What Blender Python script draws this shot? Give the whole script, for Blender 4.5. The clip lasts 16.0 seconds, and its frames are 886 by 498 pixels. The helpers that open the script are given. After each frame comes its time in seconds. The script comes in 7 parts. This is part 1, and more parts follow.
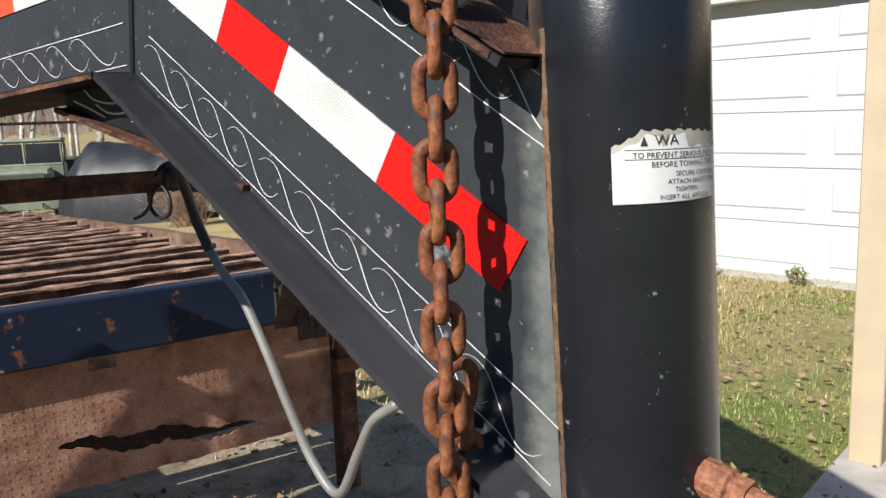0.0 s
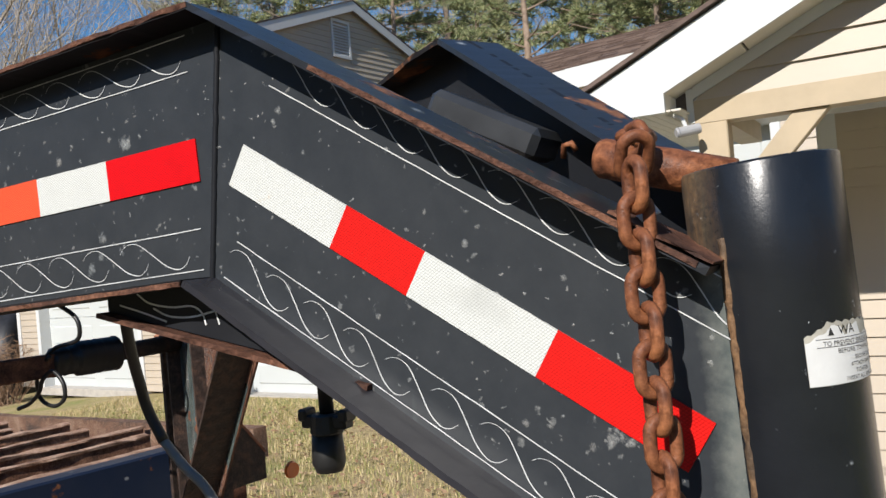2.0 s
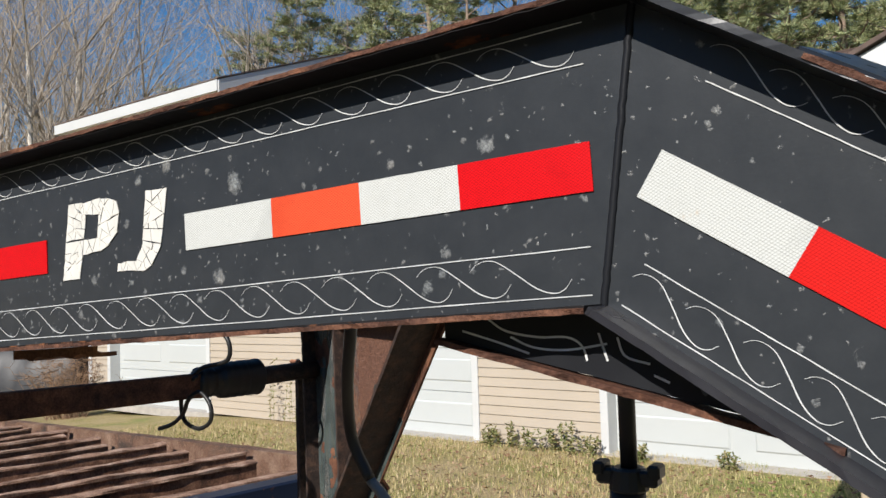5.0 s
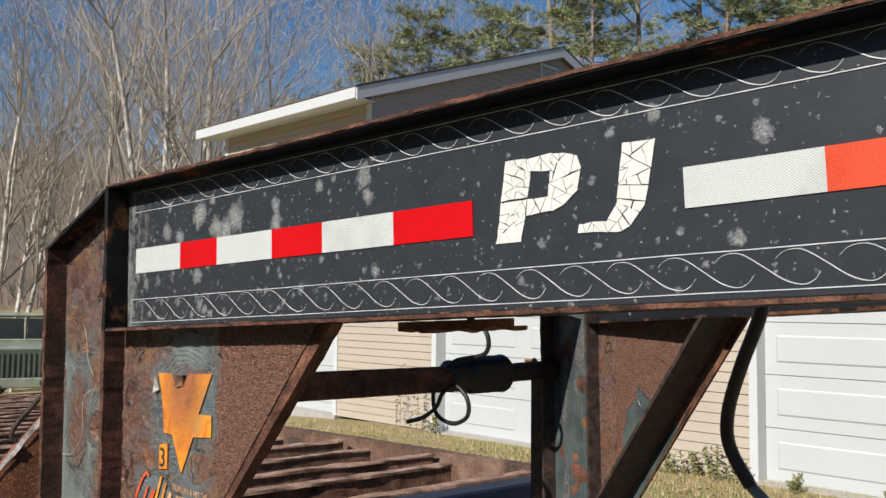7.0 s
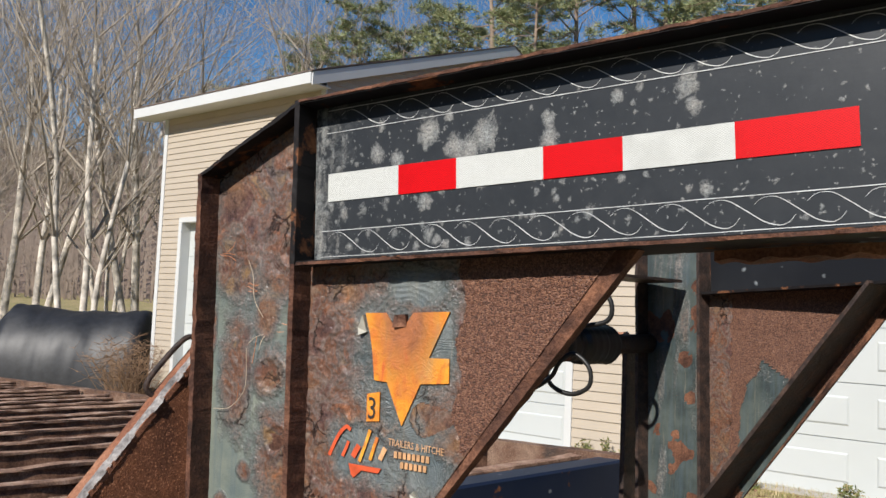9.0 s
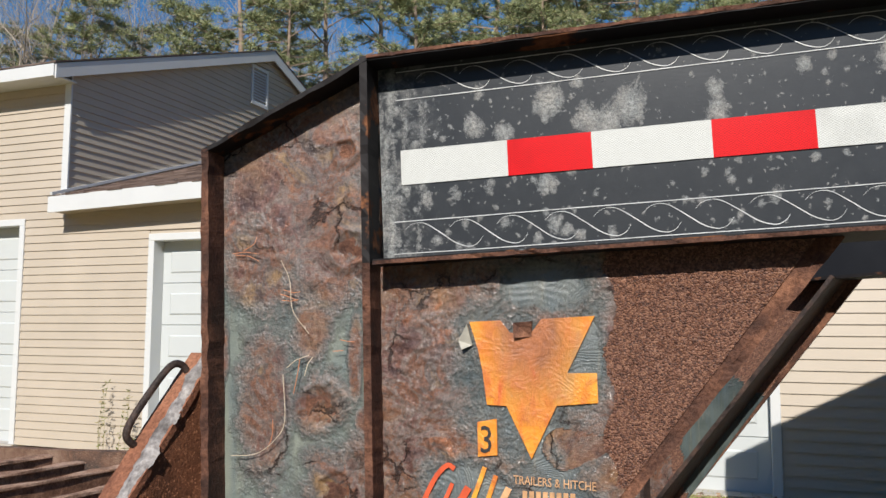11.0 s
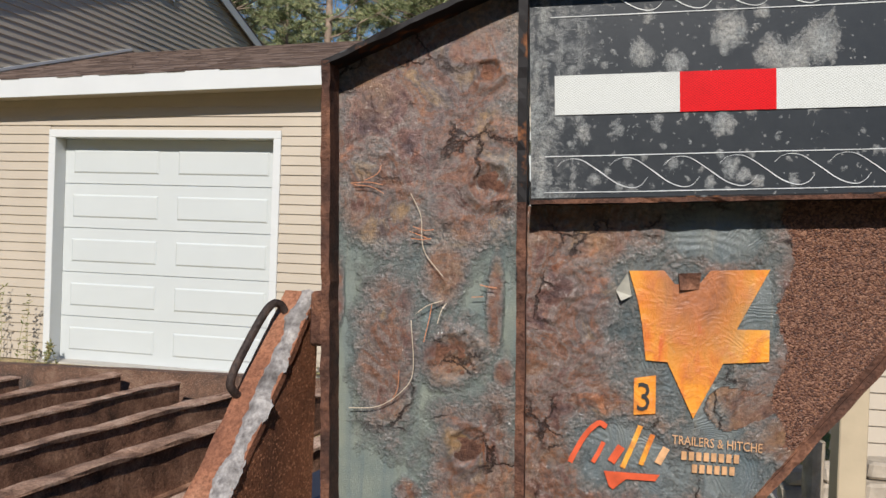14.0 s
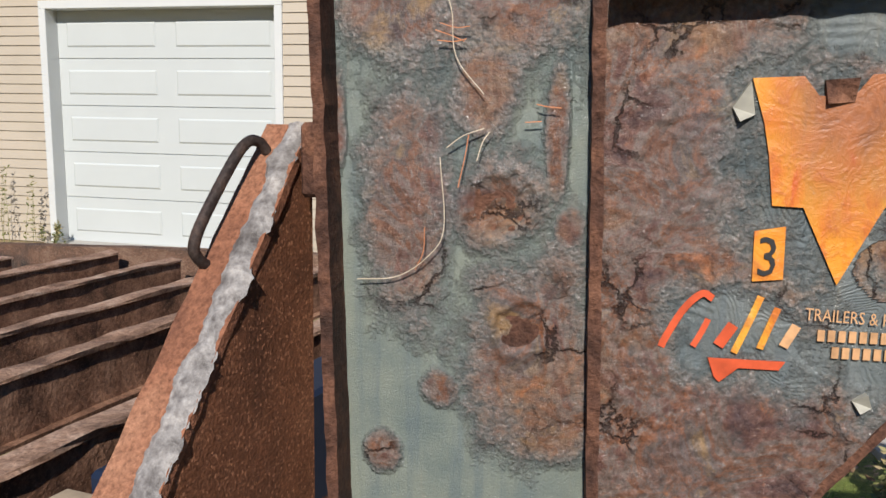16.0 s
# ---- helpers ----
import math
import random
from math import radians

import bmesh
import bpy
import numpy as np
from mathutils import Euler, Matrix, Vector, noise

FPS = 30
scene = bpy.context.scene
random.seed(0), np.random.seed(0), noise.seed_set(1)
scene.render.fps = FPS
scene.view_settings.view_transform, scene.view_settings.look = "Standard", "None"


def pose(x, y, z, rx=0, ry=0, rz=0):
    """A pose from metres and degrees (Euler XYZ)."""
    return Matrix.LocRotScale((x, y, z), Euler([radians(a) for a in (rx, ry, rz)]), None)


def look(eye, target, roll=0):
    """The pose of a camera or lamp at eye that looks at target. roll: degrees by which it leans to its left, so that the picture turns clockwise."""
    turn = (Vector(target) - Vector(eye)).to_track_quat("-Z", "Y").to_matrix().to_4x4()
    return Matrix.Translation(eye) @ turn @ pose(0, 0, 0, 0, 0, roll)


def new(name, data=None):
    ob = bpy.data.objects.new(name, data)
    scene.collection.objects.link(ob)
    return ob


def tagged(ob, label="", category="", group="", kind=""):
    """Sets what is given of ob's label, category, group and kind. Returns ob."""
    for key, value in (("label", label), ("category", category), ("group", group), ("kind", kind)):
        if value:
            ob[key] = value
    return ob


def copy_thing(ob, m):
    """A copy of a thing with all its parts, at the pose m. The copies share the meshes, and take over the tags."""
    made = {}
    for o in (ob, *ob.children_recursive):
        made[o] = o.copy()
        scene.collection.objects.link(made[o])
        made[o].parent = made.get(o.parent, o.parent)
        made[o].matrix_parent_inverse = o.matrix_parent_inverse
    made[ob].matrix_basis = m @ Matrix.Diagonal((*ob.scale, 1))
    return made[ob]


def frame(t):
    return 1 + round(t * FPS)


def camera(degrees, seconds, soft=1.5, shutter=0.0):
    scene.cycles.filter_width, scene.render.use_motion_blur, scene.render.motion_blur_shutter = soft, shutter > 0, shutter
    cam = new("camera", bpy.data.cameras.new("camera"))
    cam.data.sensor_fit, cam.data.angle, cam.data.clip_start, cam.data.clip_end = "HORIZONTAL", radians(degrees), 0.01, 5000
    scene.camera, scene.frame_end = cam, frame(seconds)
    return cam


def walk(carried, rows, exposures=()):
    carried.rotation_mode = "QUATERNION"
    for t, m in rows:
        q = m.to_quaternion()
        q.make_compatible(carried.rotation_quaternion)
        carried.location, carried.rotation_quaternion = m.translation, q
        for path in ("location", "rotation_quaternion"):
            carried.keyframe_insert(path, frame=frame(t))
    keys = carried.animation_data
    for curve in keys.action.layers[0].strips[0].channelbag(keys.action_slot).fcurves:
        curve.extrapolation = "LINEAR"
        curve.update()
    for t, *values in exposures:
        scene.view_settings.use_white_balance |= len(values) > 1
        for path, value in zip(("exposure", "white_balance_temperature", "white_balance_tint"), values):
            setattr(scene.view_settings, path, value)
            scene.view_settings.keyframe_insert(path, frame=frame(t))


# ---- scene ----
cam = camera(56.4, 16.0)
PATH = [
    (0, (-0.03, -0.483, 1.585), (-1.325, 1.007, 1.266), -2.0),
    (0.5, (-0.098, -0.468, 1.615), (-1.348, 1.086, 1.468), -3.5),
    (1, (-0.18, -0.527, 1.628), (-1.271, 1.148, 1.561), -5.1),
    (1.5, (-0.226, -0.647, 1.638), (-1.185, 1.108, 1.599), -5.4),
    (2, (-0.233, -0.674, 1.647), (-1.188, 1.083, 1.657), -4.9),
    (2.5, (-0.242, -0.674, 1.654), (-1.214, 1.073, 1.708), -4.7),
    (3, (-0.277, -0.738, 1.664), (-1.246, 1.009, 1.761), -4.3),
    (3.2, (-0.294, -0.764, 1.663), (-1.284, 0.969, 1.781), -4.0),
    (5.3, (-0.681, -0.727, 1.654), (-1.751, 0.96, 1.762), -1.2),
    (5.5, (-0.734, -0.741, 1.637), (-1.813, 0.938, 1.773), -0.5),
    (5.9, (-0.847, -0.823, 1.64), (-1.949, 0.84, 1.781), -0.2),
    (6, (-0.877, -0.838, 1.641), (-1.988, 0.819, 1.783), -0.1),
    (6.5, (-0.974, -0.915, 1.629), (-2.149, 0.697, 1.776), 0.4),
    (7, (-1.074, -0.9, 1.606), (-2.327, 0.652, 1.749), 0.7),
    (7.5, (-1.212, -0.861, 1.601), (-2.522, 0.644, 1.74), 0.9),
    (8, (-1.35, -0.909, 1.583), (-2.643, 0.61, 1.715), 0.9),
    (8.5, (-1.507, -1.056, 1.57), (-2.719, 0.529, 1.708), 1.7),
    (9, (-1.623, -1.094, 1.486), (-2.716, 0.575, 1.635), 2.4),
    (9.2, (-1.718, -1.106, 1.458), (-2.717, 0.619, 1.623), 2.3),
    (11.3, (-2.297, -1.083, 1.475), (-2.74, 0.858, 1.666), 0.0),
    (11.5, (-2.352, -1.071, 1.496), (-2.734, 0.883, 1.69), -0.1),
    (12, (-2.479, -1.071, 1.532), (-2.751, 0.899, 1.74), 0.0),
    (12.5, (-2.532, -1.067, 1.549), (-2.751, 0.912, 1.742), 0.5),
    (13, (-2.567, -1.073, 1.557), (-2.791, 0.909, 1.696), 0.9),
    (13.5, (-2.578, -1.069, 1.54), (-2.828, 0.914, 1.601), 1.6),
    (14, (-2.569, -1.047, 1.506), (-2.846, 0.934, 1.485), 2.1),
    (14.5, (-2.573, -1.04, 1.471), (-2.869, 0.936, 1.378), 2.3),
    (15, (-2.591, -0.987, 1.452), (-2.904, 0.982, 1.303), 2.3),
    (15.5, (-2.603, -0.887, 1.451), (-2.925, 1.078, 1.265), 1.8),
    (15.6, (-2.605, -0.854, 1.451), (-2.923, 1.11, 1.249), 1.5),
    (16, (-2.635, -0.761, 1.44), (-2.927, 1.192, 1.123), 1.0),
]
walk(cam, [(t, look(eye, target, roll)) for t, eye, target, roll in PATH],
     [(0, 0.54), (1.5, 0.36), (3.2, 0.26), (5.5, 0.18), (7, 0.12), (9, 0.18), (11.5, 0.16), (13, 0.07), (14.5, 0.03), (16, 0.08)])

# ---- daylight ----
SUN_AZ = radians(178.5)      # where the sun stands, from +y towards +x
SUN_EL = radians(36.0)
world = bpy.data.worlds.new("sky")
scene.world = world
world.use_nodes = True
wn = world.node_tree.nodes
sky = wn.new("ShaderNodeTexSky")
sky.sky_type, sky.sun_disc = "NISHITA", False
sky.sun_elevation, sky.sun_rotation = SUN_EL, SUN_AZ
sky.air_density, sky.dust_density, sky.ozone_density = 1.0, 0.0, 3.5
wn["Background"].inputs["Strength"].default_value = 0.076
clear = wn.new("ShaderNodeHueSaturation")
clear.inputs["Saturation"].default_value, clear.inputs["Value"].default_value = 1.25, 1.20
world.node_tree.links.new(sky.outputs["Color"], clear.inputs["Color"])
world.node_tree.links.new(clear.outputs["Color"], wn["Background"].inputs["Color"])
sun = new("sun", bpy.data.lights.new("sun", "SUN"))
sun.data.energy, sun.data.angle, sun.data.color = 5.0, radians(0.53), (1.0, 0.95, 0.885)
SUN_DIR = Vector((math.sin(SUN_AZ) * math.cos(SUN_EL), math.cos(SUN_AZ) * math.cos(SUN_EL), math.sin(SUN_EL)))
sun.matrix_world = look(SUN_DIR * 60, (0, 0, 0))

# ---- materials ----
def material(name):
    m = bpy.data.materials.new(name)
    m.use_nodes = True
    return m, m.node_tree.nodes, m.node_tree.links, m.node_tree.nodes["Principled BSDF"]


def nd(nodes, kind, **values):
    n = nodes.new(kind)
    for k, v in values.items():
        n.inputs[k.replace("_", " ")].default_value = v
    return n


def noise_tex(nodes, links, coord, scale, detail=6.0, rough=0.55, distort=0.0):
    n = nd(nodes, "ShaderNodeTexNoise", Scale=scale, Detail=detail, Roughness=rough, Distortion=distort)
    links.new(coord, n.inputs["Vector"])
    return n.outputs["Fac"]


def ramp(nodes, links, fac, stops, kind="LINEAR"):
    r = nodes.new("ShaderNodeValToRGB")
    r.color_ramp.interpolation = kind
    e = r.color_ramp.elements
    while len(e) < len(stops):
        e.new(0.5)
    for el, (p, c) in zip(e, stops):
        el.position, el.color = p, (*c, 1) if len(c) == 3 else c
    links.new(fac, r.inputs["Fac"])
    return r.outputs["Color"]


def mix(nodes, links, fac, a, b):
    m = nodes.new("ShaderNodeMix")
    m.data_type = "RGBA"
    for key, v in (("Factor", fac), ("A", a), ("B", b)):
        sock = [s for s in m.inputs if s.name == key and (key == "Factor" and s.type == "VALUE" or key != "Factor" and s.type == "RGBA")][0]
        if isinstance(v, (int, float)):
            sock.default_value = v
        elif isinstance(v, tuple):
            sock.default_value = (*v, 1)
        else:
            links.new(v, sock)
    return [s for s in m.outputs if s.type == "RGBA"][0]


def calc(nodes, links, op, a, b=0.0):
    m = nodes.new("ShaderNodeMath")
    m.operation = op
    for i, v in enumerate((a, b)):
        if isinstance(v, (int, float)):
            m.inputs[i].default_value = v
        else:
            links.new(v, m.inputs[i])
    return m.outputs[0]


def bump(nodes, links, bsdf, height, strength=0.3, distance=0.004):
    b = nd(nodes, "ShaderNodeBump", Strength=strength, Distance=distance)
    links.new(height, b.inputs["Height"])
    links.new(b.outputs["Normal"], bsdf.inputs["Normal"])


def rusty(name, dark=(0.055, 0.026, 0.017), mid=(0.15, 0.062, 0.032), light=(0.30, 0.13, 0.06), scale=9.0, rough=0.85, relief=0.5, fine=190.0, spots=0.0):
    """Old bare steel: rust in patches, pitted."""
    m, n, l, b = material(name)
    co = n.new("ShaderNodeTexCoord").outputs["Object"]
    big = noise_tex(n, l, co, scale, 5, 0.6, 0.3)
    small = noise_tex(n, l, co, fine, 4, 0.7)
    c1 = ramp(n, l, big, [(0.3, dark), (0.5, mid), (0.72, light)])
    c2 = ramp(n, l, small, [(0.3, (0.35, 0.3, 0.28)), (0.7, (1.25, 1.2, 1.15))])
    mul = n.new("ShaderNodeMixRGB")
    mul.blend_type, mul.inputs[0].default_value = "MULTIPLY", 0.85
    l.new(c1, mul.inputs[1]), l.new(c2, mul.inputs[2])
    base = mul.outputs[0]
    if spots:
        crumb = nd(n, "ShaderNodeTexVoronoi", Scale=430.0, Randomness=1.0)
        l.new(co, crumb.inputs["Vector"])
        tone = n.new("ShaderNodeTexWhiteNoise")
        l.new(crumb.outputs["Color"], tone.inputs["Vector"])
        base = mix(n, l, ramp(n, l, tone.outputs["Value"], [(0.0, (spots,) * 3), (0.35, (0, 0, 0))]), base, dark)
        base = mix(n, l, ramp(n, l, tone.outputs["Value"], [(0.86, (0, 0, 0)), (1.0, (spots,) * 3)]), base, tuple(1.5 * c for c in light))
    l.new(base, b.inputs["Base Color"])
    l.new(ramp(n, l, big, [(0.3, (rough - 0.2,) * 3), (0.7, (rough,) * 3)]), b.inputs["Roughness"])
    b.inputs["Specular IOR Level"].default_value = 0.2
    h = calc(n, l, "ADD", small, calc(n, l, "MULTIPLY", big, 1.5))
    bump(n, l, b, h, relief, 0.004)
    return m


def paint(name, colour, worn=(0.13, 0.14, 0.15), rough=0.32, specks=0.5, rust=0.0, gloss=0.2):
    """Old gloss paint: chalky blooms, small chips."""
    m, n, l, b = material(name)
    co = n.new("ShaderNodeTexCoord").outputs["Object"]
    big = noise_tex(n, l, co, 3.0, 5, 0.6)
    fine = noise_tex(n, l, co, 60.0, 5, 0.7)
    col = mix(n, l, ramp(n, l, big, [(0.45, (0, 0, 0)), (0.75, (0.22,) * 3)]), colour, worn)
    v = nd(n, "ShaderNodeTexVoronoi", Scale=26.0, Randomness=1.0)
    warp = n.new("ShaderNodeVectorMath")
    warp.operation = "ADD"
    wn_ = nd(n, "ShaderNodeTexNoise", Scale=30.0, Detail=3.0)
    l.new(co, wn_.inputs["Vector"])
    sc = n.new("ShaderNodeVectorMath")
    sc.operation = "SCALE"
    sc.inputs["Scale"].default_value = 0.03
    l.new(wn_.outputs["Color"], sc.inputs[0])
    l.new(co, warp.inputs[0]), l.new(sc.outputs[0], warp.inputs[1])
    l.new(warp.outputs[0], v.inputs["Vector"])
    gate = nd(n, "ShaderNodeTexWhiteNoise")
    l.new(v.outputs["Color"], gate.inputs["Vector"])
    dots = calc(n, l, "MULTIPLY", calc(n, l, "LESS_THAN", v.outputs["Distance"], 0.24), calc(n, l, "LESS_THAN", gate.outputs["Value"], 0.22 * specks))
    soft = ramp(n, l, v.outputs["Distance"], [(0.02, (1, 1, 1)), (0.2, (0.25,) * 3), (0.26, (0, 0, 0))])
    col = mix(n, l, calc(n, l, "MULTIPLY", calc(n, l, "MULTIPLY", dots, soft), 0.7), col, (0.42, 0.45, 0.46))
    if rust:
        patch = ramp(n, l, noise_tex(n, l, co, 7.0, 6, 0.65), [(0.62 - rust * 0.2, (0, 0, 0)), (0.66 - rust * 0.2, (1, 1, 1))])
        rc = ramp(n, l, fine, [(0.3, (0.07, 0.03, 0.018)), (0.7, (0.26, 0.11, 0.05))])
        col = mix(n, l, patch, col, rc)
        l.new(calc(n, l, "ADD", calc(n, l, "MULTIPLY", patch, 0.45), rough), b.inputs["Roughness"])
    else:
        l.new(ramp(n, l, big, [(0.3, (rough,) * 3), (0.7, (rough + 0.2,) * 3)]), b.inputs["Roughness"])
    l.new(col, b.inputs["Base Color"])
    b.inputs["Specular IOR Level"].default_value = gloss
    bump(n, l, b, calc(n, l, "ADD", fine, dots), 0.1, 0.002)
    return m


def plain(name, colour, rough=0.6, metal=0.0, var=0.15, scale=8.0, relief=0.1, bump_scale=60.0):
    m, n, l, b = material(name)
    co = n.new("ShaderNodeTexCoord").outputs["Object"]
    big = noise_tex(n, l, co, scale, 5, 0.6)
    lo = tuple(c * (1 - var) for c in colour)
    hi = tuple(min(1, c * (1 + var)) for c in colour)
    l.new(ramp(n, l, big, [(0.3, lo), (0.7, hi)]), b.inputs["Base Color"])
    b.inputs["Roughness"].default_value, b.inputs["Metallic"].default_value = rough, metal
    bump(n, l, b, noise_tex(n, l, co, bump_scale, 4), relief, 0.003)
    return m


def neck_paint(name):
    """Black gloss paint with chalky blooms: few and small towards the coupler, many and large towards the upright."""
    m, n, l, b = material(name)
    co = n.new("ShaderNodeTexCoord").outputs["Object"]
    sep = n.new("ShaderNodeSeparateXYZ")
    l.new(co, sep.inputs[0])
    age = nd(n, "ShaderNodeMapRange")
    l.new(sep.outputs["X"], age.inputs["Value"])
    for k, v in (("From Min", -0.8), ("From Max", -2.6), ("To Min", 0.0), ("To Max", 1.0)):
        age.inputs[k].default_value = v
    age = age.outputs["Result"]
    warp_n = nd(n, "ShaderNodeTexNoise", Scale=45.0, Detail=4.0, Roughness=0.7)
    l.new(co, warp_n.inputs["Vector"])
    sc = n.new("ShaderNodeVectorMath")
    sc.operation = "SCALE"
    sc.inputs["Scale"].default_value = 0.022
    l.new(warp_n.outputs["Color"], sc.inputs[0])
    add = n.new("ShaderNodeVectorMath")
    add.operation = "ADD"
    l.new(co, add.inputs[0]), l.new(sc.outputs[0], add.inputs[1])
    fine = noise_tex(n, l, co, 240.0, 4, 0.75)
    mid = noise_tex(n, l, co, 22.0, 6, 0.7)
    col = ramp(n, l, mid, [(0.3, (0.027, 0.031, 0.036)), (0.7, (0.038, 0.042, 0.047))])
    chalk = n.new("ShaderNodeAttribute")
    chalk.attribute_name = "chalk"
    clump = noise_tex(n, l, co, 60.0, 6, 0.75, 0.5)
    total = ramp(n, l, calc(n, l, "ADD", calc(n, l, "MULTIPLY", chalk.outputs["Fac"], 0.95), calc(n, l, "MULTIPLY", calc(n, l, "SUBTRACT", clump, 0.5), 1.9)), [(0.30, (0, 0, 0)), (0.48, (0.34,) * 3), (0.95, (0.80,) * 3)])
    for scale, size, few, many, power in ((95.0, 0.36, 0.030, 0.085, 0.75), (210.0, 0.40, 0.030, 0.085, 0.9)):
        v = nd(n, "ShaderNodeTexVoronoi", Scale=scale, Randomness=1.0)
        l.new(add.outputs[0], v.inputs["Vector"])
        wh = n.new("ShaderNodeTexWhiteNoise")
        l.new(v.outputs["Color"], wh.inputs["Vector"])
        gate = calc(n, l, "LESS_THAN", wh.outputs["Value"], calc(n, l, "ADD", calc(n, l, "MULTIPLY", age, many - few), few))
        shape = ramp(n, l, v.outputs["Distance"], [(0.0, (1, 1, 1)), (size * 0.35, (0.55,) * 3), (size * 0.7, (0.35,) * 3), (size, (0, 0, 0))])
        total = calc(n, l, "MAXIMUM", total, calc(n, l, "MULTIPLY", calc(n, l, "MULTIPLY", gate, shape), power))
    grit = ramp(n, l, fine, [(0.35, (0.25,) * 3), (0.62, (1, 1, 1))])
    total = calc(n, l, "MULTIPLY", total, grit)
    # chalk at the rear end, by the upright
    edge = nd(n, "ShaderNodeMapRange")
    l.new(calc(n, l, "ADD", sep.outputs["X"], calc(n, l, "MULTIPLY", mid, 0.10)), edge.inputs["Value"])
    for k, v in (("From Min", -2.47), ("From Max", -2.60), ("To Min", 0.0), ("To Max", 0.8)):
        edge.inputs[k].default_value = v
    total = calc(n, l, "MAXIMUM", total, calc(n, l, "MULTIPLY", calc(n, l, "MULTIPLY", edge.outputs["Result"], grit), ramp(n, l, noise_tex(n, l, co, 34.0, 5, 0.7, 0.4), [(0.48, (0, 0, 0)), (0.66, (1, 1, 1))])))
    col = mix(n, l, total, col, ramp(n, l, mid, [(0.4, (0.40, 0.42, 0.41)), (0.62, (0.47, 0.45, 0.41)), (0.75, (0.30, 0.36, 0.38))]))
    by_weld = nd(n, "ShaderNodeMapRange")
    l.new(calc(n, l, "ADD", sep.outputs["X"], calc(n, l, "MULTIPLY", mid, 0.03)), by_weld.inputs["Value"])
    for k, v in (("From Min", -0.358), ("From Max", -0.338), ("To Min", 0.0), ("To Max", 0.6)):
        by_weld.inputs[k].default_value = v
    col = mix(n, l, by_weld.outputs["Result"], col, ramp(n, l, mid, [(0.35, (0.13, 0.155, 0.145)), (0.6, (0.24, 0.25, 0.22))]))
    mp = n.new("ShaderNodeMapping")
    mp.inputs["Scale"].default_value = (26.0, 26.0, 1.1)
    l.new(co, mp.inputs["Vector"])
    run = ramp(n, l, noise_tex(n, l, mp.outputs[0], 1.0, 3, 0.5), [(0.70, (0, 0, 0)), (0.80, (0.30,) * 3)])
    col = mix(n, l, run, col, (0.22, 0.25, 0.24))
    l.new(col, b.inputs["Base Color"])
    l.new(calc(n, l, "ADD", calc(n, l, "MULTIPLY", total, 0.5), 0.30), b.inputs["Roughness"])
    b.inputs["Specular IOR Level"].default_value = 0.34
    bump(n, l, b, calc(n, l, "ADD", calc(n, l, "MULTIPLY", total, 2.0), calc(n, l, "MULTIPLY", fine, 0.15)), 0.35, 0.002)
    return m


def tape(name, colour, line, var=0.06):
    """Retroreflective tape: fine lozenge cells."""
    m, n, l, b = material(name)
    co = n.new("ShaderNodeTexCoord").outputs["Object"]
    sep = n.new("ShaderNodeSeparateXYZ")
    l.new(co, sep.inputs[0])
    waves = []
    for sgn in (1, -1):
        d = calc(n, l, "ADD", sep.outputs["X"], calc(n, l, "MULTIPLY", sep.outputs["Z"], 1.5 * sgn))
        waves.append(calc(n, l, "ABSOLUTE", calc(n, l, "SUBTRACT", calc(n, l, "FRACT", calc(n, l, "MULTIPLY", d, 210.0)), 0.5)))
    cell = calc(n, l, "MAXIMUM", waves[0], waves[1])
    big = noise_tex(n, l, co, 9.0, 5, 0.6)
    c = mix(n, l, ramp(n, l, cell, [(0.40, (0, 0, 0)), (0.46, (1, 1, 1))]), colour, line)
    c = mix(n, l, ramp(n, l, big, [(0.55, (0, 0, 0)), (0.8, (0.5,) * 3)]), c, tuple(v * 0.72 for v in line))
    st = noise_tex(n, l, co, 26.0, 6, 0.7, 0.4)
    c = mix(n, l, ramp(n, l, st, [(0.66, (0, 0, 0)), (0.76, (0.55,) * 3)]), c, (0.50, 0.36, 0.22))
    c = mix(n, l, ramp(n, l, noise_tex(n, l, co, 190.0, 4, 0.7), [(0.68, (0, 0, 0)), (0.76, (0.5,) * 3)]), c, (0.25, 0.21, 0.17))
    l.new(c, b.inputs["Base Color"])
    b.inputs["Roughness"].default_value, b.inputs["Specular IOR Level"].default_value = 0.35, 0.2
    bump(n, l, b, cell, 0.08, 0.001)
    return m


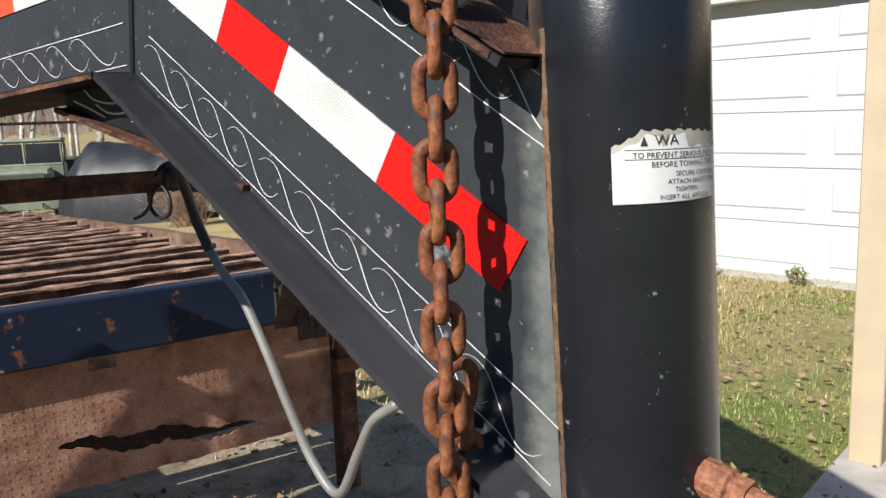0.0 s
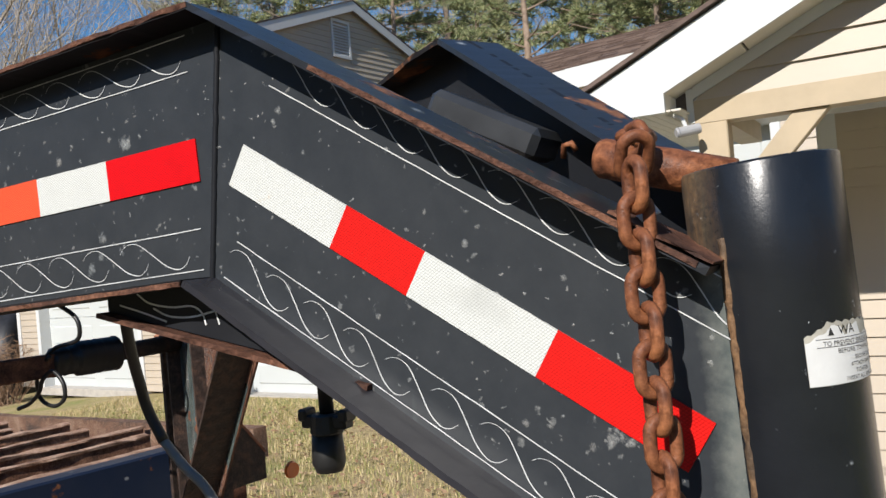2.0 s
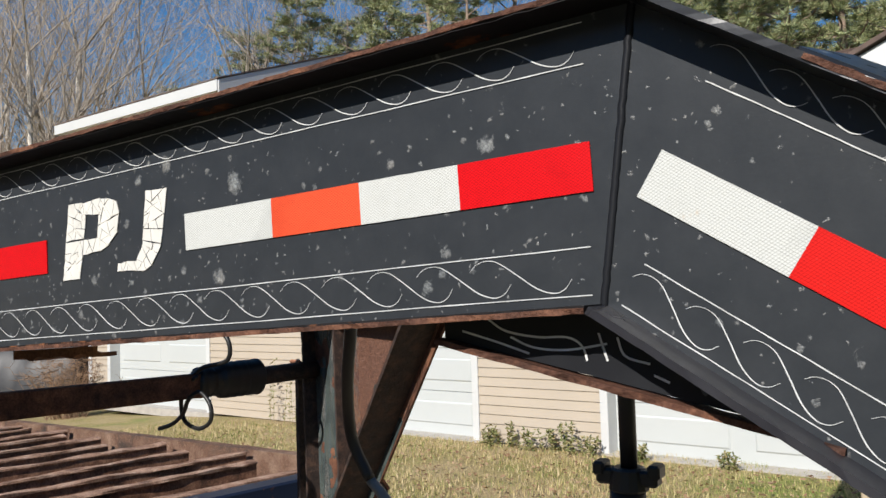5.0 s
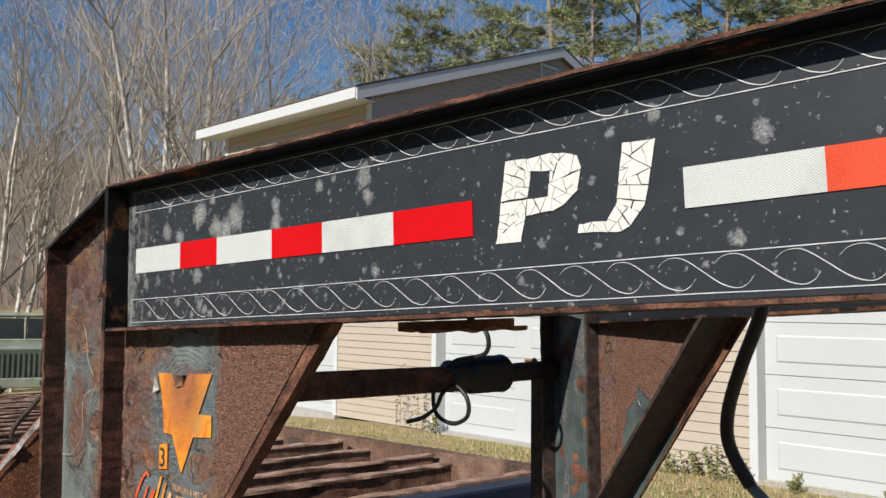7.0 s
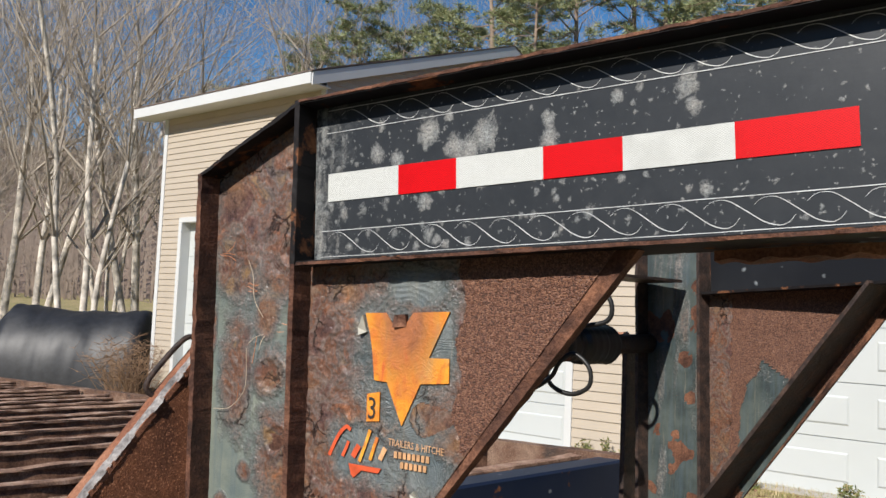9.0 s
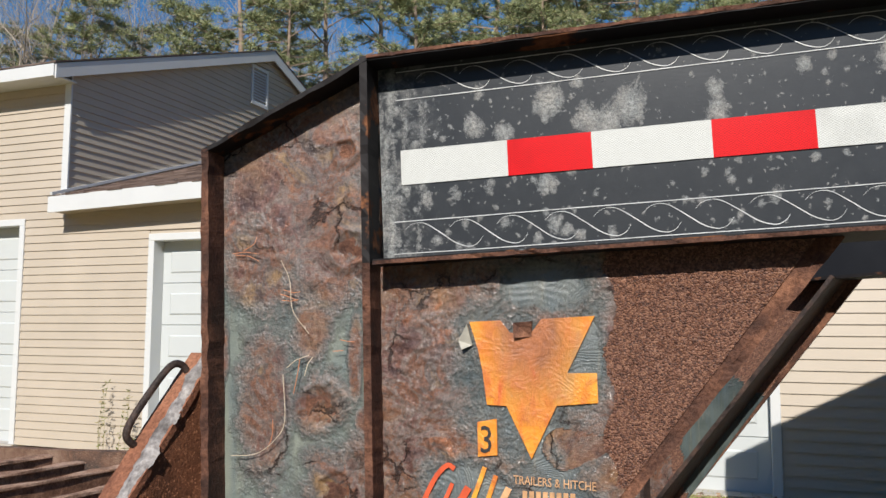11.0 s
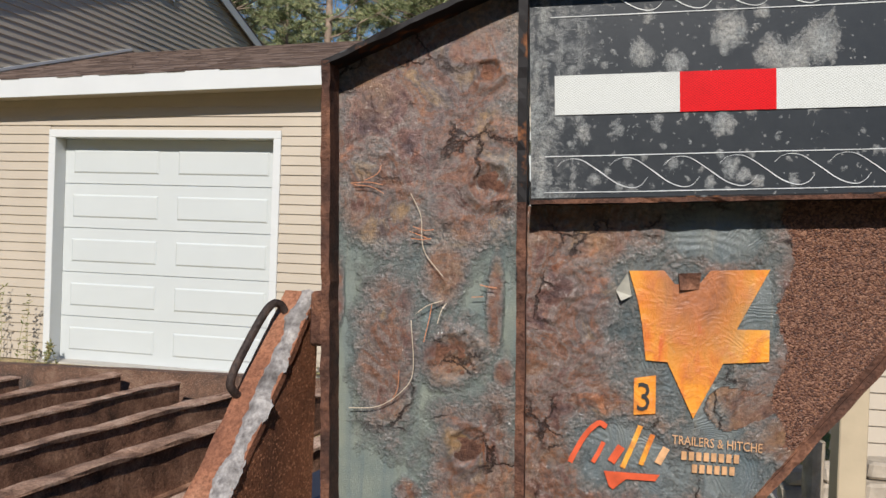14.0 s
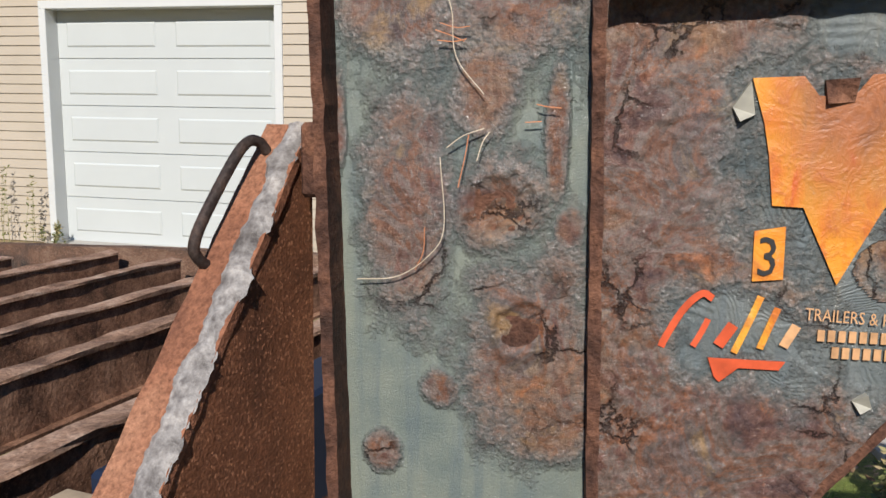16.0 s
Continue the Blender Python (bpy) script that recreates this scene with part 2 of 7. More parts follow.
def scarred(name, paint_a, paint_b, wrinkle=0.0):
    """Paint blistering and breaking into rust scabs; the mesh carries the wear in its colour attribute."""
    m, n, l, b = material(name)
    co = n.new("ShaderNodeTexCoord").outputs["Object"]
    at = n.new("ShaderNodeAttribute")
    at.attribute_name = "wear"
    sep = n.new("ShaderNodeSeparateColor")
    l.new(at.outputs["Color"], sep.inputs[0])
    hue = noise_tex(n, l, co, 13.0, 9, 0.66, 0.7)
    hue2 = noise_tex(n, l, co, 30.0, 8, 0.70, 0.5)
    mid = noise_tex(n, l, co, 150.0, 5, 0.70, 0.3)
    rdg = nd(n, "ShaderNodeTexNoise", Scale=26.0, Detail=8.0, Roughness=0.62, Distortion=0.5)
    rdg.noise_type = "RIDGED_MULTIFRACTAL"
    l.new(co, rdg.inputs["Vector"])
    ridge = ramp(n, l, rdg.outputs["Fac"], [(0.15, (0, 0, 0)), (0.85, (1, 1, 1))])
    edges = nd(n, "ShaderNodeTexVoronoi", Scale=17.0, Randomness=1.0)
    edges.feature = "DISTANCE_TO_EDGE"
    wz = nd(n, "ShaderNodeTexNoise", Scale=45.0, Detail=5.0, Roughness=0.7)
    l.new(co, wz.inputs["Vector"])
    wa = n.new("ShaderNodeVectorMath")
    wa.operation = "MULTIPLY_ADD"
    wa.inputs[1].default_value = (0.035,) * 3
    l.new(wz.outputs["Color"], wa.inputs[0]), l.new(co, wa.inputs[2])
    l.new(wa.outputs[0], edges.inputs["Vector"])
    crack = calc(n, l, "MULTIPLY", ramp(n, l, edges.outputs["Distance"], [(0.012, (1, 1, 1)), (0.035, (0, 0, 0))]), ramp(n, l, noise_tex(n, l, co, 9.0, 3, 0.5), [(0.52, (0, 0, 0)), (0.60, (1, 1, 1))]))
    fine = noise_tex(n, l, co, 420.0, 4, 0.75)
    peb = nd(n, "ShaderNodeTexVoronoi", Scale=230.0, Randomness=1.0)
    peb.feature = "SMOOTH_F1"
    peb.inputs["Smoothness"].default_value = 0.35
    wv = nd(n, "ShaderNodeTexNoise", Scale=140.0, Detail=3.0)
    l.new(co, wv.inputs["Vector"])
    sc = n.new("ShaderNodeVectorMath")
    sc.operation = "MULTIPLY_ADD"
    sc.inputs[1].default_value = (0.006,) * 3
    l.new(wv.outputs["Color"], sc.inputs[0]), l.new(co, sc.inputs[2])
    l.new(sc.outputs[0], peb.inputs["Vector"])
    dome = calc(n, l, "SUBTRACT", 1.0, peb.outputs["Distance"])
    # paint, with streaks running down
    mp = n.new("ShaderNodeMapping")
    mp.inputs["Scale"].default_value = (70.0, 70.0, 5.0)
    l.new(co, mp.inputs["Vector"])
    streak = noise_tex(n, l, mp.outputs[0], 1.0, 5, 0.6)
    pc = mix(n, l, ramp(n, l, noise_tex(n, l, co, 9.0, 5, 0.6), [(0.38, (0, 0, 0)), (0.62, (1, 1, 1))]), paint_a, paint_b)
    pc = mix(n, l, ramp(n, l, streak, [(0.46, (0, 0, 0)), (0.75, (0.6,) * 3)]), pc, (0.10, 0.135, 0.155))
    pc = mix(n, l, ramp(n, l, streak, [(0.22, (0.6,) * 3), (0.40, (0, 0, 0))]), pc, (0.27, 0.235, 0.175))
    pc = mix(n, l, ramp(n, l, fine, [(0.62, (0, 0, 0)), (0.74, (0.6,) * 3)]), pc, (0.05, 0.05, 0.05))
    # rust of several ages, in wide stains
    wide = noise_tex(n, l, co, 6.5, 5, 0.6, 0.6)
    rc = ramp(n, l, hue, [(0.33, (0.085, 0.052, 0.050)), (0.42, (0.165, 0.088, 0.070)), (0.47, (0.185, 0.150, 0.132)), (0.52, (0.19, 0.088, 0.052)), (0.58, (0.135, 0.112, 0.104)), (0.66, (0.29, 0.185, 0.095))])
    rc = mix(n, l, ramp(n, l, wide, [(0.50, (0, 0, 0)), (0.66, (0.75,) * 3)]), rc, ramp(n, l, hue2, [(0.35, (0.15, 0.085, 0.06)), (0.6, (0.34, 0.20, 0.105))]))
    rc = mix(n, l, ramp(n, l, wide, [(0.32, (0.7,) * 3), (0.44, (0, 0, 0))]), rc, ramp(n, l, hue2, [(0.35, (0.085, 0.080, 0.082)), (0.65, (0.165, 0.125, 0.12))]))
    rc = mix(n, l, ramp(n, l, hue2, [(0.58, (0, 0, 0)), (0.70, (0.75,) * 3)]), rc, (0.36, 0.135, 0.055))
    rc = mix(n, l, ramp(n, l, hue2, [(0.30, (0.7,) * 3), (0.40, (0, 0, 0))]), rc, (0.065, 0.042, 0.040))
    rc = mix(n, l, calc(n, l, "MULTIPLY", ridge, 0.45), rc, (0.085, 0.055, 0.048))
    rd = ramp(n, l, mid, [(0.30, (0.42, 0.39, 0.38)), (0.48, (0.78, 0.74, 0.72)), (0.70, (1.20, 1.13, 1.08))])
    mul = n.new("ShaderNodeMixRGB")
    mul.blend_type, mul.inputs[0].default_value = "MULTIPLY", 1.0
    l.new(rc, mul.inputs[1]), l.new(rd, mul.inputs[2])
    bl = mix(n, l, ramp(n, l, mid, [(0.35, (0, 0, 0)), (0.65, (1, 1, 1))]), (0.075, 0.08, 0.077), (0.20, 0.20, 0.185))
    crumb = nd(n, "ShaderNodeTexVoronoi", Scale=430.0, Randomness=1.0)
    l.new(co, crumb.inputs["Vector"])
    tone = n.new("ShaderNodeTexWhiteNoise")
    l.new(crumb.outputs["Color"], tone.inputs["Vector"])
    gc = ramp(n, l, calc(n, l, "ADD", calc(n, l, "MULTIPLY", fine, 0.45), calc(n, l, "ADD", calc(n, l, "MULTIPLY", mid, 0.3), calc(n, l, "MULTIPLY", tone.outputs["Value"], 0.25))), [(0.36, (0.055, 0.022, 0.014)), (0.5, (0.155, 0.064, 0.036)), (0.66, (0.30, 0.15, 0.09))])
    edge = calc(n, l, "ADD", sep.outputs["Red"], calc(n, l, "MULTIPLY", calc(n, l, "SUBTRACT", mid, 0.5), 0.55))
    k_bl = ramp(n, l, edge, [(0.16, (0, 0, 0)), (0.44, (1, 1, 1))])
    k_ru = ramp(n, l, edge, [(0.36, (0, 0, 0)), (0.80, (1, 1, 1))])
    k_gr = ramp(n, l, calc(n, l, "ADD", sep.outputs["Green"], calc(n, l, "MULTIPLY", mid, 0.2)), [(0.56, (0, 0, 0)), (0.62, (1, 1, 1))])
    col = mix(n, l, k_bl, pc, bl)
    col = mix(n, l, k_ru, col, mul.outputs[0])
    col = mix(n, l, k_gr, col, gc)
    split = calc(n, l, "MULTIPLY", calc(n, l, "MULTIPLY", crack, k_bl), calc(n, l, "SUBTRACT", 1.0, k_gr))
    col = mix(n, l, calc(n, l, "MULTIPLY", split, 0.85), col, (0.022, 0.014, 0.012))
    l.new(col, b.inputs["Base Color"])
    l.new(calc(n, l, "ADD", calc(n, l, "MULTIPLY", k_gr, 0.30), calc(n, l, "ADD", calc(n, l, "MULTIPLY", hue, 0.34), 0.03)), b.inputs["Roughness"])
    rough = calc(n, l, "MAXIMUM", k_bl, k_gr)
    rim = calc(n, l, "MULTIPLY", dome, calc(n, l, "SUBTRACT", 0.75, calc(n, l, "MULTIPLY", k_ru, 0.72)))
    hgt = calc(n, l, "MULTIPLY", calc(n, l, "ADD", calc(n, l, "MULTIPLY", mid, 0.50), calc(n, l, "ADD", rim, calc(n, l, "ADD", calc(n, l, "MULTIPLY", hue2, 0.9), calc(n, l, "MULTIPLY", ridge, 0.9)))), rough)
    hgt = calc(n, l, "SUBTRACT", calc(n, l, "ADD", hgt, calc(n, l, "ADD", calc(n, l, "MULTIPLY", fine, 0.40), calc(n, l, "MULTIPLY", calc(n, l, "MULTIPLY", crumb.outputs["Distance"], k_gr), -0.9))), calc(n, l, "MULTIPLY", split, 0.8))
    if wrinkle:
        field = noise_tex(n, l, co, 8.5, 2, 0.5, 0.6)
        lines = calc(n, l, "SINE", calc(n, l, "ADD", calc(n, l, "MULTIPLY", field, 230.0), calc(n, l, "MULTIPLY", mid, 9.0)))
        hgt = calc(n, l, "ADD", hgt, calc(n, l, "MULTIPLY", calc(n, l, "MULTIPLY", lines, wrinkle), calc(n, l, "SUBTRACT", 1.0, rough)))
    b.inputs["Specular IOR Level"].default_value = 0.6
    bump(n, l, b, hgt, 1.0, 0.0025)
    return m


def tube_paint(name):
    """Black gloss paint on the tube, stained by rust that runs down from the weld."""
    m, n, l, b = material(name)
    co = n.new("ShaderNodeTexCoord").outputs["Object"]
    sep = n.new("ShaderNodeSeparateXYZ")
    l.new(co, sep.inputs[0])
    big = noise_tex(n, l, co, 6.0, 5, 0.6)
    fine = noise_tex(n, l, co, 150.0, 5, 0.75)
    mp = n.new("ShaderNodeMapping")
    mp.inputs["Scale"].default_value = (60.0, 60.0, 7.0)
    l.new(co, mp.inputs["Vector"])
    run = noise_tex(n, l, mp.outputs[0], 1.0, 5, 0.65, 0.4)
    col = ramp(n, l, big, [(0.3, (0.008, 0.0092, 0.0115)), (0.7, (0.016, 0.0182, 0.022))])
    chips = ramp(n, l, noise_tex(n, l, co, 62.0, 6, 0.72, 0.3), [(0.655, (0, 0, 0)), (0.70, (0.65,) * 3)])
    col = mix(n, l, chips, col, (0.33, 0.35, 0.36))
    near_weld = nd(n, "ShaderNodeMapRange")
    l.new(calc(n, l, "ADD", sep.outputs["X"], calc(n, l, "MULTIPLY", calc(n, l, "SUBTRACT", run, 0.5), 0.05)), near_weld.inputs["Value"])
    for k, v in (("From Min", -0.347), ("From Max", -0.374), ("To Min", 0.0), ("To Max", 1.0)):
        near_weld.inputs[k].default_value = v
    high = nd(n, "ShaderNodeMapRange")
    l.new(calc(n, l, "ADD", sep.outputs["Z"], calc(n, l, "MULTIPLY", calc(n, l, "SUBTRACT", run, 0.5), 0.3)), high.inputs["Value"])
    for k, v in (("From Min", 1.50), ("From Max", 1.66), ("To Min", 0.15), ("To Max", 1.0)):
        high.inputs[k].default_value = v
    stain = calc(n, l, "MULTIPLY", calc(n, l, "MULTIPLY", near_weld.outputs["Result"], high.outputs["Result"]), ramp(n, l, fine, [(0.3, (0.12,) * 3), (0.62, (0.62,) * 3)]))
    col = mix(n, l, stain, col, ramp(n, l, run, [(0.35, (0.10, 0.09, 0.065)), (0.5, (0.26, 0.155, 0.075)), (0.65, (0.34, 0.25, 0.14))]))
    l.new(col, b.inputs["Base Color"])
    b.inputs["Specular IOR Level"].default_value = 0.42
    l.new(calc(n, l, "ADD", calc(n, l, "MULTIPLY", calc(n, l, "MAXIMUM", stain, chips), 0.4), 0.25), b.inputs["Roughness"])
    bump(n, l, b, calc(n, l, "ADD", fine, chips), 0.12, 0.002)
    return m


NOTCH = (2.398, -1.464)       # where the decal is torn, negated


def decal_vinyl(name):
    """Sun-bleached orange vinyl: yellow where it bleached, red-brown where rust creeps under it."""
    m, n, l, b = material(name)
    co = n.new("ShaderNodeTexCoord").outputs["Object"]
    mp = n.new("ShaderNodeMapping")
    mp.inputs["Scale"].default_value = (22.0, 22.0, 7.0)
    l.new(co, mp.inputs["Vector"])
    a = noise_tex(n, l, mp.outputs[0], 1.0, 5, 0.6, 0.8)
    c = noise_tex(n, l, co, 30.0, 6, 0.7, 0.5)
    f = noise_tex(n, l, co, 300.0, 4, 0.75)
    col = ramp(n, l, a, [(0.32, (0.62, 0.13, 0.030)), (0.46, (0.78, 0.28, 0.028)), (0.58, (0.84, 0.37, 0.04)), (0.72, (0.80, 0.52, 0.17))])
    col = mix(n, l, ramp(n, l, c, [(0.50, (0, 0, 0)), (0.66, (0.85,) * 3)]), col, (0.50, 0.13, 0.035))
    col = mix(n, l, ramp(n, l, c, [(0.26, (0.6,) * 3), (0.36, (0, 0, 0))]), col, (0.75, 0.62, 0.42))
    # rust that broke through above the middle and runs down
    far_off = n.new("ShaderNodeVectorMath")
    far_off.operation = "DISTANCE"
    sq = n.new("ShaderNodeMapping")
    sq.inputs["Location"].default_value = (NOTCH[0], 0.0, NOTCH[1] * 0.62)
    sq.inputs["Scale"].default_value = (1.0, 0.0, 0.62)
    l.new(co, sq.inputs["Vector"])
    l.new(sq.outputs[0], far_off.inputs[0])
    creep = calc(n, l, "SUBTRACT", far_off.outputs["Value"], calc(n, l, "MULTIPLY", calc(n, l, "SUBTRACT", a, 0.5), 0.10))
    k = ramp(n, l, creep, [(0.022, (0.95,) * 3), (0.050, (0.55,) * 3), (0.085, (0, 0, 0))])
    col = mix(n, l, k, col, ramp(n, l, c, [(0.35, (0.20, 0.075, 0.045)), (0.6, (0.42, 0.15, 0.06))]))
    l.new(mix(n, l, ramp(n, l, f, [(0.6, (0, 0, 0)), (0.72, (0.5,) * 3)]), col, (0.30, 0.10, 0.04)), b.inputs["Base Color"])
    b.inputs["Roughness"].default_value = 0.38
    field = noise_tex(n, l, co, 9.0, 2, 0.5, 0.6)
    lines = calc(n, l, "SINE", calc(n, l, "MULTIPLY", field, 120.0))
    bump(n, l, b, calc(n, l, "ADD", calc(n, l, "ADD", c, calc(n, l, "MULTIPLY", lines, 0.025)), calc(n, l, "MULTIPLY", f, 0.2)), 0.7, 0.004)
    return m


M_BLACK = neck_paint("black_neck_paint")
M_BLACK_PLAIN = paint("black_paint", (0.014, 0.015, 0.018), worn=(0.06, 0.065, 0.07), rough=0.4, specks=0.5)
M_TUBE = tube_paint("black_tube_paint")
M_FLANGE_LOW = paint("black_lower_flange_paint", (0.022, 0.022, 0.027), worn=(0.09, 0.085, 0.09), rough=0.22, specks=0.35, gloss=0.45)
M_FLANGE_BLACK = paint("black_flange_paint", (0.020, 0.022, 0.026), worn=(0.05, 0.052, 0.056), rough=0.30, specks=0.9, rust=0.12, gloss=0.5)
M_HEADER = paint("blue_black_header_paint", (0.010, 0.018, 0.042), worn=(0.04, 0.05, 0.07), rough=0.5, specks=0.2, rust=0.12)
M_RUST = rusty("rusty_steel", (0.10, 0.05, 0.034), (0.24, 0.11, 0.06), (0.40, 0.20, 0.105))
M_RUST_DARK = rusty("dark_rusty_steel", (0.045, 0.026, 0.021), (0.135, 0.066, 0.045), (0.31, 0.150, 0.090), scale=16.0, relief=0.8)
M_RUST_BEAM = rusty("deck_beam_rust", (0.058, 0.034, 0.025), (0.235, 0.125, 0.080), (0.45, 0.27, 0.18), scale=9.0, relief=1.0, fine=90.0, spots=0.25)
M_RUST_CAP = rusty("pale_deck_rust", (0.13, 0.075, 0.052), (0.40, 0.255, 0.18), (0.62, 0.46, 0.36), scale=11.0, relief=1.0, fine=110.0)
M_RUST_ORANGE = rusty("orange_rust", (0.17, 0.075, 0.048), (0.34, 0.150, 0.088), (0.46, 0.24, 0.15), rough=0.85, relief=0.8)
M_RUST_BROWN = rusty("brown_scaly_rust", (0.16, 0.068, 0.038), (0.27, 0.112, 0.058), (0.36, 0.165, 0.09), fine=260.0, relief=0.8, spots=0.8)
M_CHAIN = rusty("chain_rust", (0.075, 0.034, 0.024), (0.22, 0.085, 0.042), (0.40, 0.165, 0.07), scale=34, rough=0.6, relief=0.3, fine=150.0)
M_WELD = rusty("stained_weld", (0.07, 0.060, 0.05), (0.17, 0.11, 0.065), (0.28, 0.16, 0.08), scale=20, rough=0.7, relief=0.4)
M_WELD_GREY = rusty("grey_weld_bead", (0.13, 0.12, 0.115), (0.31, 0.30, 0.295), (0.50, 0.48, 0.46), scale=34, rough=0.55, relief=0.45, fine=120.0)
M_POST = scarred("post_paint", (0.145, 0.175, 0.160), (0.225, 0.245, 0.200))
# dark slate copy of the post paint, the far side's shade mixed into it
M_POST_SHADED = scarred("shaded_far_post_paint", (0.045, 0.060, 0.060), (0.095, 0.115, 0.105))
M_GUSSET = scarred("gusset_paint", (0.095, 0.115, 0.115), (0.19, 0.205, 0.195), wrinkle=0.12)
M_WHITE_LINE = plain("white_pinstripe", (0.60, 0.61, 0.60), 0.5, var=0.3, scale=18.0)
M_LETTER = plain("cracked_cream_vinyl", (0.70, 0.68, 0.62), 0.5, var=0.08, scale=30.0)
M_TAPE_RED = tape("red_reflective_tape", (0.66, 0.006, 0.010), (0.36, 0.002, 0.004))
M_TAPE_WARM = tape("orange_red_reflective_tape", (0.68, 0.014, 0.011), (0.38, 0.004, 0.004))
M_TAPE_ORANGE = tape("faded_red_tape", (0.74, 0.10, 0.040), (0.48, 0.03, 0.012))
M_TAPE_WHITE = tape("white_reflective_tape", (0.63, 0.64, 0.61), (0.33, 0.335, 0.31))
M_DECAL = decal_vinyl("weathered_orange_decal")
M_DECAL_RED = plain("orange_red_vinyl", (0.66, 0.10, 0.035), 0.45, var=0.3, scale=30.0)
M_DECAL_TAN = plain("faded_orange_print", (0.60, 0.33, 0.16), 0.5, var=0.3, scale=60.0)
M_DARK_PRINT = plain("dark_print", (0.03, 0.03, 0.03), 0.5)
M_LABEL = plain("white_paper_label", (0.62, 0.62, 0.60), 0.45, var=0.08, scale=30.0)
M_LABEL_GREY = plain("bare_label_backing", (0.38, 0.36, 0.30), 0.6, var=0.2, scale=60.0)
M_SIDING = plain("tan_vinyl_siding", (0.46, 0.395, 0.315), 0.5, var=0.05, scale=1.5)
M_WHITE = plain("white_trim", (0.60, 0.61, 0.605), 0.45, var=0.03, scale=2.0)
M_DOOR = plain("white_door_paint", (0.52, 0.545, 0.54), 0.42, var=0.02, scale=2.0)
M_SHINGLE = plain("brown_shingles", (0.125, 0.088, 0.072), 0.9, var=0.45, scale=5.0, relief=0.6)
M_WOOD_TAN = plain("tan_painted_timber", (0.46, 0.37, 0.25), 0.6, var=0.08, scale=5.0)
M_PLANK = plain("weathered_plank", (0.40, 0.30, 0.20), 0.85, var=0.4, scale=9.0, relief=0.5, bump_scale=60.0)
M_CONCRETE = plain("concrete", (0.42, 0.39, 0.35), 0.9, var=0.15)
M_RUBBER = plain("black_rubber", (0.014, 0.014, 0.014), 0.45, var=0.2)
M_HOSE_GREY = plain("worn_grey_hose", (0.20, 0.195, 0.18), 0.4, var=0.25)
M_TARP = plain("black_tarp", (0.018, 0.019, 0.022), 0.5, var=0.4)
M_SOFFIT = plain("beige_soffit", (0.62, 0.58, 0.50), 0.55, var=0.04)
# black paint and rust, deepened for the shade under the flanges
M_FLANGE_TOP = paint("black_paint_rust_and_shade", (0.012, 0.010, 0.010), worn=(0.05, 0.045, 0.045), rough=0.6, specks=0.2, rust=0.35)
# steel of the grab handles, also laid on parts to colour them as shaded
M_HANDLE_SHADE = rusty("dark_handle_and_shade_steel", (0.03, 0.026, 0.025), (0.06, 0.045, 0.04), (0.13, 0.08, 0.06), scale=30.0, rough=0.6)
M_RAIL = rusty("rail_rust", (0.055, 0.045, 0.042), (0.20, 0.115, 0.078), (0.38, 0.27, 0.20), scale=5.0, relief=0.9, spots=0.5)

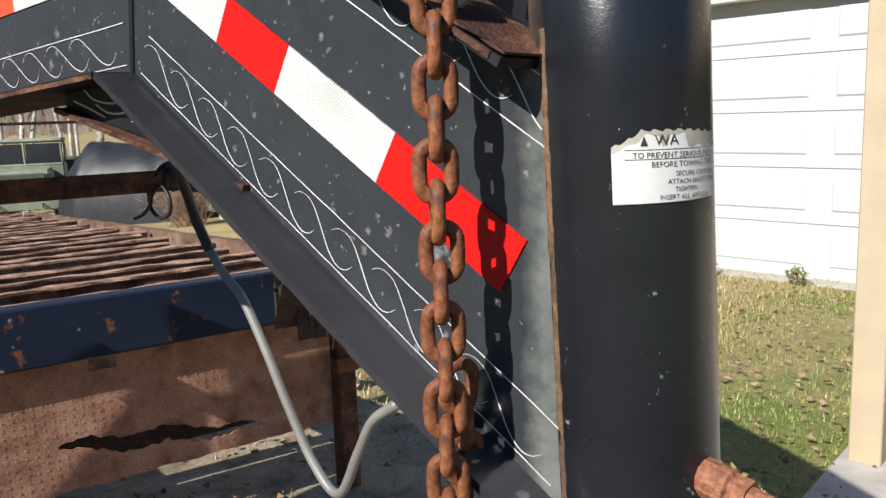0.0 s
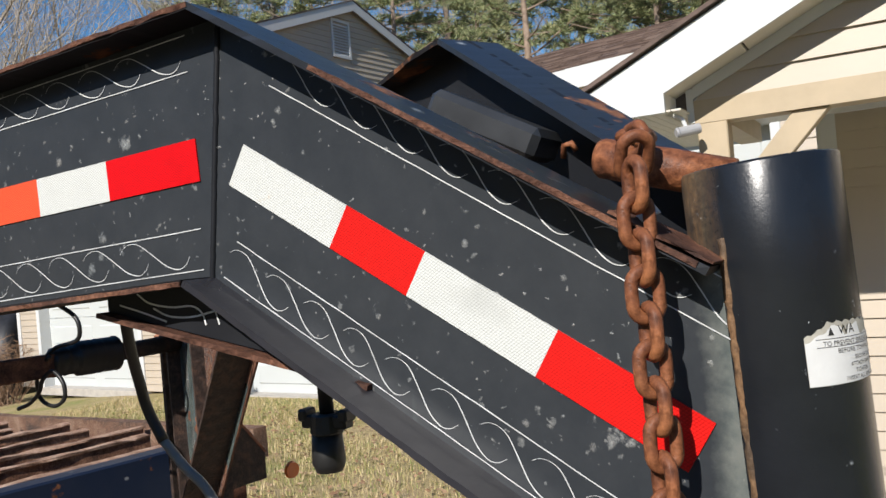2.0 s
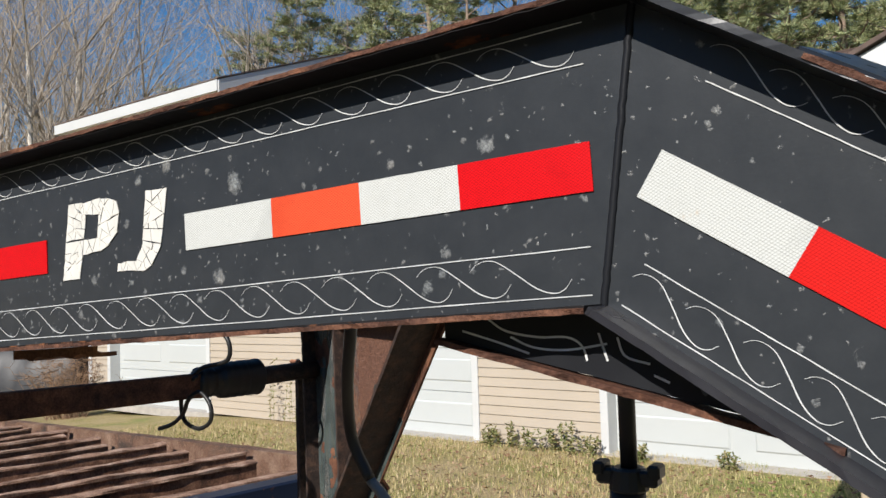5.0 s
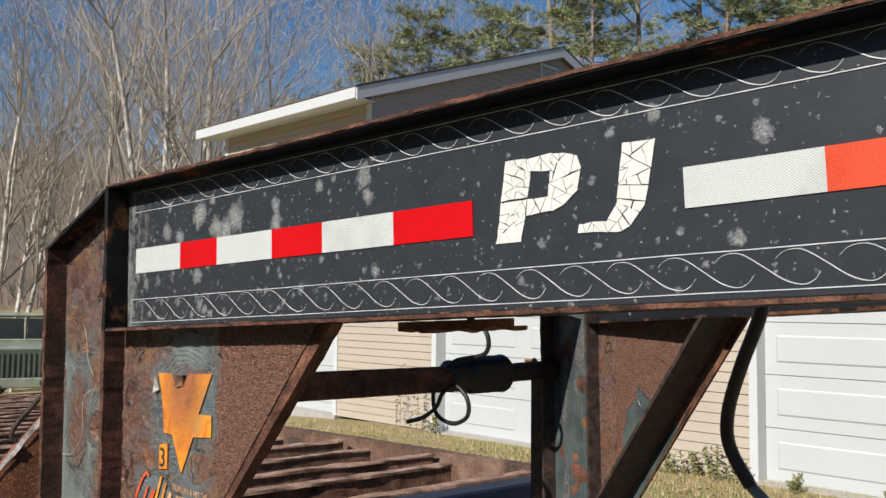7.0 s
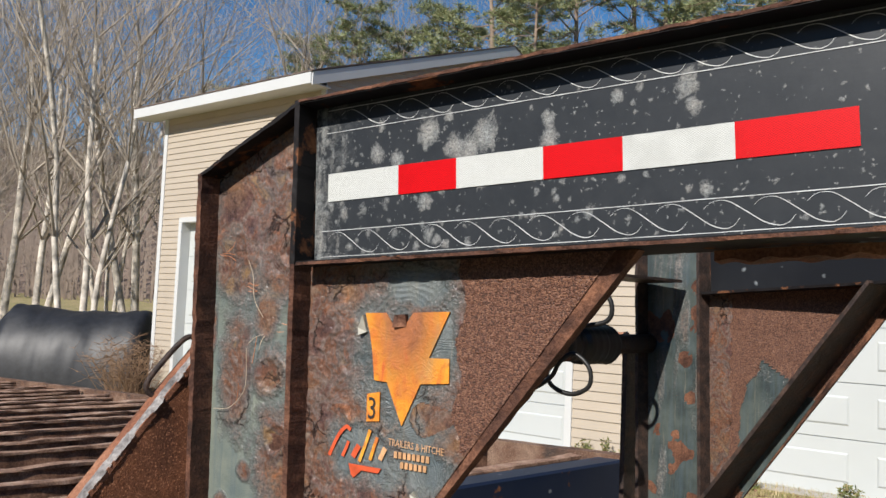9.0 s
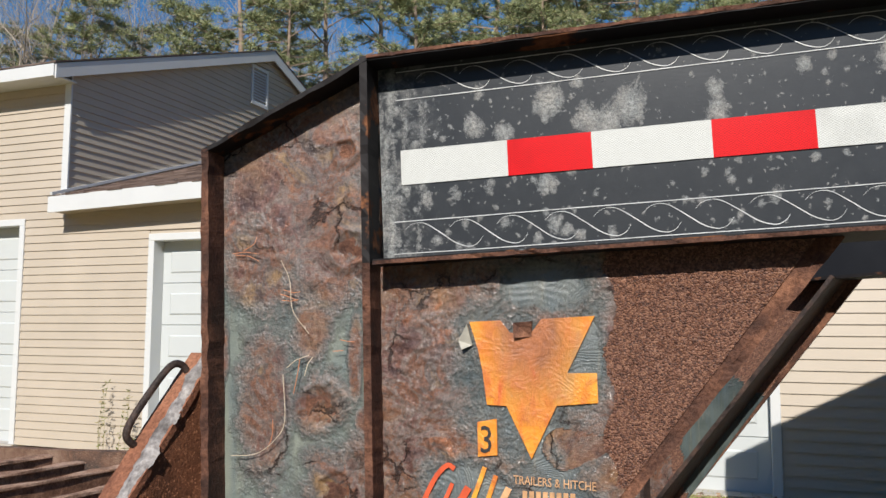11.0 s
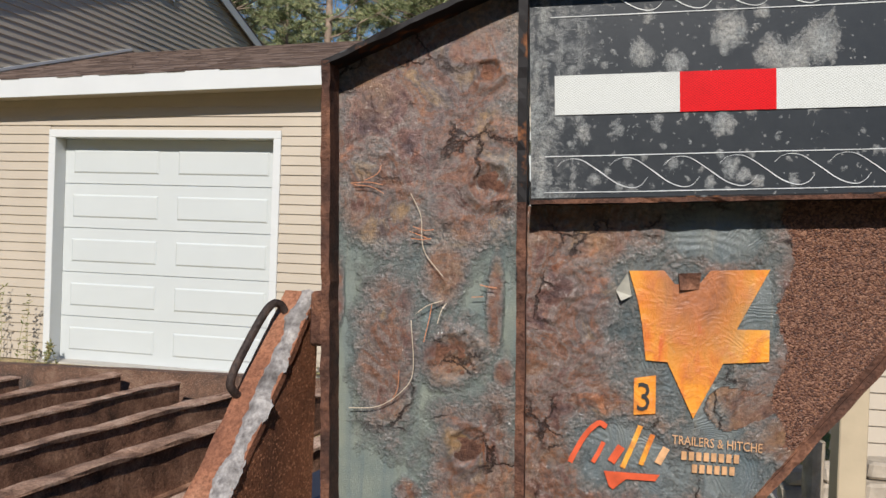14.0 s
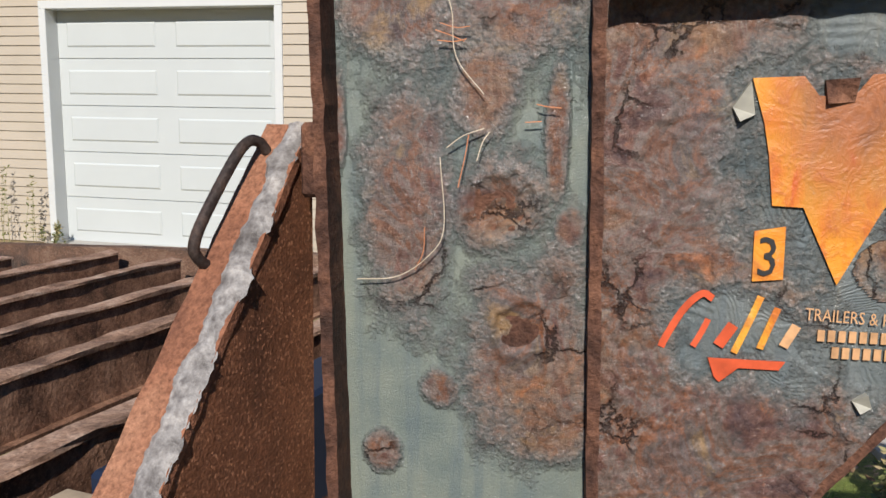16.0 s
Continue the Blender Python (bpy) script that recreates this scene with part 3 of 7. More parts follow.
# ---- mesh helpers ----
class Geo:
    """Vertices and faces of one mesh."""

    def __init__(self):
        self.v, self.f = [], []

    def add(self, verts, faces):
        k = len(self.v)
        self.v += [tuple(p) for p in verts]
        self.f += [tuple(i + k for i in f) for f in faces]
        return self

    def box(self, lo, hi, m=None):
        p = [Vector((x, y, z)) for x in (lo[0], hi[0]) for y in (lo[1], hi[1]) for z in (lo[2], hi[2])]
        if m is not None:
            p = [m @ q for q in p]
        return self.add(p, [(0, 1, 3, 2), (4, 6, 7, 5), (0, 4, 5, 1), (2, 3, 7, 6), (0, 2, 6, 4), (1, 5, 7, 3)])

    def prism(self, poly, y0, y1, m=None):
        """A polygon in x and z, between two y."""
        n = len(poly)
        p = [Vector((x, y0, z)) for x, z in poly] + [Vector((x, y1, z)) for x, z in poly]
        if m is not None:
            p = [m @ q for q in p]
        return self.add(p, [tuple(range(n)), tuple(range(2 * n - 1, n - 1, -1))] + [(i, i + n, (i + 1) % n + n, (i + 1) % n) for i in range(n)])

    def tube(self, path, r, seg=8, caps=True, closed=False):
        path = [Vector(p) for p in path]
        n = len(path)
        rr = r if isinstance(r, (list, tuple)) else [r] * n
        rings, up = [], None
        for i, p in enumerate(path):
            a = path[(i - 1) % n] if closed or i else p
            b = path[(i + 1) % n] if closed or i < n - 1 else p
            d = (b - a).normalized()
            if up is None:
                up = d.orthogonal().normalized()
            side = d.cross(up)
            side = side.normalized() if side.length > 1e-6 else d.orthogonal().normalized()
            up = side.cross(d).normalized()
            rings.append([p + (side * math.cos(t) + up * math.sin(t)) * rr[i] for t in (2 * math.pi * k / seg for k in range(seg))])
        faces = []
        for i in range(n if closed else n - 1):
            j = (i + 1) % n
            faces += [(i * seg + k, i * seg + (k + 1) % seg, j * seg + (k + 1) % seg, j * seg + k) for k in range(seg)]
        if caps and not closed:
            faces += [tuple(range(seg - 1, -1, -1)), tuple((n - 1) * seg + k for k in range(seg))]
        return self.add([q for ring in rings for q in ring], faces)

    def ribbon(self, path, width, normal, lift):
        """A flat painted stripe along a path on a flat face."""
        path, nrm = [Vector(p) for p in path], Vector(normal)
        v = []
        for i, p in enumerate(path):
            d = (path[min(i + 1, len(path) - 1)] - path[max(i - 1, 0)]).normalized()
            s = nrm.cross(d) * (width[i] if isinstance(width, (list, tuple)) else width) * 0.5
            v += [p + s + nrm * lift, p - s + nrm * lift]
        return self.add(v, [(2 * i, 2 * i + 1, 2 * i + 3, 2 * i + 2) for i in range(len(path) - 1)])

    def mesh(self, name, mat, smooth=False, bevel=0.0, segments=1, move=None):
        me = bpy.data.meshes.new(name)
        v = self.v if move is None else [tuple(move(Vector(p))) for p in self.v]
        me.from_pydata(v, [], self.f)
        bm = bmesh.new()
        bm.from_mesh(me)
        bmesh.ops.recalc_face_normals(bm, faces=bm.faces)
        if bevel:
            bmesh.ops.bevel(bm, geom=[e for e in bm.edges if len(e.link_faces) == 2 and e.calc_face_angle(0) > 0.5], offset=bevel, segments=segments, affect="EDGES", clamp_overlap=True)
        bm.to_mesh(me)
        bm.free()
        if smooth:
            for p in me.polygons:
                p.use_smooth = True
        me.materials.append(mat)
        return me


def part(name, geo, mat, parent=None, label="", smooth=False, bevel=0.0, move=None):
    """One mesh object, under a thing or under a part."""
    ob = new(name, geo.mesh(name, mat, smooth, bevel, move=move))
    if parent is not None:
        ob.parent = parent
    return tagged(ob, label)


def thing(name, label, category, group="", at=(0, 0, 0)):
    ob = new(name)
    ob.empty_display_size = 0.1
    ob.location = at
    return tagged(ob, label, category, group)


def structure(ob, label, category):
    return tagged(ob, label, category, kind="structure")


def smooth_path(pts, steps=6):
    """A curve through points."""
    p = [Vector(q) for q in pts]
    p = [2 * p[0] - p[1]] + p + [2 * p[-1] - p[-2]]
    out = []
    for i in range(1, len(p) - 2):
        for k in range(steps):
            t = k / steps
            a, b, c, d = p[i - 1], p[i], p[i + 1], p[i + 2]
            out.append(0.5 * (2 * b + (c - a) * t + (2 * a - 5 * b + 4 * c - d) * t * t + (3 * b - a - 3 * c + d) * t ** 3))
    return out + [p[-2]]

# ---- ground, road, hill ----
def ground_z(x, y):
    """Height of the yard: it falls a little towards the garages and rises to the hills far off."""
    z = -0.10 - 0.02 * min(max(y, -6.0), 8.0)
    if x < -11:
        z -= 0.060 * (-11 - max(x, -28))
    if x < -28:
        z += 0.030 * (-28 - x)
    if y > 30:
        z += 0.02 * (y - 30)
    return z


M_GRASS, _n, _l, _b = material("winter_lawn")
_co = _n.new("ShaderNodeTexCoord").outputs["Object"]
_big = noise_tex(_n, _l, _co, 0.9, 6, 0.65)
_fine = noise_tex(_n, _l, _co, 30.0, 6, 0.75)
_sp = _n.new("ShaderNodeSeparateXYZ")
_l.new(_co, _sp.inputs[0])
_lush = nd(_n, "ShaderNodeMapRange")
_l.new(_sp.outputs["X"], _lush.inputs["Value"])
for _k, _v in (("From Min", -3.2), ("From Max", -1.4), ("To Min", 0.0), ("To Max", 0.16)):
    _lush.inputs[_k].default_value = _v
_big = calc(_n, _l, "ADD", _big, _lush.outputs["Result"])
_g = ramp(_n, _l, _big, [(0.40, (0.46, 0.36, 0.20)), (0.56, (0.36, 0.31, 0.13)), (0.72, (0.19, 0.25, 0.05))])
_d = ramp(_n, _l, _fine, [(0.3, (0.45, 0.42, 0.4)), (0.65, (1.15, 1.12, 1.05))])
_mul = _n.new("ShaderNodeMixRGB")
_mul.blend_type, _mul.inputs[0].default_value = "MULTIPLY", 1.0
_l.new(_g, _mul.inputs[1]), _l.new(_d, _mul.inputs[2])
_l.new(_mul.outputs[0], _b.inputs["Base Color"])
_b.inputs["Roughness"].default_value = 0.95
bump(_n, _l, _b, _fine, 0.8, 0.03)

M_DIRT, _n, _l, _b = material("sandy_dirt")
_co = _n.new("ShaderNodeTexCoord").outputs["Object"]
_sp = _n.new("ShaderNodeSeparateXYZ")
_l.new(_co, _sp.inputs[0])
_patch = noise_tex(_n, _l, _co, 5.0, 6, 0.65)
_grit = noise_tex(_n, _l, _co, 45.0, 5, 0.75)
# dirt turns dark towards the unseen near side, to cut bounced light
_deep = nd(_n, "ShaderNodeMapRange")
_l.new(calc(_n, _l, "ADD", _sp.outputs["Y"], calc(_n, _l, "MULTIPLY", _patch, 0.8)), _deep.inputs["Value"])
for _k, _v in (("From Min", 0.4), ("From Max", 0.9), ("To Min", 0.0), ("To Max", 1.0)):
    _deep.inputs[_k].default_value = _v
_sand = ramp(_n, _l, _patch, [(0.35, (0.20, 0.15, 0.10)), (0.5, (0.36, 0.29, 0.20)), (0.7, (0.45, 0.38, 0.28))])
_low_bounce = ramp(_n, _l, _patch, [(0.3, (0.045, 0.036, 0.028)), (0.7, (0.085, 0.068, 0.05))])
_l.new(mix(_n, _l, calc(_n, _l, "MULTIPLY", ramp(_n, _l, _grit, [(0.32, (0.45,) * 3), (0.5, (1, 1, 1))]), _deep.outputs["Result"]), _low_bounce, _sand), _b.inputs["Base Color"])
_b.inputs["Roughness"].default_value = 0.95
bump(_n, _l, _b, _grit, 0.8, 0.02)

g = Geo()
xs = sorted(set([-400, -200, -120, -80, -60, -45, -35] + [x * 1.5 for x in range(-20, 12)] + [25, 40, 70, 120, 250, 400]))
ys = sorted(set([-300, -100, -50, -25] + [y * 1.5 for y in range(-10, 20)] + [40, 60, 90, 140, 220, 400]))
g.add([(x, y, ground_z(x, y) + 0.012 * noise.noise((x, y, 0.3))) for y in ys for x in xs],
      [(j * len(xs) + i, j * len(xs) + i + 1, (j + 1) * len(xs) + i + 1, (j + 1) * len(xs) + i) for j in range(len(ys) - 1) for i in range(len(xs) - 1)])
structure(part("ground", g, M_GRASS, smooth=True), "patchy winter lawn of dry and green grass", "ground")

g = Geo()
# stretched out of view on the near side, so the dark dirt limits bounce
ring = [(-3.0 + 8.5 * math.cos(t) * (1 + 0.10 * math.sin(3 * t)) * (0.5 if math.sin(t) > 0 else 1.0), 0.2 + (2.5 if math.sin(t) > 0 else 9.0) * math.sin(t) * (1 + 0.1 * math.cos(4 * t)))
        for t in (2 * math.pi * k / 40 for k in range(40))]
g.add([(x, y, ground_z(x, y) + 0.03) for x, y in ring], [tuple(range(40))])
structure(part("dirt_patch", g, M_DIRT), "bare sandy dirt with dead leaves under the trailer, darkened out of view to cut bounce", "ground")

M_HILL = plain("bare_wooded_hillside", (0.20, 0.145, 0.11), 0.95, var=0.45, scale=0.25, relief=0.5, bump_scale=1.0)
g = Geo()
N = 60
vs = []
for i in range(N + 1):
    t = radians(360 * i / N)
    for r, hh in ((95, 0.5), (120, 8), (150, 29), (185, 52), (230, 64), (300, 50)):
        hump = 0.62 + 0.38 * noise.noise((t * 2.2, r * 0.004, 5.0)) + 0.12 * math.sin(3 * t)
        # the unseen hill behind the camera is heightened to block low sky light
        vs.append((-3 - r * math.sin(t), 3 + r * math.cos(t), -2 + hh * hump * (1 + 0.8 * max(0.0, -math.cos(t)))))
g.add(vs, [(i * 6 + k, i * 6 + k + 1, (i + 1) * 6 + k + 1, (i + 1) * 6 + k) for i in range(N) for k in range(5)])
structure(part("hill", g, M_HILL, smooth=True), "brown hillside of bare winter woods, raised out of view to cut sky light", "backdrop")

# ---- gooseneck trailer ----
MID = Vector((-2.71, 0.69, 0.0))         # midway between the two uprights
AX = Vector((0.9721, -0.2345, 0.0))      # the trailer's long axis, towards the coupler
CR = Vector((0.2345, 0.9721, 0.0))       # across it, away from the camera
BOX = [(0, 1, 3, 2), (4, 6, 7, 5), (0, 4, 5, 1), (2, 3, 7, 6), (0, 2, 6, 4), (1, 5, 7, 3)]


def deck(s, n, h=0.0):
    """A place on the deck: along, across and above; the trailer stands a little nose up."""
    return MID + AX * s + CR * n + Vector((0, 0, 0.945 + 0.05 * s + h))


def near(p):
    return p


FAR_FOOT = Vector((-2.303, 1.385, 0.012))       # where the far upright meets its gusset
FAR_AX = Vector((math.cos(radians(24)), -math.sin(radians(24)), 0.0))
FAR_IN = Vector((-math.sin(radians(24)), -math.cos(radians(24)), 0.0))
FAR_PIVOT = Vector((-2.422, 1.318, 0.0))
FAR_TURN = Matrix.Translation(FAR_PIVOT) @ Matrix.Rotation(radians(-2.8), 4, "Z") @ Matrix.Translation(-FAR_PIVOT)


def far_post(p):
    """The far upright with its gussets: a mirror image of the near one."""
    return FAR_FOOT + FAR_AX * (p.x + 2.62) + FAR_IN * p.y + Vector((0, 0, p.z))


def far(p):
    """The far neck: it starts at the far upright and closes on the coupler tube."""
    k = (p - MID).dot(CR)
    q = FAR_TURN @ (p - 2 * k * CR) + AX * 0.055 + Vector((0, 0, 0.012))
    return far_post(p).lerp(q, min(1.0, max(0.0, (p.x + 2.62) / 1.70)))


trailer = thing("gooseneck_trailer", "old rusty gooseneck trailer with black painted neck and bare deck", "trailer")

FW = 0.05       # half the flange's width
FT = 0.007      # its thickness
BL, BB, BE0 = (-2.605, 1.553), (-0.885, 1.636), (-0.335, 1.287)      # lower edge of the neck: rear, bend, coupler
TL, TB, TE0 = (-2.618, 1.842), (-0.845, 1.925), (-0.352, 1.620)      # upper edge
PL = [(-2.870, 1.724), (-2.838, 0.80)]                              # rear flange of the upright
PR = [(-2.618, 1.842), (-2.588, 0.80)]


def lerp2(a, b, t):
    return (a[0] + (b[0] - a[0]) * t, a[1] + (b[1] - a[1]) * t)


def flange(a, b, y0, y1, thick, inward, rag=0.0012, seed=0.0):
    """A plate along the line a to b in x and z, with slightly eaten edges."""
    g = Geo()
    d = Vector((b[0] - a[0], 0, b[1] - a[1]))
    length = d.length
    d.normalize()
    n = Vector((-d.z, 0, d.x)) * inward
    k = max(3, int(length / 0.012))
    v = []
    for i in range(k + 1):
        p = Vector((a[0], 0, a[1])) + d * (length * i / k)
        for j, (y, h) in enumerate(((y0, 0), (y1, 0), (y1, thick), (y0, thick))):
            e = rag * noise.noise((p.x * 40 + seed, p.z * 40, j * 3.1 + seed)) + 0.6 * rag * noise.noise((p.x * 130, p.z * 130, j + seed))
            v.append(p + n * (h + e * 0.5) + Vector((0, y + (e if y < 0 else -e), 0)))
    f = []
    for i in range(k):
        for j in range(4):
            f.append((i * 4 + j, i * 4 + (j + 1) % 4, i * 4 + 4 + (j + 1) % 4, i * 4 + 4 + j))
    f += [(3, 2, 1, 0), (k * 4, k * 4 + 1, k * 4 + 2, k * 4 + 3)]
    return g.add(v, f)


def sheet(rows, cols, place, wear, relief, side=-1):
    """A plate face as a grid; place(u, v) gives x and z, wear(x, z) gives rust and grain, relief(x, z, wear) the height."""
    g, colours = Geo(), []
    for j in range(rows + 1):
        for i in range(cols + 1):
            x, z = place(i / cols, j / rows)
            w = wear(x, z)
            g.v.append((x, side * (0.0042 + relief(x, z, w)), z))
            colours.append((w[0], w[1], 0.0, 1.0))
    g.f = [(j * (cols + 1) + i, j * (cols + 1) + i + 1, (j + 1) * (cols + 1) + i + 1, (j + 1) * (cols + 1) + i) for j in range(rows) for i in range(cols)]
    return g, colours


def worn_part(name, g, colours, mat, label, move):
    me = bpy.data.meshes.new(name)
    me.from_pydata([tuple(move(Vector(p))) for p in g.v], [], g.f)
    me.materials.append(mat)
    at = me.color_attributes.new("wear", "FLOAT_COLOR", "POINT")
    at.data.foreach_set("color", [c for q in colours for c in q])
    for p in me.polygons:
        p.use_smooth = True
    ob = new(name, me)
    ob.parent = trailer
    return tagged(ob, label)


def fbm(x, z, s, k=4):
    return noise.fractal((x * s, 3.3, z * s), 1.0, 2.0, k)


# scabs of rust on the upright: centre and half size, across and up
SCABS = [(-2.798, 1.552, 0.050, 0.060), (-2.682, 1.565, 0.065, 0.070), (-2.712, 1.469, 0.030, 0.042), (-2.782, 1.353, 0.038, 0.100), (-2.694, 1.358, 0.041, 0.045),
         (-2.667, 1.233, 0.058, 0.090), (-2.642, 1.151, 0.040, 0.032), (-2.748, 1.180, 0.016, 0.016), (-2.633, 1.340, 0.012, 0.015), (-2.646, 1.433, 0.009, 0.066),
         (-2.850, 1.433, 0.007, 0.042), (-2.805, 1.114, 0.014, 0.016), (-2.735, 1.70, 0.150, 0.190), (-2.800, 1.665, 0.050, 0.055), (-2.70, 0.98, 0.06, 0.05)]


def post_wear(x, z):
    best = -1.0
    for cx, cz, rx, rz in SCABS:
        best = max(best, 1.0 - math.hypot((x - cx) / rx, (z - cz) / rz))
    r = 0.5 + 0.75 * best + 0.30 * fbm(x, z, 20)
    return (min(1.0, max(0.0, r)), 0.0)


def post_relief(x, z, w):
    k = min(1.0, max(0.0, (w[0] - 0.18) * 1.9))
    lump = noise.fractal((x * 38, 1.0, z * 38), 1.0, 2.0, 4)
    crater = 0.0
    for cx, cz, r in ((-2.658, 1.580, 0.026), (-2.696, 1.358, 0.033), (-2.672, 1.246, 0.026), (-2.665, 1.720, 0.018)):
        d = math.hypot(x - cx, z - cz) / r + 0.25 * fbm(x, z, 60, 2)
        crater += 0.0032 * math.exp(-((d - 1.0) * 4) ** 2) - (0.0025 if d < 0.9 else 0.0)
    peb = noise.fractal((x * 130, 5.0, z * 130), 0.8, 2.0, 3)
    return k * (0.0014 + 0.0015 * lump + 0.0004 * peb) + crater + 0.0006 * fbm(x, z, 12)


HYP = [(-2.590, 0.852), (-2.030, 1.570)]


def gusset_place(u, v):
    z = 0.87 + (1.548 - 0.87) * v
    t = (z - HYP[0][1]) / (HYP[1][1] - HYP[0][1])
    xr = HYP[0][0] + (HYP[1][0] - HYP[0][0]) * t
    xl = -2.600 - 0.01 * v
    return xl + (xr - xl) * u, z + (0.005 + 0.028 * u) * v


def gusset_wear(x, z):
    n1 = fbm(x, z, 22)
    edge = -2.300 + 0.012 * n1 + 0.006 * math.sin(z * 60)
    if z < 1.27:
        edge += 0.02 - (1.27 - z) * 0.35
    grain = 1.0 if x > edge else 0.0
    grey = max(1 - math.hypot((x - cx) / rx, (z - cz) / rz) for cx, cz, rx, rz in ((-2.372, 1.522, 0.104, 0.047), (-2.323, 1.441, 0.029, 0.072), (-2.369, 1.312, 0.078, 0.081), (-2.365, 1.243, 0.072, 0.065),
               (-2.485, 1.254, 0.075, 0.055), (-2.405, 1.410, 0.111, 0.117)))
    purple = 1 - math.hypot((x + 2.345) / 0.045, (z - 1.318) / 0.033)
    r = 0.62 - 0.9 * max(grey, -0.4) + 0.40 * n1 + (0.8 if purple > 0.1 + 0.3 * n1 else 0)
    return (min(1.0, max(0.0, r)), grain)


def gusset_relief(x, z, w):
    k = min(1.0, max(0.0, (w[0] - 0.20) * 2.0))
    round_notch = math.hypot(x + 2.40, (z - 1.465) * 1.25)
    fold = 0.0017 * math.sin(round_notch * 620 + 6 * fbm(x, z, 16, 3)) * max(0.0, 1 - w[0] * 1.4) * (0.45 + 0.55 * fbm(x + 7, z, 9, 2)) if z > 1.26 else 0.0
    if w[1] > 0.5:
        return 0.0012 * noise.fractal((x * 150, 0.5, z * 150), 1.0, 2.0, 3) + 0.0015
    quiet = 0.15 if -2.50 < x < -2.30 and 1.22 < z < 1.48 else 1.0
    return quiet * (k * (0.0016 + 0.0021 * noise.fractal((x * 45, 2.0, z * 45), 1.0, 2.0, 4) + 0.0008 * noise.fractal((x * 140, 5.0, z * 140), 0.8, 2.0, 3)) + fold) + 0.0010


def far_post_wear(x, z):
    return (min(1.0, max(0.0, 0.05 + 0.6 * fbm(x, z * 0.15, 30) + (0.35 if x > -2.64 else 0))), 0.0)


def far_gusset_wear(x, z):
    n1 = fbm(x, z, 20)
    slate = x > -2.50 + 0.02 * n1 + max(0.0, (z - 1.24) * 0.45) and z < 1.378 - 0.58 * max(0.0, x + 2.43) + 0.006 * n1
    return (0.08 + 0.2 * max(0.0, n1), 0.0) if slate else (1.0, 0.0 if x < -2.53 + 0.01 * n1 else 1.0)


# chalky blooms where the paint dies: centre in x and z, half size
rnd = random.Random(41)
FLAT_BLOOMS = [(-2.374, 1.773, 0.027), (-2.322, 1.746, 0.024), (-2.269, 1.760, 0.030), (-2.295, 1.742, 0.026), (-2.478, 1.745, 0.019), (-2.435, 1.733, 0.017), (-2.376, 1.659, 0.018), (-2.503, 1.649, 0.013),
               (-2.16, 1.777, 0.015), (-2.157, 1.748, 0.020), (-2.366, 1.606, 0.014), (-2.457, 1.660, 0.011), (-1.955, 1.806, 0.022), (-1.945, 1.775, 0.016), (-2.055, 1.799, 0.013), (-1.358, 1.803, 0.015), (-1.003, 1.804, 0.011),
               (-1.121, 1.798, 0.007), (-1.229, 1.784, 0.006), (-1.564, 1.767, 0.009), (-1.54, 1.82, 0.009)]
for _ in range(330):
    x = -2.60 + 1.70 * rnd.random() ** 1.7
    low = 1.553 + 0.083 * (x + 2.605) / 1.72
    FLAT_BLOOMS.append((x, low + rnd.choice((rnd.uniform(0.015, 0.12), rnd.uniform(0.02, 0.27))), min(0.012, 0.0026 * math.exp(rnd.gauss(0.0, 0.5)) * (0.9 + 1.0 * (-0.9 - x) / 1.7))))
SLOPE_BLOOMS = []
for _ in range(150):
    d, v = rnd.uniform(0.0, 0.6), rnd.uniform(0.01, 0.27)
    SLOPE_BLOOMS.append((-0.885 + 0.846 * d + 0.5335 * v, 1.636 - 0.5335 * d + 0.846 * v, 0.0020 * math.exp(rnd.gauss(0.0, 0.45))))
for _ in range(34):
    d, v = rnd.gauss(0.44, 0.035), rnd.gauss(0.092, 0.016)
    SLOPE_BLOOMS.append((-0.885 + 0.846 * d + 0.5335 * v, 1.636 - 0.5335 * d + 0.846 * v, 0.0030 * math.exp(rnd.gauss(0.0, 0.5))))


def chalky_web(name, quad, cols, rows, blooms, label):
    """A web plate as a fine grid that carries how far the paint has gone to chalk."""
    g = Geo()
    for j in range(rows + 1):
        for i in range(cols + 1):
            x, z = lerp2(lerp2(quad[0], quad[3], j / rows), lerp2(quad[1], quad[2], j / rows), i / cols)
            g.v.append((x, -0.004, z))
    g.f = [(j * (cols + 1) + i, j * (cols + 1) + i + 1, (j + 1) * (cols + 1) + i + 1, (j + 1) * (cols + 1) + i) for j in range(rows) for i in range(cols)]
    n = len(g.v)
    g.add([(x, 0.004, z) for x, z in quad], [(3, 2, 1, 0)])
    me = bpy.data.meshes.new(name)
    me.from_pydata(g.v, [], g.f)
    me.materials.append(M_BLACK)
    co = np.array(g.v)
    chalk = np.zeros(len(g.v))
    for cx, cz, r in blooms:
        near_it = (np.abs(co[:, 0] - cx) < r * 1.5) & (np.abs(co[:, 2] - cz) < r * 1.9)
        d = np.hypot((co[near_it, 0] - cx) / r, (co[near_it, 2] - cz) / (r * 1.2))
        chalk[near_it] = np.maximum(chalk[near_it], np.clip(1.15 - d, 0, 1) * min(1.0, 0.55 + r * 25))
    for i in np.nonzero(co[:n, 0] < -2.50)[0]:
        x, z = co[i, 0], co[i, 2]
        fade = min(1.0, (-2.50 - x) / 0.085)
        chalk[i] = max(chalk[i], fade * max(0.0, 0.30 + 0.75 * noise.fractal((x * 75, 0.4, z * 7), 1.0, 2.0, 3)))
    chalk[n:] = 0
    at = me.attributes.new("chalk", "FLOAT", "POINT")
    at.data.foreach_set("value", chalk)
    ob = new(name, me)
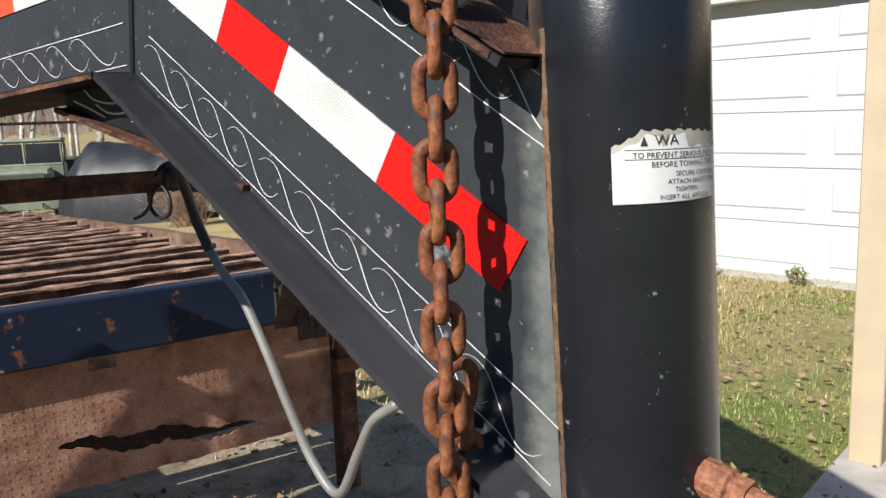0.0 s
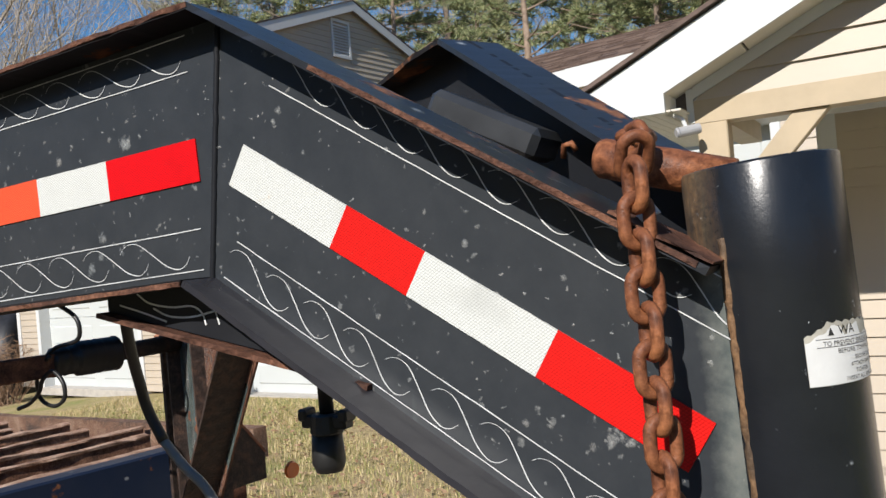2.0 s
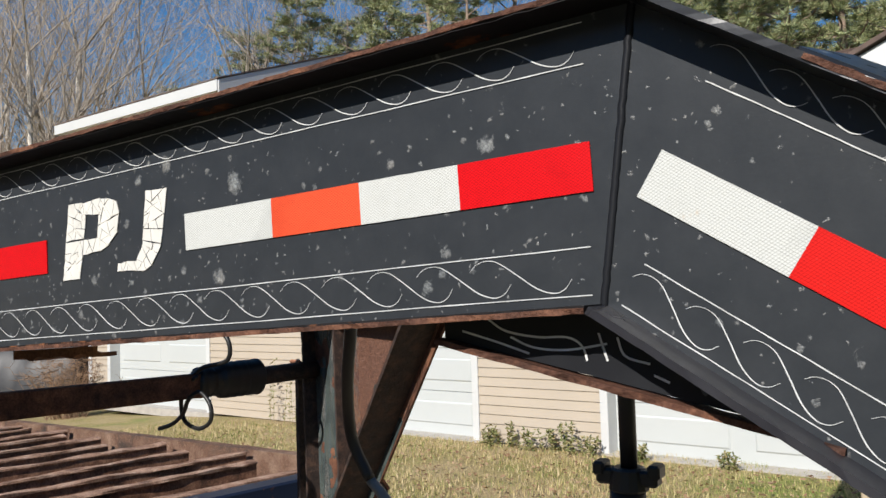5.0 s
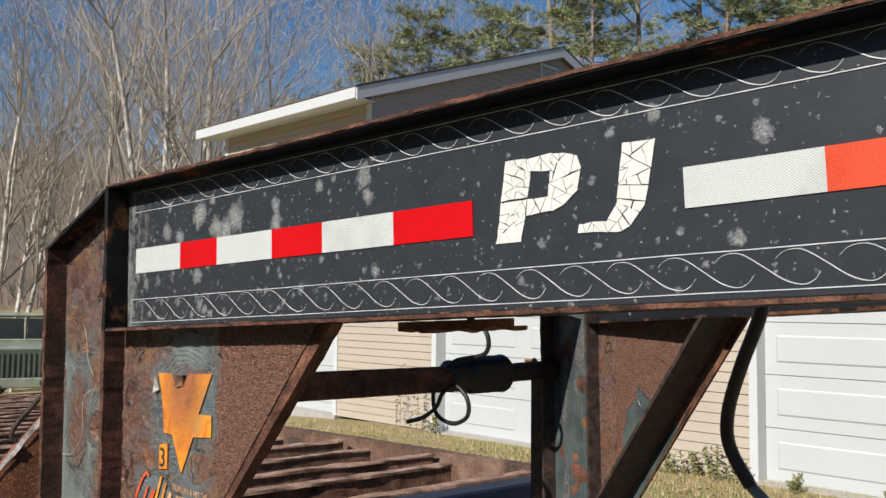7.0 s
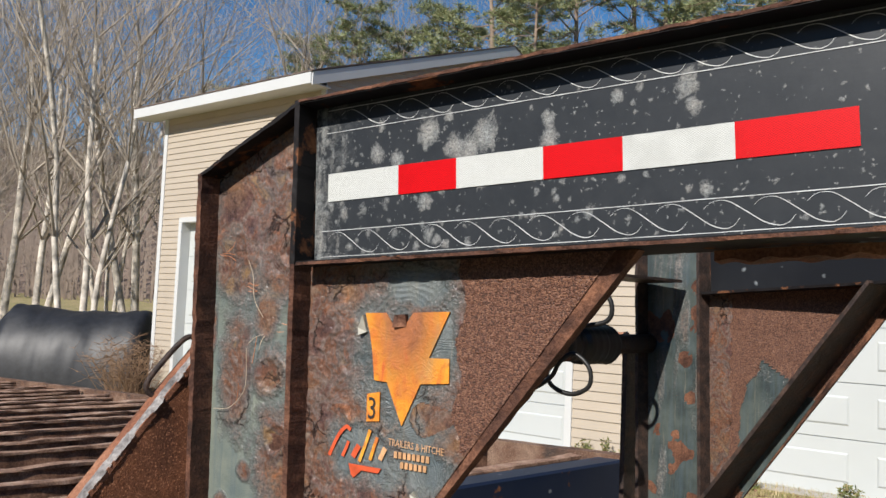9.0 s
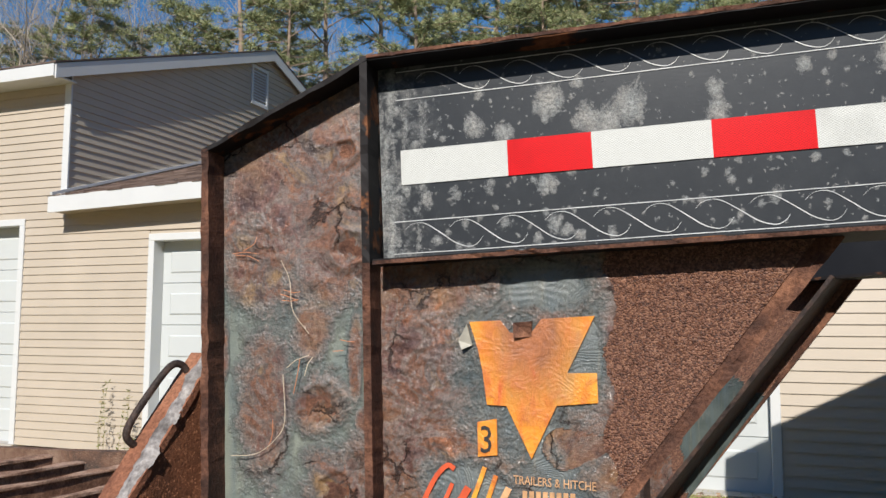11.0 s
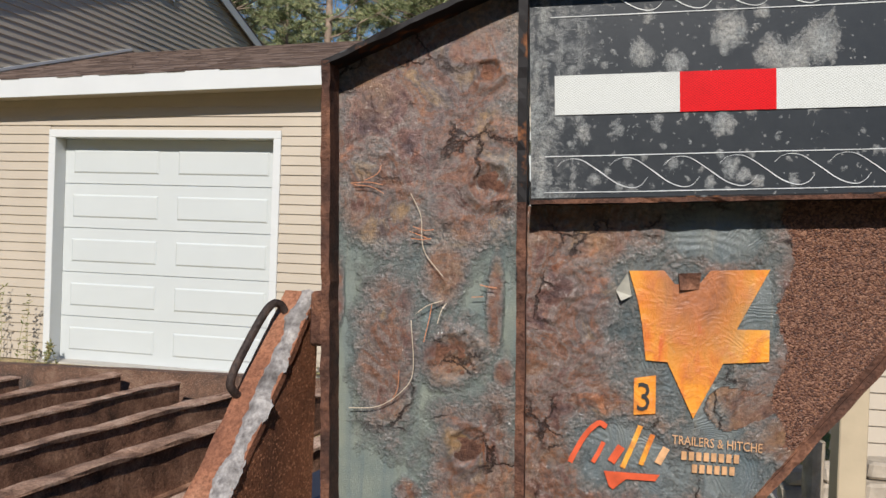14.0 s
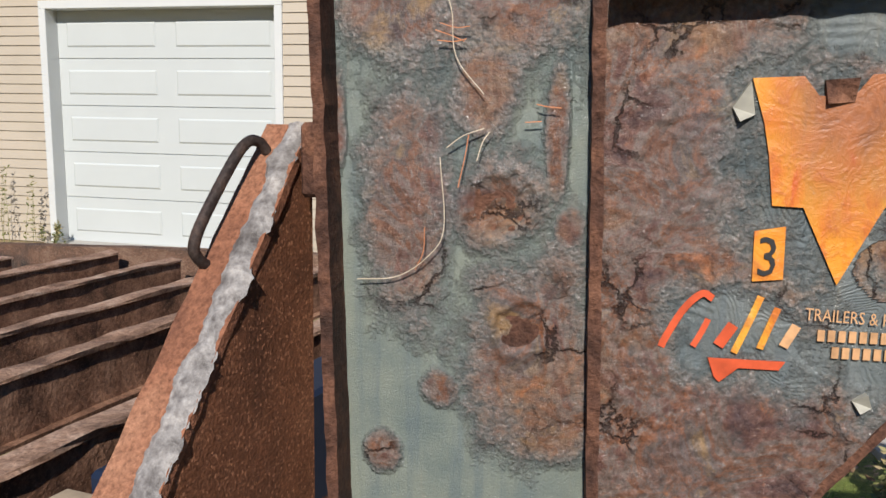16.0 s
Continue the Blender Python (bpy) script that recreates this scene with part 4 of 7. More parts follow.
    ob.parent = trailer
    return tagged(ob, label)


def neck_side(m, paint_mat, fine, mp, deep, trim):
    BE, TE = (BE0, TE0) if fine else (lerp2(BB, BE0, 0.80), lerp2(TB, TE0, 0.80))
    if fine:
        w1 = chalky_web("neck_web", [BL, BB, TB, TL], 440, 74, FLAT_BLOOMS, "black painted web plate blooming with chalky spots")
        w2 = chalky_web("sloping_neck_web", [BB, BE, TE, TB], 170, 84, SLOPE_BLOOMS, "sloping black painted web plate")
    else:
        w1 = part("neck_web", Geo().prism([BL, BB, TB, TL], -0.004, 0.004), paint_mat, trailer, move=m)
        w2 = part("sloping_neck_web", Geo().prism([BB, BE, TE, TB], -0.004, 0.004), paint_mat, trailer, move=m)
    # level flanges near-black: shade of their undersides is in the colour
    for name, a, b, inw, mt in (("bottom_flange", BL, BB, 1, M_FLANGE_TOP), ("bottom_flange", BB, BE, 1, M_FLANGE_LOW), ("top_flange", TL, TB, -1, M_FLANGE_TOP), ("top_flange", TB, TE, -1, M_FLANGE_BLACK)):
        part(name, flange(a, b, -FW, 0.09 if fine and a == BL else FW, FT, inw), mt, trailer, move=m)
    g = Geo()
    g.prism([PL[1], PR[1], PR[0], PL[0]], -0.0035, 0.004)
    part("post_plate", g, M_RUST_DARK, trailer, move=mp)
    rows, cols = (400, 116) if fine else (110, 30)
    g, c = sheet(rows, cols, lambda u, v: lerp2(lerp2(PL[1], PL[0], v), lerp2(PR[1], PR[0], v), u), post_wear if fine else far_post_wear, post_relief, -1 if fine else 1)
    worn_part("post_web", g, c, M_POST if fine else M_POST_SHADED, "rust-scabbed post web with grey-green paint left", mp)
    meet = lerp2(PR[0], PR[1], 0.275)
    # the slanting flange is coloured black for the shade on its underside
    for a, b, inw, thick, mt, words in ((PL[0], PL[1], 1, FT + 0.004, M_RUST_DARK, "dark rusty flange"), (meet, PR[1], -1, FT + 0.004, M_RUST_DARK, "dark rusty flange"),
                                        (PR[0], meet, -1, FT + 0.004, M_FLANGE_TOP, "black painted flange"), (PL[0], PR[0], -1, FT, M_FLANGE_TOP, "slanting flange blackened for its shaded underside")):
        # the far flanges get the dark steel as their shade
        part("post_flange", flange(a, b, -FW, FW, thick, inw, 0.0022, a[0]), mt if fine else M_HANDLE_SHADE, trailer, words, move=mp)
    g = Geo()
    g.prism([(-2.590, 0.86), (-2.024, 1.582), (-2.604, 1.555)], -0.0035, 0.004)
    part("gusset_plate", g, M_RUST_DARK, trailer, move=mp)
    rows, cols = (300, 230) if fine else (90, 70)
    g, c = sheet(rows, cols, gusset_place, gusset_wear if fine else far_gusset_wear, gusset_relief, -1 if fine else 1)
    worn_part("gusset_web", g, c, M_GUSSET if fine else M_POST_SHADED, "gusset of peeling slate paint and scaly brown rust", mp)
    # far hypotenuse flange coloured dark because it faces away from the sun
    part("gusset_flange", flange((-2.600 - trim, 0.84), (-2.016 - trim, 1.580), -0.006, deep, 0.010, 1, 0.002), M_RUST_DARK if fine else M_HANDLE_SHADE, trailer, move=mp)
    return w1, w2


web_flat, web_slope = neck_side(near, M_BLACK, True, near, 0.020, 0.0)
for a, b, inw, sd in ((lerp2(TB, TE0, 0.30), lerp2(TB, TE0, 0.985), -1, 1.0), (BL, BB, 1, 2.0), (TL, TB, -1, 3.0)):
    part("flange_edge", flange(a, b, -FW - 0.0016, -FW + 0.0005, 0.0050, inw, 0.0022, sd), M_RUST_DARK, trailer, "rust-red edge of the flange")
# far side in darker materials, its shade put into their colours
neck_side(far, M_BLACK_PLAIN, False, far_post, 0.120, 0.045)

# the side gussets that run from the uprights out to the deck's edges
SG0 = Vector((-2.900, 0.053, 1.423))
SD = Vector((-0.0465, -0.1929, -0.2480))
SG1 = SG0 + SD * 2.10
SG2 = Vector((SG1.x, SG1.y, 0.80))
SG3 = Vector((SG0.x, SG0.y, 0.80))
EX = AX
for m in (near, far_post):
    g, th = Geo(), EX * 0.008
    pts = [SG0, SG1, SG2, SG3]
    g.add([p - th for p in pts] + [p + th for p in pts], [(0, 1, 2, 3), (7, 6, 5, 4), (0, 4, 5, 1), (1, 5, 6, 2), (2, 6, 7, 3), (3, 7, 4, 0)])
    # the far gusset's shade is put in by the darker steel
    part("side_gusset", g, M_RUST_BROWN if m is near else M_HANDLE_SHADE, trailer, "brown scaly side gusset", move=m)
    nrm = SD.cross(EX).normalized()
    nrm = nrm if nrm.z > 0 else -nrm
    g = Geo()
    k, v = 40, []
    for i in range(k + 1):
        p = SG0.lerp(SG1, i / k)
        for a, hgt in ((0.010, 0.0), (-0.040 - 0.022 * i / k, 0.0), (-0.040 - 0.022 * i / k, 0.010), (0.010, 0.010)):
            v.append(p + EX * (a + 0.0025 * noise.noise((i * 0.7, a * 50, 1.0))) + nrm * hgt)
    f = [(i * 4 + j, i * 4 + (j + 1) % 4, i * 4 + 4 + (j + 1) % 4, i * 4 + 4 + j) for i in range(k) for j in range(4)] + [(3, 2, 1, 0), (k * 4, k * 4 + 1, k * 4 + 2, k * 4 + 3)]
    g.add(v, f)
    part("gusset_cap", g, M_RUST_ORANGE, trailer, "orange rusted cap strip", move=m)
    g = Geo()
    kb, ring_n = 150, 9
    for i in range(kb + 1):
        p = SG0.lerp(SG1, i / kb)
        wide = 0.015 + 0.010 * noise.noise((i * 0.09, 4.1, 0.2)) + 0.004 * noise.noise((i * 0.45, 2, 0))
        off = -0.004 + 0.006 * noise.noise((i * 0.13, 0.1, 0.2))
        for j in range(ring_n):
            c = -1 + 2 * j / (ring_n - 1)
            lump = 0.0030 * noise.noise((i * 0.22, c * 1.6, 3.0)) + 0.0014 * noise.noise((i * 0.8, c * 4, 8.0))
            g.v.append(tuple(p + EX * (off + c * wide * (1 + 0.2 * noise.noise((i * 0.6, j, 1.0)))) + nrm * (0.009 + (0.0060 + lump) * (1 - c * c))))
    g.f = [(i * ring_n + j, i * ring_n + j + 1, (i + 1) * ring_n + j + 1, (i + 1) * ring_n + j) for i in range(kb) for j in range(ring_n - 1)]
    part("weld_bead", g, M_WELD_GREY, trailer, "broad grey weld bead", smooth=True, move=m)
    g = Geo()
    def onc(t, x, lift):
        return SG0 + SD * t + EX * x + nrm * lift
    g.tube(smooth_path([onc(0.11, -0.026, 0.006), onc(0.10, -0.030, 0.022), onc(0.13, -0.034, 0.033), onc(0.22, -0.037, 0.037), onc(0.42, -0.041, 0.037), onc(0.50, -0.043, 0.031), onc(0.52, -0.042, 0.020), onc(0.52, -0.040, 0.006)], 5), 0.0056, 10)
    part("grab_handle", g, M_HANDLE_SHADE, trailer, "bent dark steel rod grab handle", smooth=True, move=m)

# corner plate under the bend, with chalk scribbles and a rusted double edge
g = Geo()
g.prism([(-1.062, 1.628), (-0.885, 1.637), (-0.690, 1.530), (-1.062, 1.611)], 0.002, 0.010)
corner = part("corner_plate", g, M_BLACK_PLAIN, trailer, "black corner plate with chalk scribbles")
part("corner_edge", flange((-1.066, 1.611), (-0.688, 1.526), -0.012, 0.016, 0.006, -1, 0.003, 3.0), M_RUST_DARK, trailer, "rusted lower edge")
for pts in ([(-1.010, 1.630), (-0.990, 1.618), (-0.955, 1.612), (-0.925, 1.612), (-0.910, 1.604), (-0.905, 1.590)], [(-0.985, 1.612), (-0.960, 1.602), (-0.925, 1.600), (-0.885, 1.606)], [(-0.893, 1.616), (-0.885, 1.590)],
            [(-0.875, 1.612), (-0.868, 1.595), (-0.845, 1.588)], [(-0.842, 1.578), (-0.828, 1.572)], [(-1.04, 1.618), (-1.00, 1.607), (-0.965, 1.596)]):
    g = Geo()
    g.ribbon(smooth_path([(x, 0.002, z) for x, z in pts], 5), 0.0022, (0, -1, 0), 0.0012)
    part("chalk_line", g, M_WHITE_LINE, corner)

# weld along the bend and at the tube
g = Geo()
g.tube([Vector((*lerp2(BB, TB, i / 40), 0)).xzy + Vector((0.0012 * noise.noise((i * 0.9, 0, 0)), -0.004, 0)) for i in range(41)], 0.004, 6)
part("weld_bead", g, M_BLACK_PLAIN, trailer, "painted weld along the bend", smooth=True)
g = Geo()
g.tube([Vector((-0.350 + 0.016 * i / 60 + 0.0018 * noise.noise((i * 0.4, 1, 0)), -0.0045, 1.640 - 0.37 * i / 60)) for i in range(61)], [0.0036 + 0.0013 * noise.noise((i * 0.6, 7, 0)) for i in range(61)], 8)
part("weld_bead", g, M_WELD, trailer, "rust-stained weld down the tube", smooth=True)

# coupler tube
TUBE = Vector((-0.318, 0.050, 0))
LEAN = -0.040
R = 0.062


def tube_at(z, ang, r=R):
    return TUBE + Vector((LEAN * (z - 1.5) + r * math.cos(ang), r * math.sin(ang), z))


g = Geo()
SEG = 64
zs = [0.85, 1.1, 1.3, 1.5, 1.6, 1.6955, 1.6975, 1.698, 1.697, 1.60]
rs = [R, R, R, R, R, R, R - 0.0012, R - 0.003, R - 0.008, R - 0.008]
g.add([tube_at(z + 0.004 * math.cos(2 * math.pi * k / SEG) * (z > 1.65), 2 * math.pi * k / SEG, r + 0.0004 * noise.noise((k * 0.4, z * 8, 0))) for z, r in zip(zs, rs) for k in range(SEG)],
      [(j * SEG + k, j * SEG + (k + 1) % SEG, (j + 1) * SEG + (k + 1) % SEG, (j + 1) * SEG + k) for j in range(len(zs) - 1) for k in range(SEG)] + [tuple((len(zs) - 1) * SEG + k for k in range(SEG))])
tube_ob = part("coupler_tube", g, M_TUBE, trailer, "black painted steel coupler tube", smooth=True)

# the pipe stub on the tube, with its bolt
g = Geo()
g.tube([Vector(p) for p in ((-0.345, 0.044, 1.687), (-0.40, 0.046, 1.7035), (-0.455, 0.050, 1.7195), (-0.459, 0.0505, 1.7205))], [0.018, 0.018, 0.018, 0.0155], 28)
part("pipe_stub", g, M_CHAIN, trailer, "rusty pipe stub at the top of the tube", smooth=True, bevel=0.0)
g = Geo()
part("flange_patch", flange((-0.425, 1.6675), (-0.350, 1.6215), -0.051, 0.03, 0.0022, 1, 0.004, 6.0), M_RUST_DARK, trailer, "rusted end of the flange")
g = Geo()
g.prism([(-0.412, 1.668), (-0.398, 1.676), (-0.390, 1.664), (-0.404, 1.658)], -0.030, -0.024)
part("paint_flake", g, M_LABEL, trailer, "curled flake of pale paint")

# latch housing between the two necks
g = Geo()
la, lb = Vector((-0.690, 0.20, 1.838)), Vector((-0.560, 0.20, 1.768))
ld = (lb - la).normalized()
ln = Vector((-ld.z, 0, ld.x))
g.add([p + ln * h + Vector((0, y, 0)) for p in (la, lb) for y in (-0.030, 0.050) for h in (-0.034, 0.004)], BOX)
part("latch_housing", g, plain("dark_grey_enamel", (0.026, 0.028, 0.031), 0.4, var=0.3, scale=20.0), trailer, "dark grey latch housing between the necks", bevel=0.008)
g = Geo()
g.tube([(-0.536, 0.17, 1.738), (-0.532, 0.165, 1.750), (-0.524, 0.165, 1.752), (-0.521, 0.17, 1.744)], 0.0035, 8)
part("lug", g, M_CHAIN, trailer, "small rusty lug", smooth=True)

# set screw low on the tube
g = Geo()
e1, e2 = tube_at(1.331, radians(-8), R - 0.004), tube_at(1.318, radians(-8), R + 0.085)
ax_ = (e2 - e1).normalized()
g.tube([e1, e1 + ax_ * 0.022, e1 + ax_ * 0.024], [0.0145, 0.0145, 0.011], 12)
g.tube([e1 + ax_ * 0.02, e1 + ax_ * 0.036], 0.0125, 6)
g.tube([e1 + ax_ * 0.036, e1 + ax_ * 0.060], 0.0085, 12)
part("set_screw", g, M_RUST_ORANGE, trailer, "rusty set screw in a welded nut")
g = Geo()
g.tube([e1 + ax_ * 0.060, e1 + ax_ * 0.074], [0.0105, 0.0095], 6)
part("screw_head", g, M_RUBBER, trailer, "dark square screw head")

# ---- paint and tape on the neck ----
NRM = Vector((0, -1, 0))


def on_flat(x, v):
    """A place on the level web: x, and the height above its lower edge."""
    t = (x - BL[0]) / (BB[0] - BL[0])
    return Vector((x, -0.004, BL[1] + (BB[1] - BL[1]) * t + v * (0.289 - 0.002 * t) / 0.289))


SL = Vector((0.846, 0, -0.5335))          # down the slope
SN = Vector((0.5335, 0, 0.846))


def on_slope(d, v):
    """A place on the sloping web: the way down from the bend, and the height above its lower edge."""
    return Vector((BB[0], -0.004, BB[1])) + SL * d + SN * v


def stripes(place, x0, x1, heights, parent, taper=0.0):
    for v in heights:
        g = Geo()
        k = 60
        path = [place(x0 + (x1 - x0) * i / k, v + 0.0006 * noise.noise((i * 0.3, v * 90, 0))) for i in range(k + 1)]
        g.ribbon(path, [0.0011 + 0.0004 * noise.noise((i * 0.8, v * 50, 2)) for i in range(k + 1)], NRM, 0.0012)
        part("pinstripe", g, M_WHITE_LINE, parent)


SWIRL = [(0.0, 0.74), (0.12, 0.93), (0.30, 1.0), (0.50, 0.92), (0.80, 0.58), (1.14, 0.17), (1.42, 0.01), (1.60, 0.10), (1.71, 0.34)]


def scrolls(place, x0, x1, v0, v1, pitch, parent, seed):
    x, i = x0, 0
    while x < x1:
        g = Geo()
        wob = 1 + 0.08 * noise.noise((x * 9, seed, 0))
        pts = smooth_path([place(x + a * pitch * wob, v0 + (v1 - v0) * b).to_tuple() for a, b in SWIRL], 5)
        n = len(pts)
        g.ribbon(pts, [0.0004 + 0.0008 * math.sin(math.pi * (k / n) ** 1.3) ** 2 for k in range(n)], NRM, 0.0012)
        part("scroll", g, M_WHITE_LINE, parent)
        x += pitch * (1 + 0.05 * noise.noise((x * 5, seed, 3)))


stripes(on_flat, -2.59, -0.895, (0.016, 0.061, 0.235, 0.275), web_flat)
scrolls(on_flat, -2.575, -0.99, 0.020, 0.058, 0.0645, web_flat, 1.0)
scrolls(on_flat, -2.56, -0.98, 0.238, 0.271, 0.0620, web_flat, 2.0)
stripes(on_slope, 0.012, 0.625, (0.014, 0.057), web_slope)
stripes(on_slope, -0.02, 0.535, (0.222, 0.262), web_slope)
scrolls(on_slope, 0.008, 0.53, 0.0175, 0.0505, 0.0555, web_slope, 3.0)
scrolls(on_slope, -0.031, 0.45, 0.230, 0.256, 0.0555, web_slope, 4.0)


def tape_run(tl, tr, height, cuts, parent):
    """A run of tape from its upper corners, cut at the given places along it."""
    a, b = Vector((tl[0], -0.004, tl[1])), Vector((tr[0], -0.004, tr[1]))
    d = (b - a).normalized()
    dn = Vector((d.z, 0, -d.x)) * height
    L = (b - a).length
    for s0, s1, mat, label in cuts:
        g, k = Geo(), 14
        top = [a + d * (L * (s0 + (s1 - s0) * i / k)) + Vector((0, 0, 0.0004 * noise.noise((s0 * 30 + i, 0, 0)))) for i in range(k + 1)]
        bot = [p + dn for p in top]
        v = [p + NRM * 0.0018 for p in top + bot] + [p + NRM * 0.0002 for p in top + bot]
        f = [(i, i + 1, k + 2 + i, k + 1 + i) for i in range(k)]
        o = 2 * (k + 1)
        f += [(i, o + i, o + i + 1, i + 1) for i in range(k)] + [(k + 1 + i, k + 2 + i, o + k + 2 + i, o + k + 1 + i) for i in range(k)]
        f += [(0, k + 1, o + k + 1, o), (k, o + k, o + 2 * k + 1, 2 * k + 1)]
        g.add(v, f)
        part("reflective_tape", g, mat, parent, label)


W, RD = "white reflective tape", "red reflective tape"
tape_run((-2.582, 1.716), (-1.746, 1.753), 0.049, [(0.0, 0.181, M_TAPE_WHITE, W), (0.181, 0.316, M_TAPE_RED, RD), (0.316, 0.497, M_TAPE_WHITE, W), (0.497, 0.644, M_TAPE_RED, RD),
         (0.644, 0.826, M_TAPE_WHITE, W), (0.826, 1.0, M_TAPE_RED, RD)], web_flat)
tape_run((-1.447, 1.769), (-0.892, 1.795), 0.047, [(0.0, 0.272, M_TAPE_WHITE, W), (0.272, 0.51, M_TAPE_ORANGE, "faded orange-red reflective tape"), (0.51, 0.74, M_TAPE_WHITE, W), (0.74, 1.0, M_TAPE_RED, RD)], web_flat)
tape_run((-0.824, 1.779), (-0.366, 1.495), 0.047, [(0.0, 0.272, M_TAPE_WHITE, W), (0.272, 0.455, M_TAPE_WARM, "orange-red reflective tape"), (0.455, 0.727, M_TAPE_WHITE, W), (0.727, 1.0, M_TAPE_WARM, "orange-red reflective tape")], web_slope)

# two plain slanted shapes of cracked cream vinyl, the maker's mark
def crazed(poly, size, parent, seed):
    """A flat shape broken into shards by cracks, down to a given size."""
    rnd = random.Random(seed)
    todo, done = [[Vector((x, z)) for x, z in poly]], []
    while todo:
        p = todo.pop()
        c = sum(p, Vector((0, 0))) / len(p)
        far_pt = max(p, key=lambda q: (q - c).length)
        if (far_pt - c).length < size * rnd.uniform(0.7, 1.7) or len(p) > 9:
            done.append(p)
            continue
        d = (far_pt - c).normalized()
        d.rotate(Matrix.Rotation(rnd.uniform(-0.5, 0.5), 2))
        o = c + d * rnd.uniform(-0.25, 0.25) * size
        sides = ([], [])
        for i, q in enumerate(p):
            r = p[(i + 1) % len(p)]
            a, b = (q - o).dot(d), (r - o).dot(d)
            sides[a > 0].append(q)
            if a * b < 0:
                cut = q.lerp(r, a / (a - b)) + Vector((rnd.uniform(-1, 1), rnd.uniform(-1, 1))) * 0.0012
                sides[0].append(cut), sides[1].append(cut)
        todo += [q for q in sides if len(q) > 2]
    for p in done:
        c = sum(p, Vector((0, 0))) / len(p)
        gap = 0.0005 + 0.0010 * rnd.random() ** 2
        k = max(0.6, 1 - gap / max(0.004, (max((q - c).length for q in p))))
        n = len(p)
        me = bpy.data.meshes.new("mark_piece")
        me.from_pydata([(c.x + (q.x - c.x) * k, y, c.y + (q.y - c.y) * k) for y in (-0.0058, -0.0046) for q in p], [], [tuple(range(n))] + [(q, (q + 1) % n, (q + 1) % n + n, q + n) for q in range(n)])
        me.materials.append(M_LETTER)
        ob = new("mark_piece", me)
        ob.parent = parent
        tagged(ob, "cracked cream vinyl")


# the first shape has a square opening
for k_, poly in enumerate(([(-1.706, 1.691), (-1.666, 1.693), (-1.659, 1.726), (-1.657, 1.749), (-1.699, 1.747)], [(-1.699, 1.747), (-1.657, 1.749), (-1.652, 1.783), (-1.692, 1.801)], [(-1.692, 1.801), (-1.652, 1.783), (-1.623, 1.782), (-1.600, 1.803)],
                           [(-1.600, 1.803), (-1.623, 1.782), (-1.626, 1.750), (-1.603, 1.737), (-1.583, 1.756), (-1.578, 1.782), (-1.584, 1.798)], [(-1.657, 1.749), (-1.659, 1.726), (-1.620, 1.730), (-1.603, 1.737), (-1.626, 1.750)],
                           [(-1.523, 1.807), (-1.531, 1.732), (-1.512, 1.705), (-1.493, 1.730), (-1.480, 1.807)], [(-1.531, 1.732), (-1.543, 1.713), (-1.581, 1.712), (-1.583, 1.700), (-1.530, 1.699), (-1.512, 1.705)])):
    crazed(poly, 0.0135, web_flat, 50 + k_)


# fine dry strands caught in the rust of the upright
M_STRAND = plain("orange_dry_strand", (0.55, 0.20, 0.08), 0.6, var=0.3)
M_STRAND_PALE = plain("pale_dry_strand", (0.55, 0.45, 0.33), 0.6, var=0.3)
rnd = random.Random(31)
STRANDS = [[(-2.836, 1.575), (-2.814, 1.577), (-2.794, 1.574)],
           [(-2.831, 1.573), (-2.809, 1.571), (-2.792, 1.563)],
           [(-2.818, 1.579), (-2.801, 1.588), (-2.797, 1.599)],
           [(-2.757, 1.564), (-2.743, 1.535), (-2.738, 1.493), (-2.712, 1.46)],
           [(-2.753, 1.522), (-2.738, 1.518), (-2.726, 1.519)],
           [(-2.755, 1.507), (-2.74, 1.506), (-2.729, 1.508)],
           [(-2.757, 1.516), (-2.742, 1.511), (-2.731, 1.506)],
           [(-2.745, 1.412), (-2.73, 1.423), (-2.711, 1.43)],
           [(-2.734, 1.376), (-2.728, 1.404), (-2.725, 1.424)],
           [(-2.717, 1.401), (-2.712, 1.418), (-2.706, 1.427)],
           [(-2.665, 1.452), (-2.655, 1.45), (-2.643, 1.449)],
           [(-2.675, 1.436), (-2.66, 1.437)],
           [(-2.773, 1.298), (-2.765, 1.316), (-2.764, 1.339)],
           [(-2.828, 1.287), (-2.79, 1.291), (-2.76, 1.312), (-2.746, 1.339), (-2.751, 1.403)]]
for k_, pts in enumerate(STRANDS):
    mat = M_STRAND_PALE if k_ in (3, 7, 9, 13) else M_STRAND
    g = Geo()
    g.tube(smooth_path([(x, -0.013 - 0.003 * rnd.random(), z) for x, z in pts], 6) if len(pts) > 2 else [(x, -0.014, z) for x, z in pts], 0.0006, 4)
    part("dry_strand", g, mat, trailer)

# ---- decals on the gusset, label on the tube ----
gus = [o for o in trailer.children if o.name.startswith("gusset_web")][0]


def flat_shape(name, poly, mat, parent, y=-0.0085, label=""):
    g = Geo()
    n = len(poly)
    g.add([(x, y, z) for x, z in poly] + [(x, y + 0.002, z) for x, z in poly], [tuple(range(n)), tuple(range(2 * n - 1, n - 1, -1))] + [(i, i + n, (i + 1) % n + n, (i + 1) % n) for i in range(n)])
    return part(name, g, mat, parent, label)


